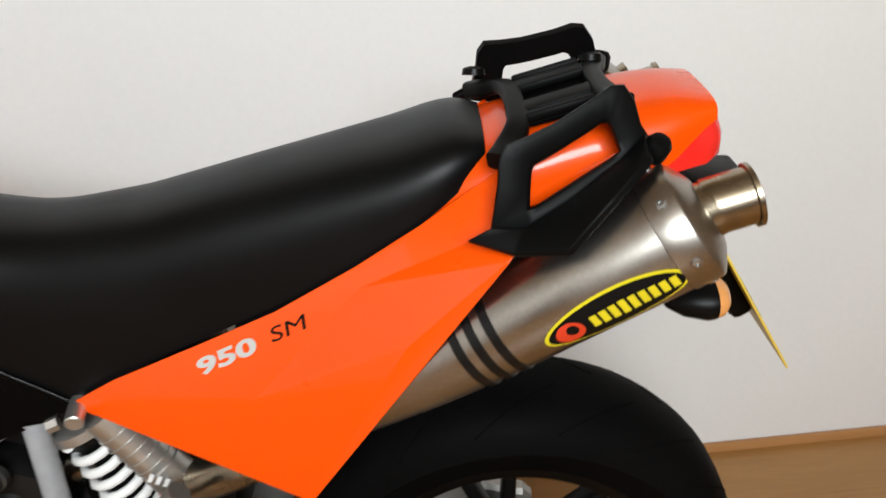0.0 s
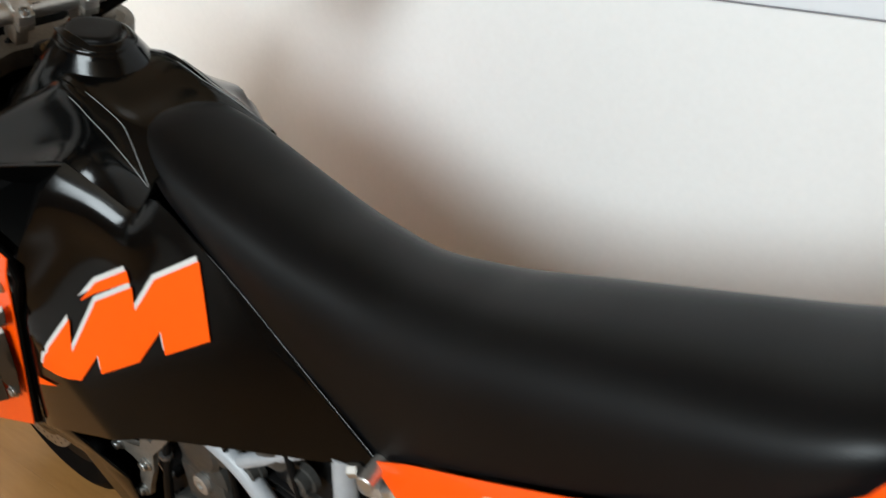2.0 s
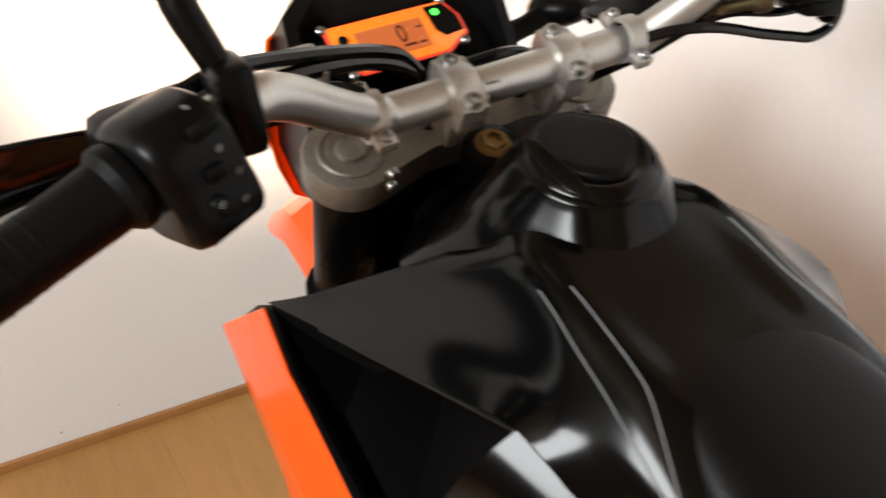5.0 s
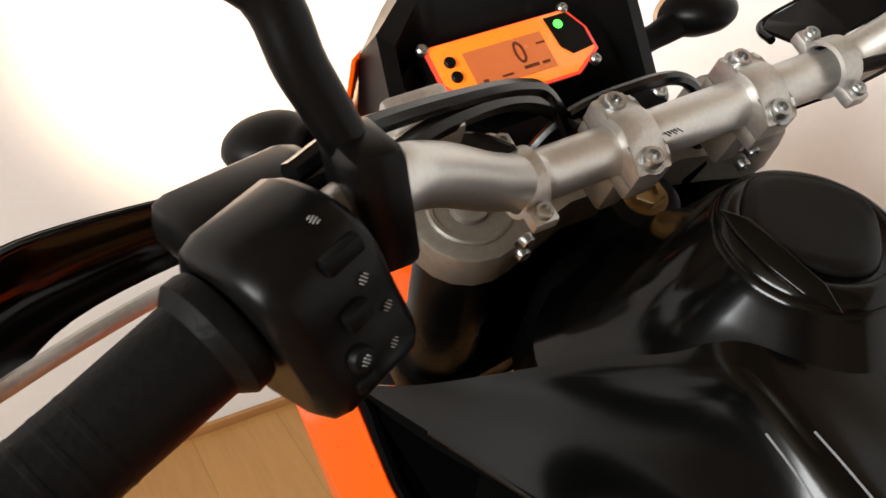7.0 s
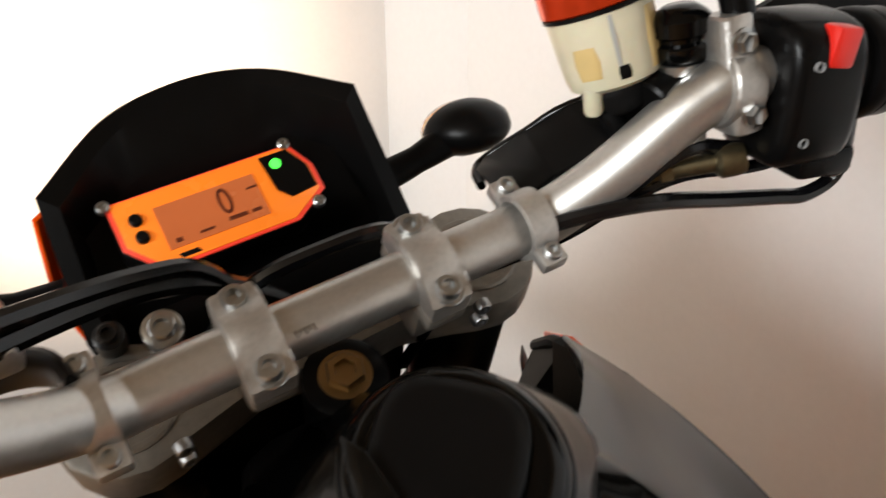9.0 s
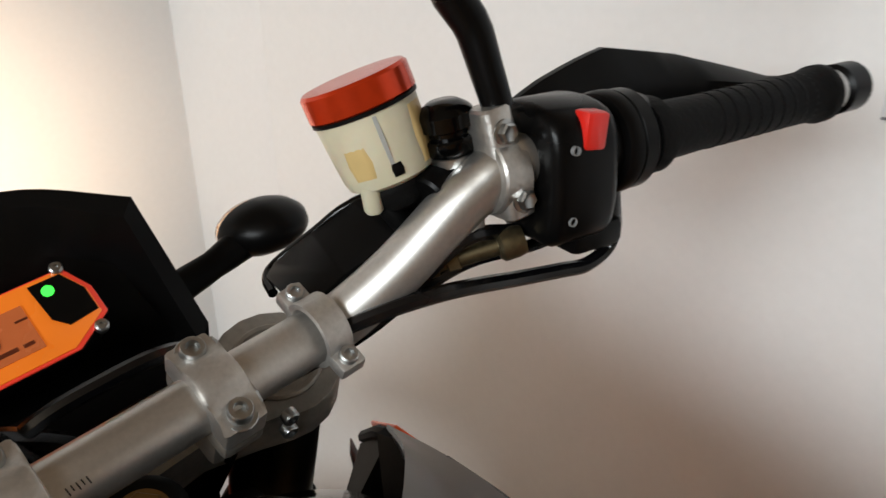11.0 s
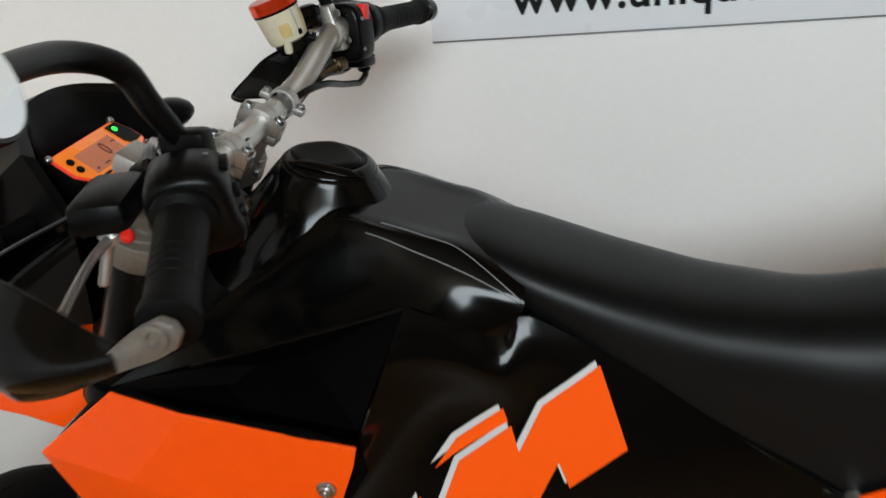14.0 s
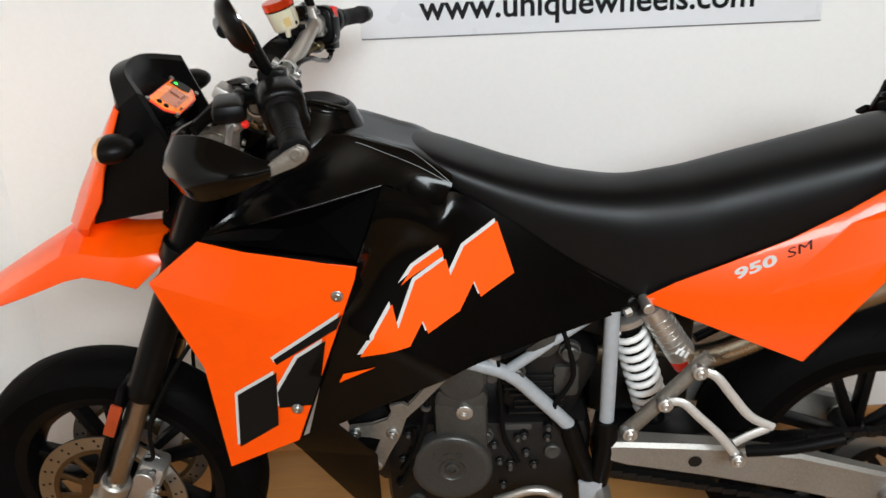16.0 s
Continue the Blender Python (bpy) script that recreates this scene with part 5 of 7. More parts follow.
for s in (-1, 1):
    def P(x, y, z, s=s):
        return (x, y * -s, z)
    # deep scoop under the ridge of the tank cover
    ridge = RIDGE if s < 0 else flip(RIDGE_R, -1)
    part("ridge_edge", tube(bmesh.new(), [P(*v) for v in ridge[1:5]], 0.0034, 12, 5), BLACK_GLOSS, tank)
    bm = bmesh.new()
    vs = [P(*v) for v in ridge[:5]] + [P(-0.72, -0.135, 0.905), P(-0.62, -0.120, 0.922), P(-0.551, -0.19, 0.886), P(-0.66, -0.185, 0.905)]
    shell(bm, vs, [(0, 1, 5), (1, 2, 6, 5), (2, 3, 6), (3, 4, 6), (6, 4, 7), (5, 6, 7, 8), (0, 5, 8)], -0.003)
    grow(bm, [P(-0.86, -0.205, 0.872), P(-0.793, -0.193, 0.926), P(-0.72, -0.200, 0.909), P(-0.551, -0.203, 0.879), P(-0.62, -0.12, 0.868), P(-0.79, -0.11, 0.86)], [(0, 1, 5), (1, 2, 4, 5), (2, 3, 4)])
    part("air_scoop", bm, BLACK_DEEP, bike, "black air scoop under the ridge", 24)
    bm = bmesh.new()
    brow = [(-0.792, -0.192, 0.929), (-0.752, -0.174, 0.952), (-0.717, -0.154, 0.972), (-0.677, -0.121, 0.995), (-0.632, -0.084, 1.017)]
    face_mid = [(-0.775, -0.188, 0.918), (-0.738, -0.168, 0.934), (-0.705, -0.148, 0.946), (-0.67, -0.116, 0.954), (-0.635, -0.084, 0.960)]
    foot = [(-0.755, -0.18, 0.895), (-0.720, -0.160, 0.90), (-0.690, -0.138, 0.902), (-0.655, -0.11, 0.904), (-0.630, -0.082, 0.905)]
    vs, fs, _ = grid_sheet([[P(*v) for v in r] for r in (brow, face_mid, foot)], 4, 4)
    shell(bm, vs, fs, -0.003)
    part("fairing_front", bm, BLACK_SATIN, bike, "black inner face of the fairing", 50)
    # black side panel: flat towards the seat, flaring out to the shroud behind the ridge
    top = [Vector(v) for v in ((-0.509, -0.125, 0.982), (-0.466, -0.114, 0.9575), (-0.423, -0.1025, 0.9325), (-0.396, -0.0895, 0.950), (-0.30, -0.087, 0.889), (-0.20, -0.088, 0.814), (-0.088, -0.094, 0.741))]
    low = [Vector(v) for v in ((-0.668, -0.2, 0.548), (-0.53, -0.198, 0.615), (-0.40, -0.170, 0.671), (-0.28, -0.143, 0.695), (-0.14, -0.112, 0.717), (-0.085, -0.096, 0.731))]
    fore = [Vector(v) for v in ((-0.509, -0.124, 0.982), (-0.530, -0.163, 0.93), (-0.551, -0.196, 0.879), (-0.585, -0.199, 0.79), (-0.62, -0.201, 0.70), (-0.645, -0.202, 0.62), (-0.668, -0.2, 0.548))]
    NU, NV = 48, 36
    tops, lows, fores = spline(top, 8), spline(low, 8), spline(fore, 8)

    def along(line, f):
        k = min(f, 0.99999) * (len(line) - 1)
        return line[int(k)].lerp(line[int(k) + 1], k - int(k))
    vs = []
    for i in range(NU + 1):
        u = (i / NU) ** 1.4
        for j in range(NV + 1):
            v = j / NV
            a, b, c = along(tops, u), along(lows, u), along(fores, v)
            corner = tops[0].lerp(lows[0], v)
            q = a.lerp(b, v) + (c - corner) * (1 - u)
            reach = 0.045 + 0.075 * math.exp(-((q.z - 0.935) / 0.045) ** 2)
            flare = (c.y - panel_y(c.x, c.z)) * math.exp(-u / reach)
            rim = (a.y - panel_y(a.x, a.z) - (fores[0].y - panel_y(fores[0].x, fores[0].z)) * math.exp(-u / (0.045 + 0.075 * math.exp(-((a.z - 0.935) / 0.045) ** 2)))) * (1 - min(1.0, v * 3.0)) ** 2 * (1 + 2 * min(1.0, v * 3.0))
            dz = max(0.0, a.z - q.z)
            bulge = 0.024 * (1 - math.exp(-dz / 0.03)) * math.exp(-(dz / 0.045) ** 2) * max(0.0, min(1.0, (0.6 - u) / 0.25))
            vs.append(P(q.x, panel_y(q.x, q.z) + flare + rim - bulge, q.z))
    fs = [(i * (NV + 1) + j, i * (NV + 1) + j + 1, (i + 1) * (NV + 1) + j + 1, (i + 1) * (NV + 1) + j) for i in range(NU) for j in range(NV)]
    bm = bmesh.new()
    shell(bm, vs, fs, -0.003)
    sp = part("side_panel", bm, BLACK_GLOSS, bike, "glossy black side panel with orange graphics", 60)
    part("panel_edge", tube(bmesh.new(), [P(*v) for v in top[3:]], 0.0018, 10, 6), BLACK_GLOSS, sp)
    # lower black chin beside the radiator
    bm = bmesh.new()
    vs = [P(-0.70, -0.205, 0.535), P(-0.62, -0.198, 0.57), P(-0.56, -0.16, 0.46), P(-0.565, -0.145, 0.33), P(-0.605, -0.15, 0.33), P(-0.695, -0.17, 0.485), P(-0.69, -0.08, 0.47), P(-0.60, -0.08, 0.32)]
    shell(bm, vs, [(0, 1, 2, 5), (2, 3, 4, 5), (5, 4, 7, 6)], -0.004, 0.002)
    part("lower_cowl", bm, BLACK_GLOSS, bike, "black lower radiator cowl", 24)
    # orange radiator shroud
    bm = bmesh.new()
    vs = [P(-0.871, -0.226, 0.876), P(-0.793, -0.198, 0.931), P(-0.72, -0.205, 0.913), P(-0.548, -0.207, 0.882), P(-0.553, -0.212, 0.862), P(-0.683, -0.212, 0.548), P(-0.809, -0.222, 0.500), P(-0.818, -0.218, 0.708), P(-0.69, -0.222, 0.80), P(-0.80, -0.12, 0.90), P(-0.86, -0.16, 0.85), P(-0.80, -0.16, 0.69), P(-0.79, -0.17, 0.51)]
    shell(bm, vs, [(0, 1, 2, 8), (2, 3, 4, 8), (8, 4, 5), (8, 5, 6, 7), (0, 8, 7)], -0.003, 0.0018)
    sh = part("radiator_shroud", bm, ORANGE, bike, "orange faceted radiator shroud with black graphics", 18)
    bm = bmesh.new()
    part("shroud_seal", tube(bmesh.new(), [P(-0.866, -0.214, 0.870), P(-0.793, -0.1945, 0.925), P(-0.72, -0.2015, 0.907), P(-0.551, -0.2045, 0.876), P(-0.587, -0.2065, 0.79), P(-0.623, -0.2075, 0.70), P(-0.655, -0.2075, 0.62), P(-0.682, -0.2065, 0.552)], 0.0058, 8, 3), BLACK_DEEP, sh)
    lin = [P(-0.879, -0.209, 0.866), P(-0.793, -0.194, 0.928), P(-0.806, -0.166, 0.892), P(-0.852, -0.185, 0.856), P(-0.817, -0.214, 0.708), P(-0.80, -0.16, 0.69), P(-0.808, -0.218, 0.503), P(-0.79, -0.17, 0.51)]
    if s > 0:
        lin[2], lin[3] = [tuple(p + (q - p) * 0.45 for p, q in zip(lin[a], lin[b])) for a, b in ((1, 2), (0, 3))]
    shell(bm, lin, ([(0, 3, 2, 1)] if s < 0 else []) + [(0, 4, 5, 3), (4, 6, 7, 5)], -0.003, 0.0015)
    part("shroud_lining", bm, LINING, sh, "grey inner plastic")
    for bx, bz in ((-0.583, 0.836), (-0.674, 0.624)):
        bm = bmesh.new()
        yb = -0.2165 if bz > 0.7 else -0.2235
        lathe(bm, P(bx, yb, bz), (0, s, 0), [(-0.002, 0.0098), (0.0022, 0.0098), (0.003, 0.0085)], 24)
        part("washer", bm, STEEL, sh)
        bm = bmesh.new()
        socket_bolt(bm, P(bx, yb - 0.0025, bz), (0, s, 0), 0.0068, 0.004)
        part("bolt", bm, STEEL, sh)

# plain graphic shapes on the left and right flanks
M_A = [(-0.384, 0.868), (-0.328, 0.899), (-0.302, 0.815), (-0.359, 0.786), (-0.369, 0.812), (-0.394, 0.77), (-0.447, 0.743), (-0.455, 0.764), (-0.477, 0.728), (-0.56, 0.716), (-0.503, 0.798), (-0.495, 0.758), (-0.465, 0.827), (-0.414, 0.854), (-0.409, 0.824)]
M_B = [(-0.488, 0.823), (-0.467, 0.849), (-0.421, 0.873), (-0.417, 0.859), (-0.469, 0.835)]
M_C = [(-0.6, 0.666), (-0.591, 0.683), (-0.537, 0.695)]
K_A = [(-0.771, 0.655), (-0.699, 0.698), (-0.711, 0.59), (-0.785, 0.544)]
K_B = [(-0.703, 0.658), (-0.66, 0.726), (-0.61, 0.758), (-0.648, 0.692), (-0.626, 0.685), (-0.649, 0.631), (-0.704, 0.626)]
K_C = [(-0.7, 0.724), (-0.577, 0.806), (-0.589, 0.78), (-0.696, 0.714)]


def decal(outline, place, lift, mat, parent, name, s, dx=0.0, dz=0.0):
    """A thin sticker that follows the surface under it."""
    bm = bmesh.new()
    bm.faces.new([bm.verts.new((x + dx, 0, z + dz)) for x, z in outline])
    bmesh.ops.triangulate(bm, faces=bm.faces[:])
    for _ in range(2):
        bmesh.ops.subdivide_edges(bm, edges=[e for e in bm.edges if e.calc_length() > 0.02], cuts=1)
        bmesh.ops.triangulate(bm, faces=bm.faces[:])
    for v in bm.verts:
        v.co.y = (place(v.co.x, v.co.z) - lift) * -s
    rim = bmesh.ops.extrude_face_region(bm, geom=bm.faces[:])
    for v in rim["geom"]:
        if isinstance(v, bmesh.types.BMVert):
            v.co.y += 0.0006 * s
    bmesh.ops.recalc_face_normals(bm, faces=bm.faces[:])
    return part(name, bm, mat, parent)


flanks = [o for o in bpy.data.objects if o.name.startswith("side_panel")]
shrouds = [o for o in bpy.data.objects if o.name.startswith("radiator_shroud")]
skin = bmesh.new()
skin.from_mesh(flanks[0].data)
hull = BVHTree.FromBMesh(skin)
skin.free()


def on_flank(x, z):
    hit = hull.ray_cast(Vector((x, -0.6, z)), Vector((0, 1, 0)), 0.6)[0]
    return hit.y if hit else panel_y(x, z)


for s, flank, shroud in ((-1, flanks[0], shrouds[0]), (1, flanks[1], shrouds[1])):
    for k, o in enumerate((M_A, M_B, M_C)):
        if k < 2:
            decal(o, on_flank, 0.0012, SILVER_DECAL, flank, "silver_graphic", s, -0.0045, 0.0045)
        decal(o, on_flank, 0.0022, ORANGE_DECAL, flank, "orange_graphic", s)
    for o in (K_A, K_B, K_C):
        decal(o, lambda x, z: -0.2205, 0.0022, SILVER_DECAL, shroud, "silver_graphic", s, -0.0045, 0.004)
        decal(o, lambda x, z: -0.2205, 0.0032, BLACK_DECAL, shroud, "black_graphic", s)
# two fine silver lines beside the saddle nose
skin = bmesh.new()
skin.from_mesh(tank.data)
hull = BVHTree.FromBMesh(skin)
skin.free()
for s in (-1, 1):
    for line in ([(-0.550, -0.0784, 1.0375), (-0.532, -0.0795, 1.031), (-0.508, -0.0815, 1.020), (-0.478, -0.0835, 1.007), (-0.44, -0.087, 0.988), (-0.402, -0.0905, 0.965)], [(-0.538, -0.0662, 1.0445), (-0.522, -0.0665, 1.0395), (-0.502, -0.0667, 1.032), (-0.475, -0.067, 1.021), (-0.459, -0.069, 1.012), (-0.433, -0.079, 0.994), (-0.402, -0.0895, 0.967)]):
        bm = bmesh.new()
        pts = spline(line, 4)
        rr = []
        for q in pts:
            way = Vector((0.0, 0.62, -0.78))
            hit, nor, _, _ = hull.ray_cast(Vector(q) - way * 0.06, way)
            q = hit if hit and (hit - Vector(q)).length < 0.03 else Vector(q)
            w, o = Vector((0.45, 0.55, 0.7)).normalized() * 0.0005, way * 0.0006
            rr.append([q + w - o, q - w - o, q - w + o, q + w + o])
        loft(bm, [[(v.x, v.y * -s, v.z) for v in r] for r in rr])
        part("pinstripe", bm, STRIPE, tank, "fine silver line")

# ---- tail ----
for s in (-1, 1):
    def P(x, y, z, s=s):
        return (x, y * -s, z)
    bm = bmesh.new()
    vs = [P(-0.088, -0.098, 0.741), P(-0.03, -0.102, 0.774), P(0.06, -0.104, 0.812), P(0.15, -0.104, 0.850), P(0.235, -0.103, 0.897), P(0.30, -0.100, 0.937), P(0.378, -0.095, 0.990), P(0.405, -0.128, 0.955), P(0.381, -0.160, 0.928), P(0.172, -0.173, 0.655), P(0.124, -0.127, 0.762), P(-0.02, -0.107, 0.746), P(0.240, -0.112, 0.878), P(0.285, -0.161, 0.842)]
    shell(bm, vs, [(0, 1, 11), (1, 2, 10, 11), (2, 3, 12, 10), (3, 4, 5, 7, 12), (5, 6, 7), (12, 7, 8), (10, 12, 13), (12, 8, 13), (8, 9, 13), (9, 10, 13), (0, 11, 10, 9)], -0.003, 0.003)
    tp = part("tail_panel", bm, ORANGE, bike, "orange tail side panel with a model name", 40)
bm = bmesh.new()
TAIL_T = [(0.29, 0.084, 0.920, 0.055, 0.975), (0.345, 0.092, 0.938, 0.058, 0.996), (0.40, 0.095, 0.948, 0.060, 1.011), (0.46, 0.090, 0.957, 0.058, 1.026), (0.53, 0.082, 0.968, 0.054, 1.036), (0.55, 0.077, 0.984, 0.052, 1.037), (0.57, 0.069, 1.004, 0.048, 1.036), (0.587, 0.060, 1.019, 0.044, 1.031)]
xs = [0.29 + i * 0.297 / 24 for i in range(25)]
loft(bm, [half_ring(x, a, b, c, d, 0.82, 12) for x, a, b, c, d in smooth_table(TAIL_T, xs)])
part("tail_cowl", bm, ORANGE, bike, "orange tail cowl", 50)
bm = bmesh.new()
loft(bm, [half_ring(x, a, b, c, d, 0.6, 10) for x, a, b, c, d in ((0.52, 0.072, 0.966, 0.045, 1.0), (0.552, 0.071, 0.966, 0.046, 1.026), (0.582, 0.063, 0.970, 0.042, 1.024), (0.597, 0.053, 0.976, 0.034, 1.014), (0.604, 0.036, 0.985, 0.022, 1.000))])
part("tail_lamp", bm, RED_LENS, bike, "red tail lamp lens", 50)
bm = bmesh.new()
loft(bm, [half_ring(x, a, b, c, d, 0.4, 6) for x, a, b, c, d in ((0.10, 0.082, 0.79, 0.075, 0.85), (0.30, 0.085, 0.87, 0.08, 0.935), (0.45, 0.08, 0.915, 0.07, 0.952), (0.55, 0.058, 0.932, 0.05, 0.950))])
part("under_tail", bm, BLACK_MATT, bike, "black under-tail tray", 40)

# grab rails: a flat-faced frame round an open window, with a web over the silencer
RAIL_OUT = [(0.363, -0.153, 0.958), (0.370, -0.141, 0.994), (0.372, -0.134, 1.016), (0.379, -0.130, 1.028), (0.398, -0.125, 1.033), (0.422, -0.118, 1.041), (0.456, -0.106, 1.057), (0.475, -0.099, 1.067), (0.487, -0.097, 1.066), (0.497, -0.099, 1.052), (0.503, -0.104, 1.031), (0.512, -0.107, 1.018), (0.488, -0.120, 0.998), (0.440, -0.140, 0.972), (0.396, -0.152, 0.953)]
RAIL_IN = [(0.399, -0.143, 0.971), (0.400, -0.138, 0.986), (0.4015, -0.133, 1.002), (0.404, -0.1305, 1.0075), (0.411, -0.128, 1.010), (0.430, -0.122, 1.018), (0.458, -0.113, 1.0315), (0.466, -0.110, 1.036), (0.471, -0.109, 1.0355), (0.475, -0.110, 1.030), (0.480, -0.113, 1.017), (0.483, -0.115, 1.010), (0.474, -0.118, 1.005), (0.440, -0.130, 0.990), (0.408, -0.141, 0.975)]
for s in (-1, 1):
    def P(x, y, z, s=s):
        return (x, y * -s + 0.003 * (s + 1), z + (0.005 + max(0.0, 0.47 - x) * 0.17 if s > 0 else 0.0))
    inward = Vector((0.10, -0.90 * s, -0.42)).normalized()
    bm = bmesh.new()
    n = len(RAIL_OUT)
    loops = []
    for src, other, (deep, inset) in ((RAIL_OUT, RAIL_IN, (0.011, 0.0)), (RAIL_OUT, RAIL_IN, (0.004, 0.0)), (RAIL_OUT, RAIL_IN, (0.0012, 0.0014)), (RAIL_OUT, RAIL_IN, (0.0, 0.0045)), (RAIL_IN, RAIL_OUT, (0.0, 0.0045)), (RAIL_IN, RAIL_OUT, (0.0012, 0.0014)), (RAIL_IN, RAIL_OUT, (0.004, 0.0)), (RAIL_IN, RAIL_OUT, (0.011, 0.0))):
        loops.append([Vector(P(*a)) + (Vector(P(*b)) - Vector(P(*a))).normalized() * inset + inward * deep for a, b in zip(src, other)])
    m = len(loops)
    grow(bm, [v for r in loops for v in r], [(k * n + i, k * n + (i + 1) % n, (k + 1) % m * n + (i + 1) % n, (k + 1) % m * n + i) for k in range(m) for i in range(n)])
    bmesh.ops.recalc_face_normals(bm, faces=bm.faces[:])
    gr = part("grab_rail", bm, BLACK_MATT, bike, "black plastic passenger grab rail", 42)
    bm = bmesh.new()
    web = [P(0.342, -0.150, 0.944), P(0.363, -0.153, 0.957), P(0.396, -0.152, 0.953), P(0.440, -0.140, 0.972), P(0.488, -0.120, 0.998), P(0.512, -0.108, 1.017), P(0.506, -0.145, 1.010), P(0.470, -0.174, 0.985), P(0.429, -0.193, 0.949), P(0.384, -0.172, 0.938)]
    shell(bm, web, [(0, 1, 2, 9), (2, 3, 8, 9), (3, 4, 7, 8), (4, 5, 6, 7)], -0.010, 0.003)
    part("rail_web", bm, BLACK_MATT, gr, "flat black web over the silencer", 40)
    bm = bmesh.new()
    lathe(bm, P(0.511, -0.116, 1.004), (0.25, 0.5 * s, 1), [(0, 0.011), (0.006, 0.012), (0.017, 0.012), (0.022, 0.009), (0.023, 0.004)], 20)
    part("rail_mount", bm, BLACK_MATT, gr)
    for x, y, z in ((0.380, -0.096, 1.006), (0.483, -0.078, 1.050)) if s < 0 else ((0.366, -0.092, 1.002), (0.492, -0.072, 1.036)):
        bm = bmesh.new()
        lathe(bm, P(x, y, z - 0.006), (0.05, 0.3 * s, 1), [(0, 0.0135), (0.007, 0.0125), (0.009, 0.0095), (0.006, 0.0085)], 20)
        socket_bolt(bm, P(x, y, z - 0.001), (0.05, 0.3 * s, 1), 0.0065, 0.005)
        part("rail_bolt", bm, BLACK_SATIN, gr)
bm = bmesh.new()
square_tube(bm, [(0.374, -0.112, 1.004), (0.386, -0.092, 1.010), (0.397, -0.064, 1.020), (0.399, -0.02, 1.023), (0.399, 0.025, 1.022), (0.395, 0.062, 1.016), (0.380, 0.088, 1.006), (0.366, 0.112, 0.998)], [(0.012, 0.009), (0.013, 0.008), (0.011, 0.0075), (0.010, 0.007), (0.010, 0.007), (0.011, 0.0075), (0.014, 0.009), (0.014, 0.010)], 5, Vector((0, 0, 1)))
rack = part("luggage_rack", bm, BLACK_MATT, bike, "black plastic luggage plate with slots", 40)
bm = bmesh.new()
square_tube(bm, [(0.486, -0.092, 1.046), (0.481, -0.06, 1.044), (0.480, -0.02, 1.041), (0.483, 0.03, 1.037), (0.492, 0.065, 1.030), (0.500, 0.10, 1.026)], [(0.013, 0.010), (0.012, 0.008), (0.010, 0.007), (0.010, 0.007), (0.012, 0.008), (0.014, 0.010)], 5, Vector((0, 0, 1)))
part("rear_bridge", bm, BLACK_MATT, rack)
tilt = Matrix.Rotation(-0.25, 3, "Y")
for y, w in ((-0.058, 0.010), (-0.034, 0.026), (0.030, 0.024), (0.056, 0.010)):
    bm = bmesh.new()
    box(bm, (0.439, y, 1.033), (0.072, w, 0.009), 0.003, tilt)
    part("rack_slat", bm, BLACK_MATT, rack)
bm = bmesh.new()
box(bm, (0.439, 0.0, 1.025), (0.074, 0.12, 0.005), 0.0015, tilt)
part("rack_floor", bm, BLACK_DEEP, rack)

# number plate, its holder and rear indicators
bm = bmesh.new()
box(bm, (0.566, 0, 0.897), (0.10, 0.05, 0.05), 0.012, Matrix.Rotation(0.7, 3, "Y"))
box(bm, (0.615, 0, 0.840), (0.026, 0.14, 0.12), 0.008, Matrix.Rotation(-0.534, 3, "Y"))
box(bm, (0.597, -0.012, 0.938), (0.085, 0.075, 0.010), 0.004, Matrix.Rotation(0.08, 3, "Y"))
part("plate_holder", bm, BLACK_MATT, bike, "black number plate holder")
bm = bmesh.new()
box(bm, (0.641, 0, 0.818), (0.0025, 0.21, 0.172), 0.0006, Matrix.Rotation(-0.534, 3, "Y"))
npl = part("number_plate", bm, PLATE_YELLOW, bike, "yellow number plate")
for k, (u, w) in enumerate(((-0.07, 0.02), (-0.043, 0.02), (-0.006, 0.02), (0.02, 0.02), (0.05, 0.02), (0.077, 0.02))):
    bm = bmesh.new()
    box(bm, Vector((0.6433, u, 0.8192)), (0.001, w, 0.06), 0.0, Matrix.Rotation(-0.534, 3, "Y"))
    part("plate_bar", bm, BLACK_DECAL, npl)
for s in (-1, 1):
    c = Vector((0.580, 0.035 * s, 0.868))
    st = part("indicator", tube(bmesh.new(), [c, c + Vector((0, 0.03 * s, 0)), c + Vector((0, 0.055 * s, 0))], 0.01, 12, 3), BLACK_MATT, bike, "black rear indicator with a pale amber lens")
    h = Vector((0.570, 0.130 * s, 0.860))
    for nm, mat, prof in (("indicator_body", BLACK_SATIN, ((-0.04, 0.1), (-0.036, 0.4), (-0.02, 0.8), (0.0, 1.0), (0.008, 0.97))), ("indicator_lens", AMBER, ((0.0085, 0.95), (0.016, 0.86), (0.022, 0.6), (0.025, 0.2)))):
        rings = [[h + Vector((d, 0.03 * k * math.cos(a), 0.021 * k * math.sin(a))) for a in (2 * math.pi * i / 26 for i in range(26))] for d, k in prof]
        part(nm, loft(bmesh.new(), rings), mat, st)

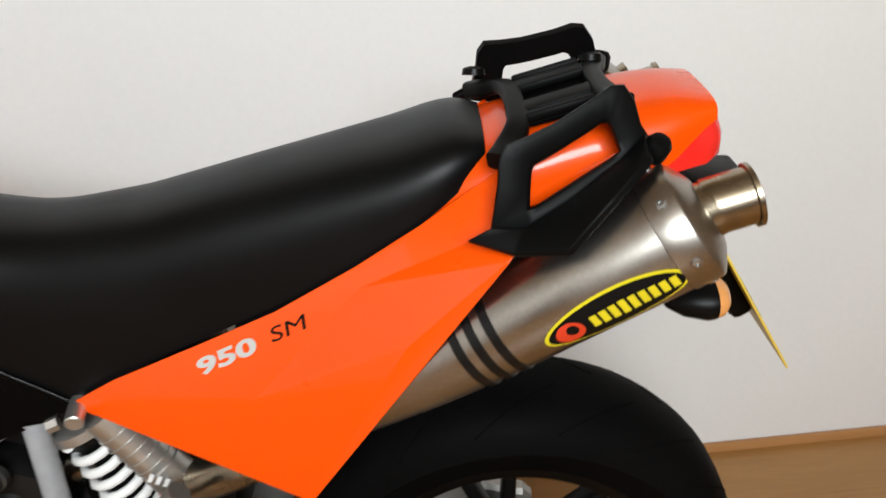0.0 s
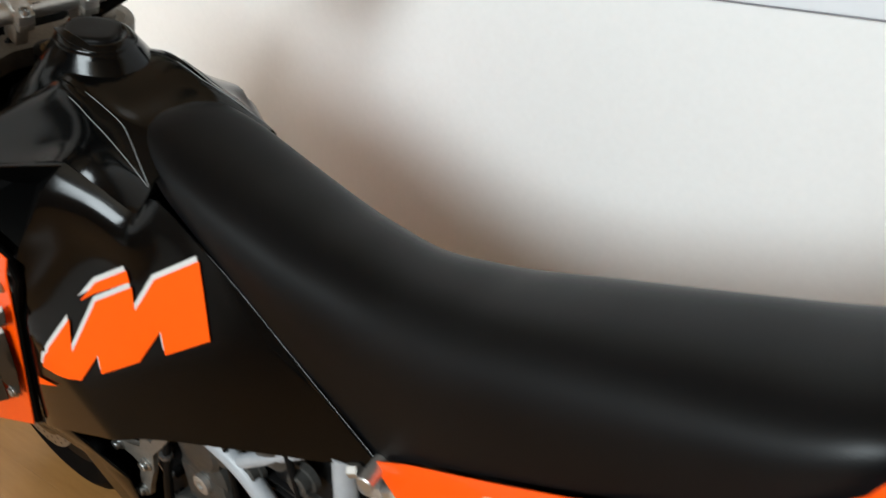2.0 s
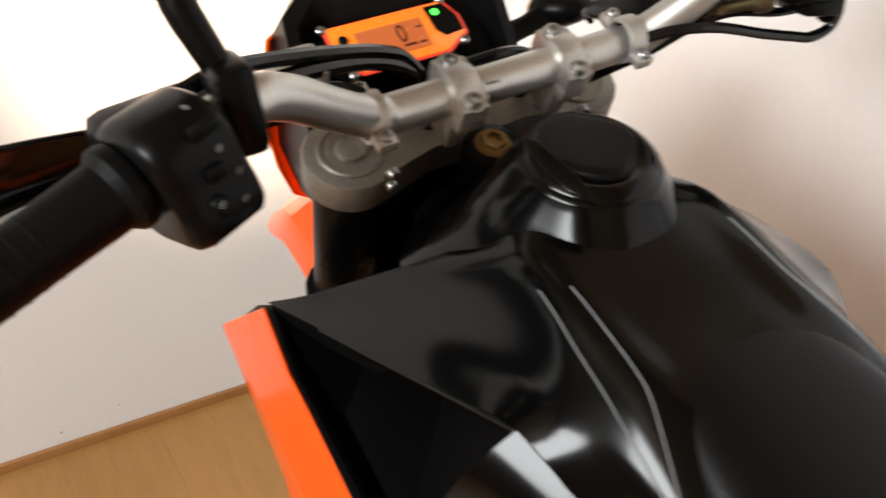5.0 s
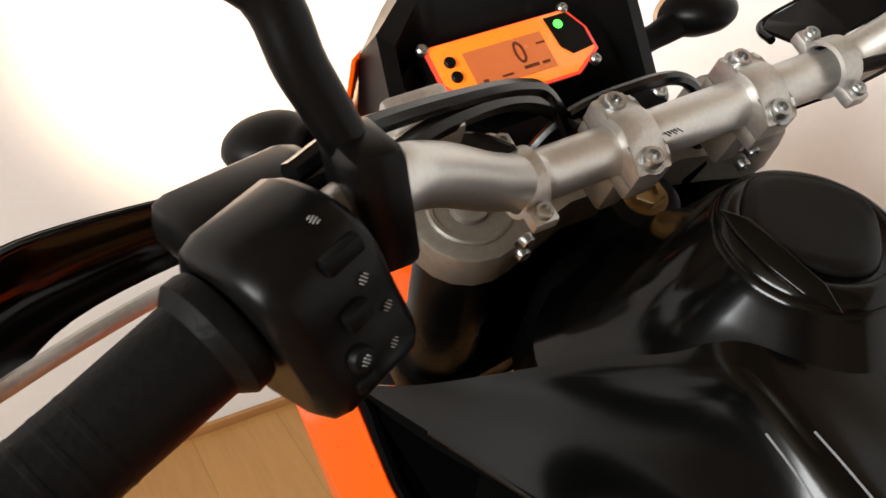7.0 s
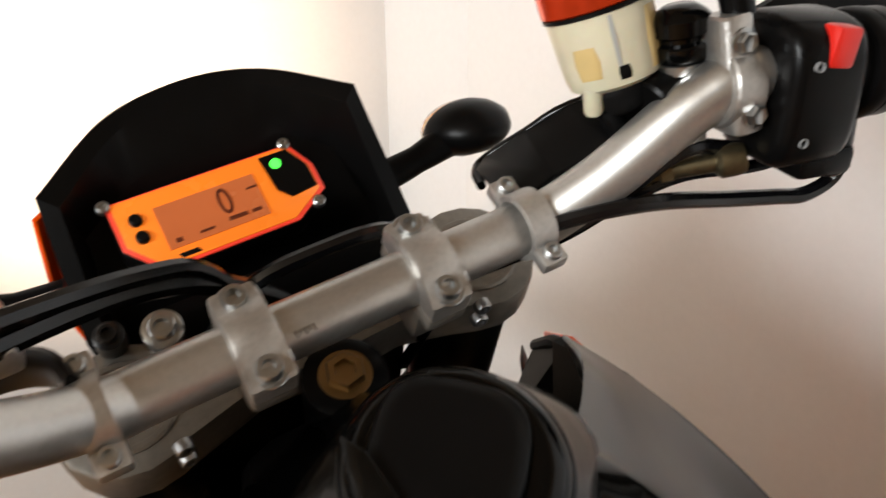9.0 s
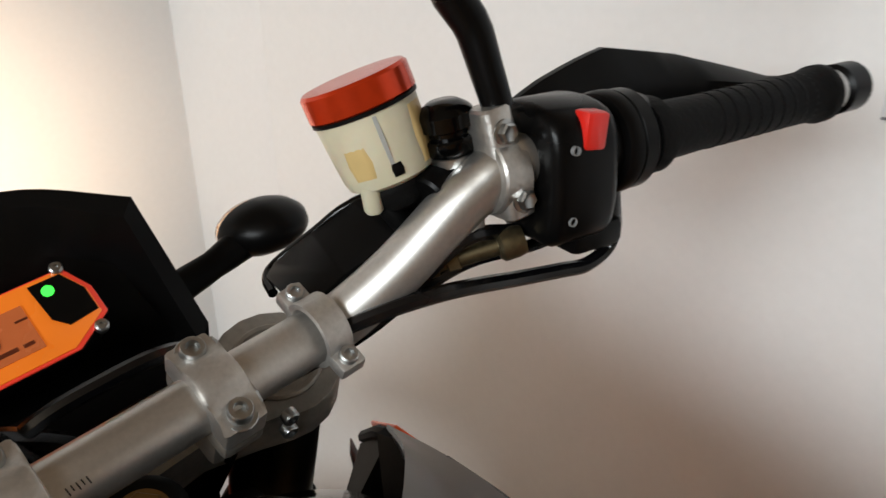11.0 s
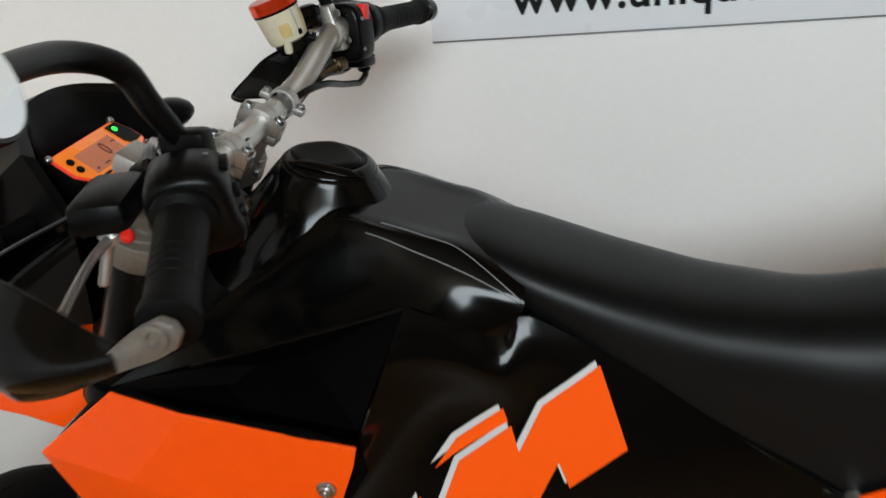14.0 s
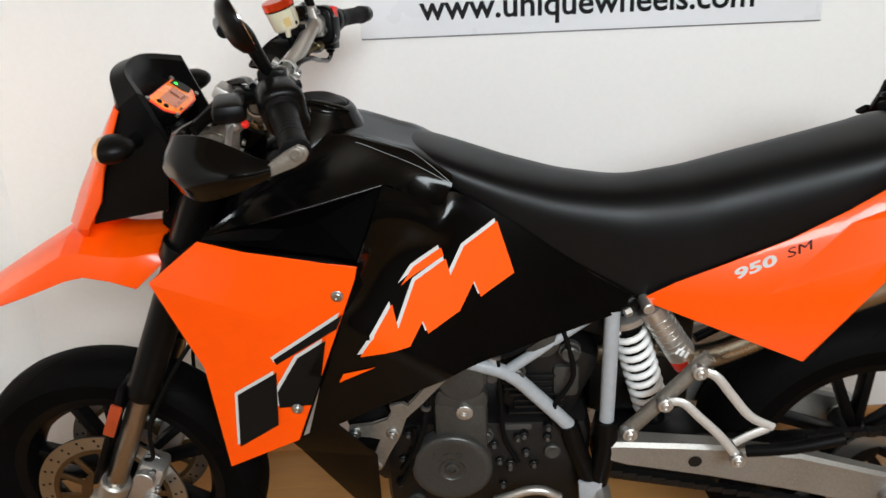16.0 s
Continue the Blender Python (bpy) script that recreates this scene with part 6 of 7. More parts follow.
# ---- silencers ----
for s in (-1, 1):
    def P(x, y, z, s=s):
        return (x, y * -s, z)
    A, B = Vector(P(0.139, -0.112, 0.680)), Vector(P(0.543, -0.150, 0.957 if s < 0 else 0.972))
    ax = (B - A).normalized()
    L = (B - A).length
    bm = lathe(bmesh.new(), A, ax, [(0, 0.024), (0.06, 0.026), (0.12, 0.034), (0.2, 0.043), (0.262, 0.0475), (0.3, 0.0493), (L - 0.002, 0.0565), (L, 0.056)], 48)
    can = part("silencer", bm, TITANIUM, bike, "brushed titanium silencer with an oval badge")
    bm = lathe(bmesh.new(), B - ax * 0.028, ax, [(0, 0.0555), (0.0008, 0.0568), (0.027, 0.0573), (0.0295, 0.0557), (0.034, 0.049), (0.041, 0.036), (0.043, 0.03)], 48)
    part("end_cap", bm, TITANIUM, can, "riveted end cap")
    T1 = Vector(P(0.593, -0.150, 0.978))
    td = Vector((0.95, 0, 0.28)).normalized()
    k0 = B + ax * 0.008
    rings = []
    for q, d in ((k0, ax), (k0 + ax * 0.014, (ax * 2 + td).normalized()), (T1 - td * 0.04, (ax + td * 3).normalized()), (T1 - td * 0.03, td), (T1, td)):
        yv = Vector((0, 1, 0))
        uv = d.cross(yv).normalized()
        rings.append([q + yv * (0.0262 * math.cos(t)) + uv * (0.0262 * math.sin(t)) for t in (2 * math.pi * i / 36 for i in range(36))])
    bm = loft(bmesh.new(), rings)
    part("tail_pipe", bm, TIP_METAL, can, "heat tinted outlet pipe")
    bm = lathe(bmesh.new(), T1 - td * 0.003, td, [(0, 0.0262), (0.001, 0.0292), (0.005, 0.0292), (0.006, 0.027), (0.006, 0.0245), (-0.05, 0.0245), (-0.05, 0.001)], 36)
    part("outlet_lip", bm, TIP_METAL, can)
    # black disc across the mouth stands in for shade inside the pipe
    bm = lathe(bmesh.new(), T1 + td * 0.0034, td, [(0, 0.024), (0.0004, 0.024)], 36)
    part("outlet_shade_disc", bm, ENGINE_DARK, can, "dark disc over the outlet mouth in place of the bore's shade")
    for d in (0.247, 0.266, 0.285):
        r = 0.0480 + (d - 0.262) * 0.045
        bm = lathe(bmesh.new(), A + ax * d, ax, [(0, r), (0.001, r + 0.0013), (0.009, r + 0.0016), (0.010, r)], 48)
        part("band", bm, ENGINE_DARK, can, "dark burnt ring")
    side, up = Vector((0, s, 0)), None
    out = (side - ax * side.dot(ax)).normalized()
    up = ax.cross(out) * (-s)
    up = up if up.z > 0 else -up
    for d, ang in ((L - 0.012, 1.0), (L - 0.012, -0.06), (L - 0.012, 2.0), (L - 0.012, -1.1)):
        n = out * math.cos(ang) + up * math.sin(ang)
        bm = bmesh.new()
        lathe(bm, A + ax * d + n * 0.0567, n, [(0, 0.0052), (0.0018, 0.0048), (0.0024, 0.0022), (0.001, 0.002)], 14)
        part("rivet", bm, STEEL, can)

    BADGE = 0.398

    def badge(ra, rb, lift, mat, nm, ang0=-0.18, dc=BADGE, bits=40, spin=0.0):
        bm = bmesh.new()
        ring = []
        for i in range(bits):
            t = 2 * math.pi * i / bits + spin
            d = dc + ra * math.cos(t)
            ang = ang0 + rb * math.sin(t) / 0.055
            rad = 0.0494 + (d - 0.3) * 0.0365 + lift
            ring.append(A + ax * d + (out * math.cos(ang) + up * math.sin(ang)) * rad)
        mid = [(A + ax * (dc + ra * k) + (out * math.cos(ang0) + up * math.sin(ang0)) * (0.0494 + (dc + ra * k - 0.3) * 0.0365 + lift)) for k in (0,)]
        inner = []
        for i in range(bits):
            t = 2 * math.pi * i / bits + spin
            d = dc + ra * 0.5 * math.cos(t)
            ang = ang0 + rb * 0.5 * math.sin(t) / 0.055
            rad = 0.0494 + (d - 0.3) * 0.0365 + lift
            inner.append(A + ax * d + (out * math.cos(ang) + up * math.sin(ang)) * rad)
        vs = ring + inner + mid
        grow(bm, vs, [(i, (i + 1) % bits, bits + (i + 1) % bits, bits + i) for i in range(bits)] + [(bits + i, bits + (i + 1) % bits, 2 * bits) for i in range(bits)])
        return part(nm, bm, mat, can)

    badge(0.071, 0.0245, 0.0008, YELLOW_DECAL, "badge_rim")
    badge(0.067, 0.0215, 0.0014, BLACK_DECAL, "badge_field")
    badge(0.014, 0.0125, 0.002, RED_DECAL, "badge_emblem", -0.18, BADGE - 0.045)
    badge(0.006, 0.006, 0.0024, BLACK_DECAL, "badge_emblem_hole", -0.14, BADGE - 0.042)
    for k in range(9):
        badge(0.0048, 0.0125 - 0.0007 * abs(k - 3), 0.002, YELLOW_DECAL, "badge_bar", -0.18, BADGE - 0.020 + k * 0.0097, 4, math.pi / 4)
    part("exhaust_pipe", tube(bmesh.new(), [A + ax * 0.01, A - ax * 0.05, Vector(P(0.02, -0.09, 0.61)), Vector(P(-0.03, -0.03, 0.60)), Vector(P(-0.15, -0.02, 0.58))], 0.023, 20, 5), TIP_METAL, bike, "heat tinted exhaust pipe")

# ---- frame, engine, suspension ----
for s in (-1, 1):
    def P(x, y, z, s=s):
        return (x, y * -s, z)
    for pts, r, mat, lab in (([(-0.52, -0.115, 0.70), (-0.407, -0.118, 0.642), (-0.318, -0.115, 0.605), (-0.262, -0.113, 0.548), (-0.205, -0.112, 0.481)], 0.0135, FRAME_GREY, "grey painted frame tube"),
                             ([(-0.318, -0.113, 0.609), (-0.25, -0.108, 0.656), (-0.172, -0.10, 0.709)], 0.010, FRAME_GREY, "grey painted frame tube"),
                             ([(-0.350, -0.112, 0.676), (-0.344, -0.113, 0.645), (-0.337, -0.114, 0.612)], 0.0105, FRAME_GREY, "grey painted frame tube"),
                             ([(-0.132, -0.098, 0.722), (-0.134, -0.106, 0.61), (-0.136, -0.112, 0.485)], 0.0138, FRAME_GREY, "grey painted upright frame tube"),
                             ([(-0.206, -0.112, 0.484), (-0.19, -0.115, 0.43), (-0.16, -0.118, 0.34)], 0.019, BLACK_SATIN, "black lower frame tube"),
                             ([(-0.136, -0.112, 0.492), (-0.136, -0.116, 0.43), (-0.150, -0.118, 0.35)], 0.021, BLACK_SATIN, "black lower frame tube"),
                             ([(-0.13, -0.06, 0.73), (0.1, -0.08, 0.80), (0.33, -0.075, 0.90)], 0.012, BLACK_SATIN, "black subframe tube")):
        part("frame_tube", tube(bmesh.new(), [P(*p) for p in pts], r, 16, 5), mat, bike, lab)
    bm = bmesh.new()
    plate(bm, [(-0.188, 0.362), (-0.142, 0.362), (-0.146, 0.315), (-0.160, 0.295), (-0.184, 0.305)], lambda x, z: -0.139, 0.012, 0.003)
    for v in bm.verts:
        v.co.y *= -s
    part("peg_hanger", bm, FRAME_GREY, bike, "grey foot peg hanger below the frame tubes")
    # swingarm leg
    bm = bmesh.new()
    rings = []
    for x, z0, z1, y0, y1 in ((-0.135, 0.41, 0.452, -0.135, -0.085), (-0.10, 0.398, 0.452, -0.136, -0.09), (0.06, 0.365, 0.441, -0.136, -0.098), (0.22, 0.325, 0.415, -0.136, -0.102), (0.36, 0.285, 0.372, -0.136, -0.105), (0.43, 0.28, 0.352, -0.136, -0.105), (0.445, 0.30, 0.335, -0.134, -0.107)):
        c = 0.007
        rings.append([P(x, y0, z0 + c), P(x, y0, z1 - c), P(x, y0 + c, z1), P(x, y1 - c, z1), P(x, y1, z1 - c), P(x, y1, z0 + c), P(x, y1 - c, z0), P(x, y0 + c, z0)])
    loft(bm, rings)
    sa = part("swingarm_leg", bm, SWING, bike, "silver aluminium swingarm", 25)
    # no hole is cut: a black disc gives its shade
    bm = bmesh.new()
    lathe(bm, P(0.027, -0.1363, 0.408), (0, s, 0), [(0, 0.0125), (0.0006, 0.0125)], 24)
    part("swingarm_hole_shade", bm, ENGINE_DARK, sa, "dark disc in place of a shaded round hole")
    bm = bmesh.new()
    cyl(bm, P(REAR_X, -0.15, 0.315), P(REAR_X, -0.09, 0.315), 0.022)
    lathe(bm, P(REAR_X, -0.15, 0.315), (0, s, 0), [(0, 0.02), (0.008, 0.02), (0.01, 0.017)], 6)
    part("axle_nut", bm, STEEL, sa)
    # rider's foot-rest bracket with the passenger peg fork
    bm = bmesh.new()
    tube(bm, [P(-0.108, -0.147, 0.490), P(-0.046, -0.15, 0.566), P(0.026, -0.15, 0.655)], 0.0135, 10, 3)
    br = part("foot_rest_bracket", bm, BRACKET, bike, "dull aluminium foot-rest bracket")
    for pts in ([P(0.006, -0.165, 0.636), P(0.034, -0.172, 0.628), P(0.062, -0.176, 0.592), P(0.098, -0.178, 0.546), P(0.14, -0.178, 0.52)], [P(-0.049, -0.165, 0.570), P(-0.018, -0.172, 0.574), P(0.012, -0.176, 0.545), P(0.05, -0.178, 0.505), P(0.082, -0.178, 0.462)], [P(0.078, -0.178, 0.487), P(0.10, -0.178, 0.502), P(0.132, -0.178, 0.518)]):
        part("peg_arm", flat_bar(bmesh.new(), pts, 0.005, 0.0085), PEG, br, "polished forged arm")
    for q in ((0.008, -0.166, 0.634), (-0.046, -0.166, 0.567), (-0.102, -0.158, 0.497), (0.086, -0.182, 0.452)):
        bm = bmesh.new()
        lathe(bm, P(*q), (0, s, 0), [(-0.008, 0.0135), (0.006, 0.0135), (0.0075, 0.012)], 22)
        socket_bolt(bm, P(q[0], q[1] - 0.0075, q[2]), (0, s, 0), 0.008, 0.005)
        part("bracket_bolt", bm, ALU, br)
    bm = bmesh.new()
    tube(bm, [P(0.10, -0.18, 0.47), P(0.17, -0.20, 0.492), P(0.25, -0.21, 0.52)], 0.011, 12, 3)
    part("passenger_peg", bm, BLACK_MATT, br, "black folded passenger foot peg")
    bm = bmesh.new()
    cyl(bm, P(-0.14, -0.12, 0.335), P(-0.14, -0.235, 0.33), 0.014)
    part("foot_peg", bm, ALU_CAST, br)
    # engine carrier bracket
    bm = bmesh.new()
    plate(bm, [(-0.418, 0.640), (-0.413, 0.628), (-0.425, 0.612), (-0.478, 0.553), (-0.505, 0.528), (-0.513, 0.500), (-0.519, 0.482), (-0.545, 0.440), (-0.556, 0.410), (-0.569, 0.403), (-0.582, 0.412), (-0.568, 0.448), (-0.553, 0.480), (-0.575, 0.487), (-0.601, 0.486), (-0.614, 0.496), (-0.609, 0.510), (-0.568, 0.512), (-0.538, 0.523), (-0.528, 0.540), (-0.533, 0.556), (-0.507, 0.561), (-0.499, 0.552), (-0.440, 0.622), (-0.432, 0.641)], lambda x, z: -0.138, 0.009, 0.0015)
    for v in bm.verts:
        v.co.y *= -s
    eb = part("engine_bracket", bm, BRACKET, bike, "dull aluminium engine bracket")
    for q in ((-0.427, 0.629), (-0.600, 0.498), (-0.569, 0.417), (-0.531, 0.494)):
        bm = bmesh.new()
        lathe(bm, P(q[0], -0.138, q[1]), (0, s, 0), [(-0.008, 0.0115), (0.003, 0.0115), (0.004, 0.010)], 22)
        socket_bolt(bm, P(q[0], -0.1425, q[1]), (0, s, 0), 0.0075, 0.006)
        part("bracket_bolt", bm, STEEL, eb)

# engine
bm = bmesh.new()
box(bm, (-0.36, 0, 0.37), (0.40, 0.22, 0.24), 0.035)
engine = part("engine", bm, ENGINE_DARK, bike, "dark grey v-twin engine")
for c, d, a, nm in (((-0.47, 0, 0.55), (0.17, 0.19, 0.22), -0.45, "front_cylinder"), ((-0.24, 0, 0.56), (0.15, 0.18, 0.18), 0.4, "rear_cylinder"), ((-0.57, 0, 0.46), (0.10, 0.20, 0.26), -0.35, "cylinder_head")):
    bm = bmesh.new()
    box(bm, c, d, 0.03, Matrix.Rotation(a, 3, "Y"))
    part(nm, bm, ENGINE_DARK, engine)
bm = lathe(bmesh.new(), (-0.426, -0.108, 0.402), (0, -1, 0), [(0, 0.077), (0.025, 0.077), (0.029, 0.074), (0.031, 0.068), (0.030, 0.060), (0.030, 0.026), (0.028, 0.024), (0.027, 0.020), (0.027, 0.014), (0.031, 0.0135), (0.032, 0.012), (0.032, 0.007), (0.028, 0.006), (0.028, 0.001)], 56)
cov = part("alternator_cover", bm, ENGINE, engine, "grey cast side cover")
lettering("LC8", 0.026, ENGINE, cov, Matrix.Translation((-0.462, -0.1382, 0.424)) @ pose(0, 0, 0, 90, 0, 0), 0.0012, "raised_lettering", 0.0, 1.35)
bm = lathe(bmesh.new(), (-0.400, -0.10, 0.597), (0, -1, 0), [(0, 0.048), (0.022, 0.046), (0.028, 0.040), (0.03, 0.02), (0.03, 0.001)], 36)
lathe(bm, (-0.403, -0.105, 0.545), (0, -1, 0), [(0, 0.05), (0.015, 0.048), (0.02, 0.04), (0.022, 0.001)], 36)
box(bm, (-0.405, -0.115, 0.49), (0.10, 0.025, 0.12), 0.014)
part("cam_cover", bm, ENGINE, engine)
bm = lathe(bmesh.new(), (-0.397, -0.126, 0.532), (0, -1, 0), [(0, 0.0155), (0.008, 0.0155), (0.0095, 0.013), (0.0095, 0.007), (0.004, 0.006)], 24)
part("cover_plug", bm, ALU_CAST, engine)
rnd = random.Random(4)
for q in ((-0.500, 0.429), (-0.288, 0.461), (-0.243, 0.479), (-0.368, 0.529), (-0.315, 0.393), (-0.505, 0.47), (-0.365, 0.495), (-0.30, 0.455), (-0.285, 0.42), (-0.335, 0.40), (-0.315, 0.385), (-0.245, 0.455), (-0.27, 0.39), (-0.49, 0.54), (-0.345, 0.44), (-0.52, 0.41), (-0.53, 0.35), (-0.33, 0.34)):
    bm = bmesh.new()
    lathe(bm, (q[0], -0.105, q[1]), (0, -1, 0), [(0, 0.0085), (0.012, 0.0085), (0.013, 0.0075)], 14)
    boss = part("bolt_boss", bm, ENGINE_DARK, engine)
    bm = bmesh.new()
    socket_bolt(bm, (q[0], -0.118, q[1]), (0, -1, 0), 0.0042, 0.005)
    part("engine_bolt", bm, BOLT_DARK, boss)
bm = lathe(bmesh.new(), (-0.255, -0.09, 0.665), (0, -1, 0), [(0, 0.034), (0.02, 0.032), (0.026, 0.022), (0.027, 0.001)], 28)
throttle = part("throttle_body", bm, ENGINE, engine, "grey cast throttle body")
for k in range(7):
    bm = bmesh.new()
    box(bm, (-0.27 + 0.012 * math.sin(k), -0.088, 0.50 + 0.014 * k), (0.09, 0.02, 0.005), 0.001)
    part("cooling_fin", bm, ENGINE_DARK, engine)
for c, d in (((-0.30, -0.09, 0.44), (0.07, 0.03, 0.08)), ((-0.21, -0.085, 0.57), (0.05, 0.03, 0.07))):
    bm = bmesh.new()
    box(bm, c, d, 0.011)
    part("engine_cover", bm, ENGINE, engine)
for pts, r in (([(-0.335, -0.118, 0.66), (-0.33, -0.122, 0.55), (-0.325, -0.12, 0.46), (-0.30, -0.118, 0.40)], 0.0045), ([(-0.22, -0.11, 0.70), (-0.20, -0.118, 0.60), (-0.235, -0.118, 0.52), (-0.20, -0.115, 0.44)], 0.005), ([(-0.53, -0.13, 0.36), (-0.50, -0.135, 0.42), (-0.49, -0.13, 0.50)], 0.005)):
    part("wiring_hose", tube(bmesh.new(), pts, r, 8), BLACK_MATT, engine)
bm = bmesh.new()
tube(bm, [(-0.345, -0.15, 0.335), (-0.318, -0.16, 0.354), (-0.285, -0.162, 0.369), (-0.255, -0.162, 0.368), (-0.225, -0.162, 0.350)], 0.009, 12)
part("gear_lever", bm, ALU, bike, "polished gear lever")
bm = bmesh.new()
box(bm, (-0.745, 0, 0.62), (0.03, 0.30, 0.26), 0.006, Matrix.Rotation(-0.12, 3, "Y"))
part("radiator", bm, ENGINE_DARK, bike, "black radiator behind the shrouds")
bm = bmesh.new()
box(bm, (-0.60, 0, 0.78), (0.30, 0.15, 0.26), 0.04)
box(bm, (-0.25, 0, 0.76), (0.42, 0.16, 0.16), 0.04, Matrix.Rotation(0.35, 3, "Y"))
box(bm, (-0.03, 0, 0.80), (0.22, 0.13, 0.09), 0.03, Matrix.Rotation(-0.35, 3, "Y"))
part("airbox", bm, ENGINE_DARK, bike, "black airbox under the tank")
bm = bmesh.new()
box(bm, (-0.06, 0.03, 0.60), (0.20, 0.10, 0.34), 0.02)
part("battery_box", bm, ENGINE_DARK, bike, "black battery box behind the shock absorber")
bm = bmesh.new()
box(bm, (-0.01, 0.0, 0.335), (0.26, 0.13, 0.13), 0.025, Matrix.Rotation(0.2, 3, "Y"))
part("suspension_linkage", bm, ENGINE_DARK, bike, "black suspension linkage under the swingarm")
# hoses and clips between the cylinders
for pts, r in (([(-0.36, -0.115, 0.645), (-0.31, -0.125, 0.655), (-0.25, -0.12, 0.69)], 0.006), ([(-0.47, -0.115, 0.62), (-0.465, -0.135, 0.55), (-0.485, -0.14, 0.47), (-0.52, -0.13, 0.40)], 0.006)):
    part("coolant_hose", tube(bmesh.new(), pts, r, 10), BLACK_MATT, engine)
for q, r in (((-0.465, -0.136, 0.55), 0.008), ((-0.335, -0.125, 0.650), 0.008)):
    bm = lathe(bmesh.new(), Vector(q) - Vector((0.002, 0, 0.004)), (0.15, 0.05, 1), [(0, r), (0.0005, r + 0.0015), (0.0065, r + 0.0015), (0.007, r)], 18)
    part("hose_clip", bm, BOLT_DARK, engine)
for q, r, h in (((-0.205, -0.095, 0.64), 0.016, 0.02), ((-0.30, -0.10, 0.60), 0.013, 0.018), ((-0.345, -0.105, 0.60), 0.011, 0.018), ((-0.235, -0.10, 0.42), 0.016, 0.016), ((-0.36, -0.105, 0.46), 0.012, 0.014), ((-0.50, -0.11, 0.30), 0.014, 0.014)):
    bm = lathe(bmesh.new(), q, (0, -1, 0), [(0, r * 1.3), (h * 0.4, r * 1.25), (h * 0.45, r), (h, r), (h + 0.002, r * 0.8), (h + 0.001, r * 0.3)], 22)
    part("engine_boss", bm, ENGINE, engine)
# shock absorber with a white spring
S0, S1 = Vector((-0.107, -0.062, 0.702)), Vector((-0.034, -0.062, 0.45))
sd = (S1 - S0)
shock = part("shock_absorber", cyl(bmesh.new(), S0, S1, 0.019), BLACK_SATIN, bike, "rear shock absorber with a white coil spring")
x, y, z = frame_of(sd)
pts = []
turns, hgt = 9.2, sd.length * 0.72
for i in range(int(turns * 14) + 1):
    a = 2 * math.pi * i / 14
    pts.append(S0 + z * (0.035 + hgt * i / (turns * 14)) + (x * math.cos(a) + y * math.sin(a)) * 0.0285)
part("coil_spring", tube(bmesh.new(), pts, 0.0062, 10, 1), WHITE, shock, "white coil spring")
bm = lathe(bmesh.new(), S0 + z * 0.005, z, [(0, 0.026), (0.006, 0.039), (0.018, 0.039), (0.022, 0.03)], 32)
part("spring_seat", bm, ALU_CAST, shock)
RZ0, RZD = Vector((-0.067, -0.085, 0.722)), Vector((0.52, -0.02, -0.85)).normalized()
bm = lathe(bmesh.new(), RZ0, RZD, [(0, 0.012), (0.003, 0.020), (0.006, 0.0245), (0.096, 0.0245), (0.098, 0.0262), (0.130, 0.0262), (0.135, 0.021)], 32)
for d in (0.030, 0.044, 0.058, 0.072, 0.086):
    lathe(bm, RZ0 + RZD * d, RZD, [(0, 0.0240), (0.0006, 0.0262), (0.0034, 0.0262), (0.004, 0.0240)], 32)
part("shock_reservoir", bm, ALU, shock, "ribbed silver reservoir with red end")
bm = lathe(bmesh.new(), (-0.003, -0.0875, 0.617), (0.52, -0.02, -0.85), [(0, 0.0262), (0.022, 0.0262)], 32)
part("reservoir_end", bm, RED, shock)
for k in range(3):
    bm = bmesh.new()
    box(bm, (-0.018 + k * 0.008, -0.1138, 0.637 - k * 0.004 + 0.004), (0.005, 0.001, 0.013), 0.0, Matrix.Rotation(0.5, 3, "Y"))
    part("reservoir_mark", bm, WHITE, shock)
bm = bmesh.new()
cyl(bm, (-0.08, -0.09, 0.738), (-0.075, -0.125, 0.735), 0.010)
lathe(bm, (-0.102, -0.105, 0.722), (-0.8, -0.3, -0.2), [(0, 0.008), (0.012, 0.008)], 6)
part("shock_adjuster", bm, ALU, shock)
# chain, rear sprocket
for z0, z1 in ((0.405, 0.42), (0.34, 0.215)):
    bm = bmesh.new()
    for k in range(38):
        u = k / 37
        box(bm, (-0.13 + (REAR_X + 0.13) * u, -0.078, z0 + (z1 - z0) * u), (0.0155, 0.018 if k % 2 else 0.013, 0.013), 0.0)
    part("chain_run", bm, ENGINE_DARK, bike, "dark drive chain")
bm = lathe(bmesh.new(), (REAR_X, -0.078, 0.315), (0, 1, 0), [(-0.003, 0.07), (-0.003, 0.105), (0.003, 0.105), (0.003, 0.07)], 44, True)
part("rear_sprocket", bm, STEEL, rear_wheel)
# side stand
bm = bmesh.new()
tube(bm, [(-0.235, -0.09, 0.20), (-0.18, -0.16, 0.085), (-0.15, -0.205, 0.038)], 0.012, 12, 3)
box(bm, (-0.145, -0.21, 0.0375), (0.06, 0.035, 0.008), 0.002, Matrix.Rotation(radians(-9), 3, "X"))
part("side_stand", bm, BLACK_SATIN, bike, "black side stand folded out")

# tail lettering on the left panel
tp_left = [o for o in bpy.data.objects if o.name.startswith("tail_panel")][0]
fa, fb, fc = Vector((0.06, -0.104, 0.812)), Vector((0.15, -0.104, 0.850)), Vector((0.124, -0.127, 0.762))
tn = (fb - fa).cross(fc - fa).normalized()
tn = tn if tn.y < 0 else -tn


def on_tail(x, z):
    return Vector((x, fa.y - ((x - fa.x) * tn.x + (z - fa.z) * tn.z) / tn.y, z))


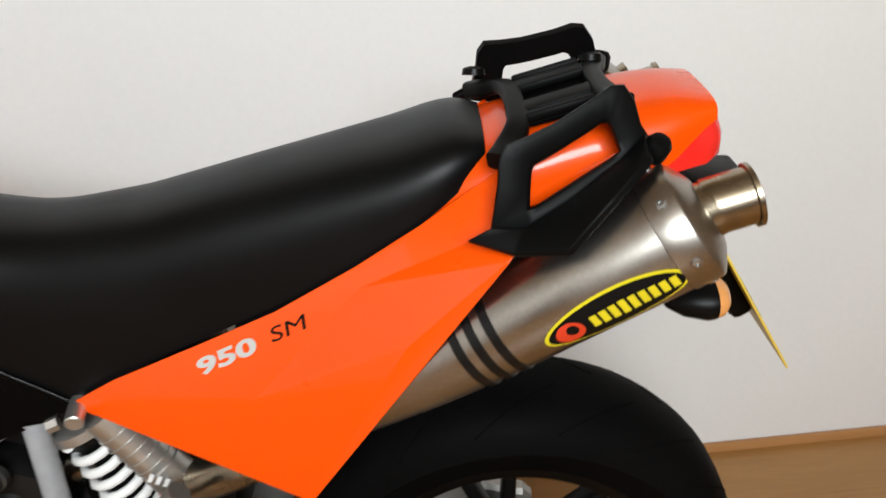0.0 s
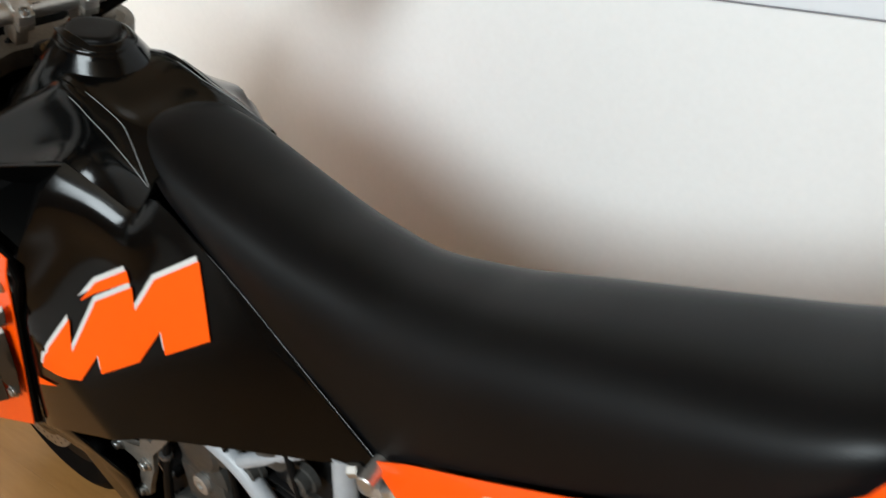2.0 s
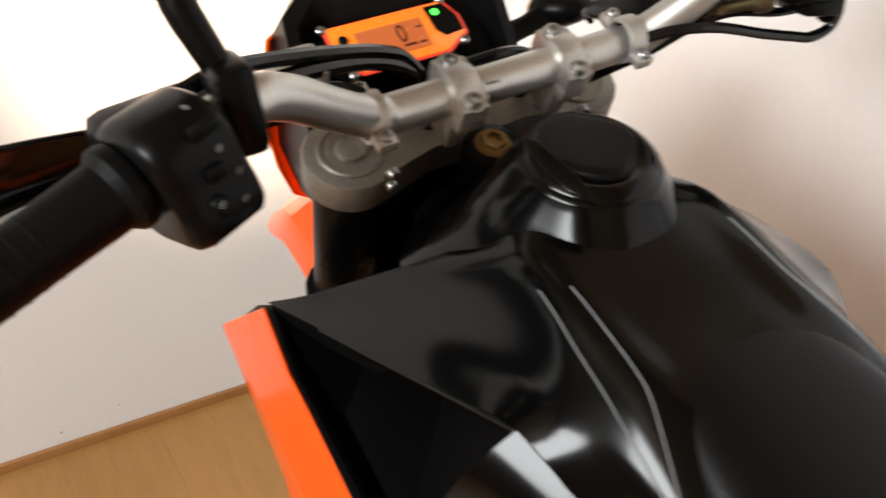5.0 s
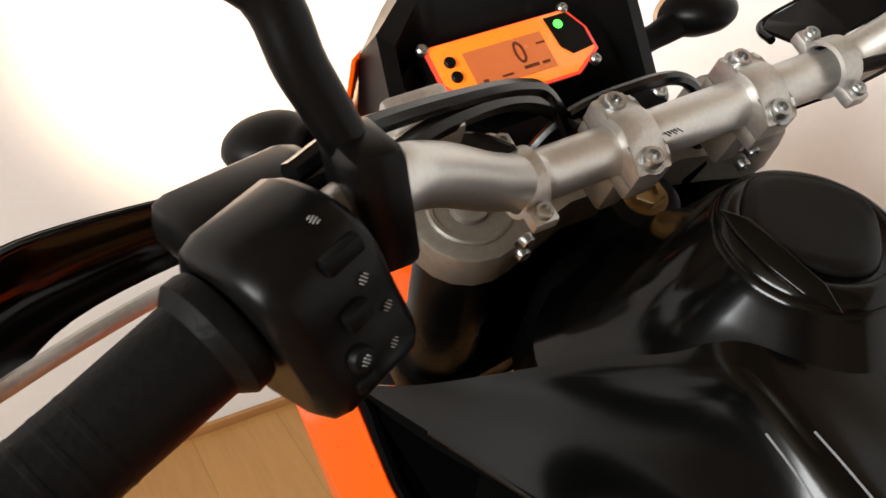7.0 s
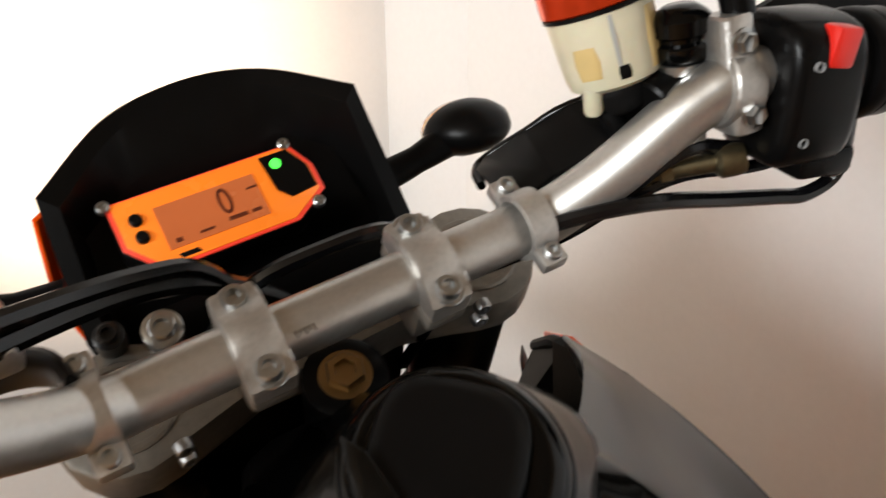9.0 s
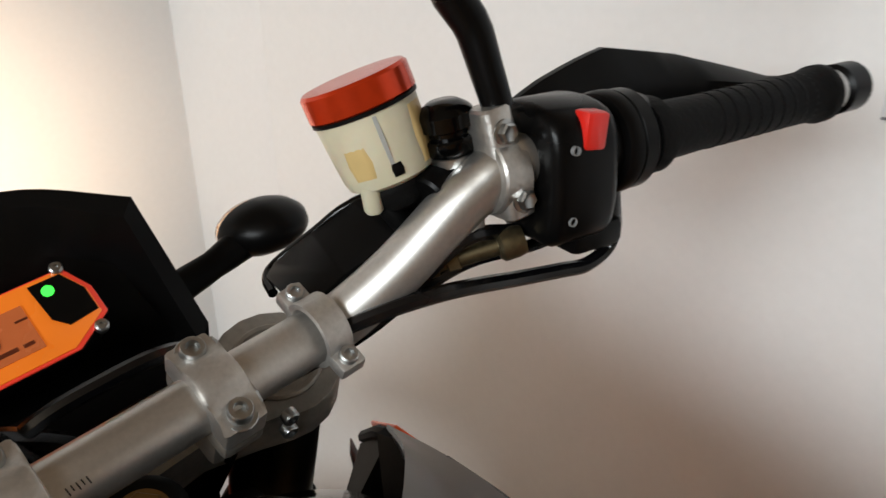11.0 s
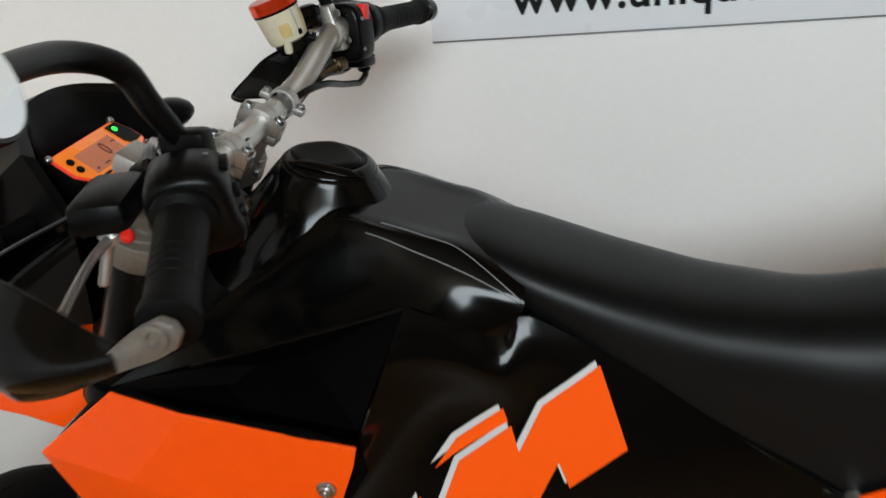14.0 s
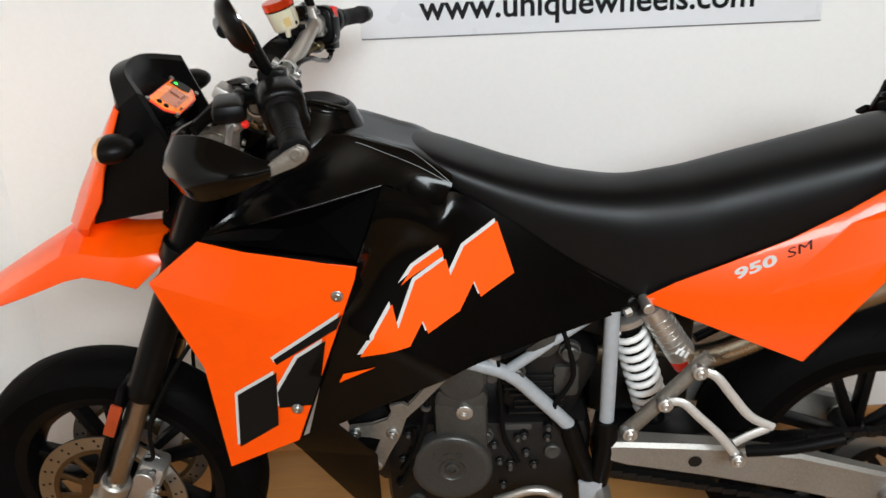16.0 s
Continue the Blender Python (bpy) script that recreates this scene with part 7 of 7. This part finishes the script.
q0, q1 = on_tail(0.066, 0.783), on_tail(0.190, 0.8372)
tx = (q1 - q0).normalized()
ty = tn.cross(tx).normalized()
tm = Matrix((tx, ty, tn)).transposed().to_4x4()
skin = bmesh.new()
skin.from_mesh(tp_left.data)
hull = BVHTree.FromBMesh(skin)
skin.free()
for text, size, mat, along_, nm, lean, wide in (("950", 0.0235, SILVER_DECAL, -0.001, "silver_number", 0.12, 2.0), ("SM", 0.0215, BLACK_DECAL, 0.0865, "black_letters", 0.22, 1.62)):
    m = Matrix.Translation(q0 + tx * along_ + ty * (0.002 if along_ > 0 else 0.0)) @ tm
    ob = lettering(text, size, mat, tp_left, m, 0.0004, nm, lean, wide, 0.0008 if along_ < 0 else 0.0)
    for v in ob.data.vertices:
        w = m @ v.co
        hit = hull.ray_cast(w + tn * 0.04, -tn)[0]
        if hit:
            v.co = m.inverted() @ (hit + tn * (0.0008 + v.co.z))

# headlamp beam on the west wall
beam = bpy.data.lights.new("headlamp_beam", "SPOT")
beam.energy, beam.spot_size, beam.spot_blend, beam.color, beam.shadow_soft_size = 54, radians(78), 0.9, (1.0, 0.80, 0.58), 0.045
bo = new("headlamp_beam", beam)
bo.matrix_world = look((-1.15, 1.23, 0.94), (WEST, 1.40, 0.93))

# ---- floor boards ----
bw, bl = 0.193, 1.38
shared = {}


def board(w, l):
    key = (round(w, 3), round(l, 3))
    if key not in shared:
        bm = bmesh.new()
        box(bm, (0, 0, -0.0045), (l - 0.0003, w - 0.0003, 0.009), 0.0003)
        me = bpy.data.meshes.new("floor_board")
        bm.to_mesh(me)
        bm.free()
        me.materials.append(WOOD)
        shared[key] = me
    return shared[key]


rnd = random.Random(11)
yy = BACK
while yy > SOUTH:
    w = min(bw, yy - SOUTH)
    x = WEST - rnd.random() * bl * 0.9
    while x < EAST:
        a, b = max(x, WEST), min(x + bl, EAST)
        if b - a > 0.05:
            ob = new("floor_board", board(w, b - a))
            ob.parent = floor
            ob.location = ((a + b) / 2, yy - w / 2, 0.0)
        x += bl
    yy -= w
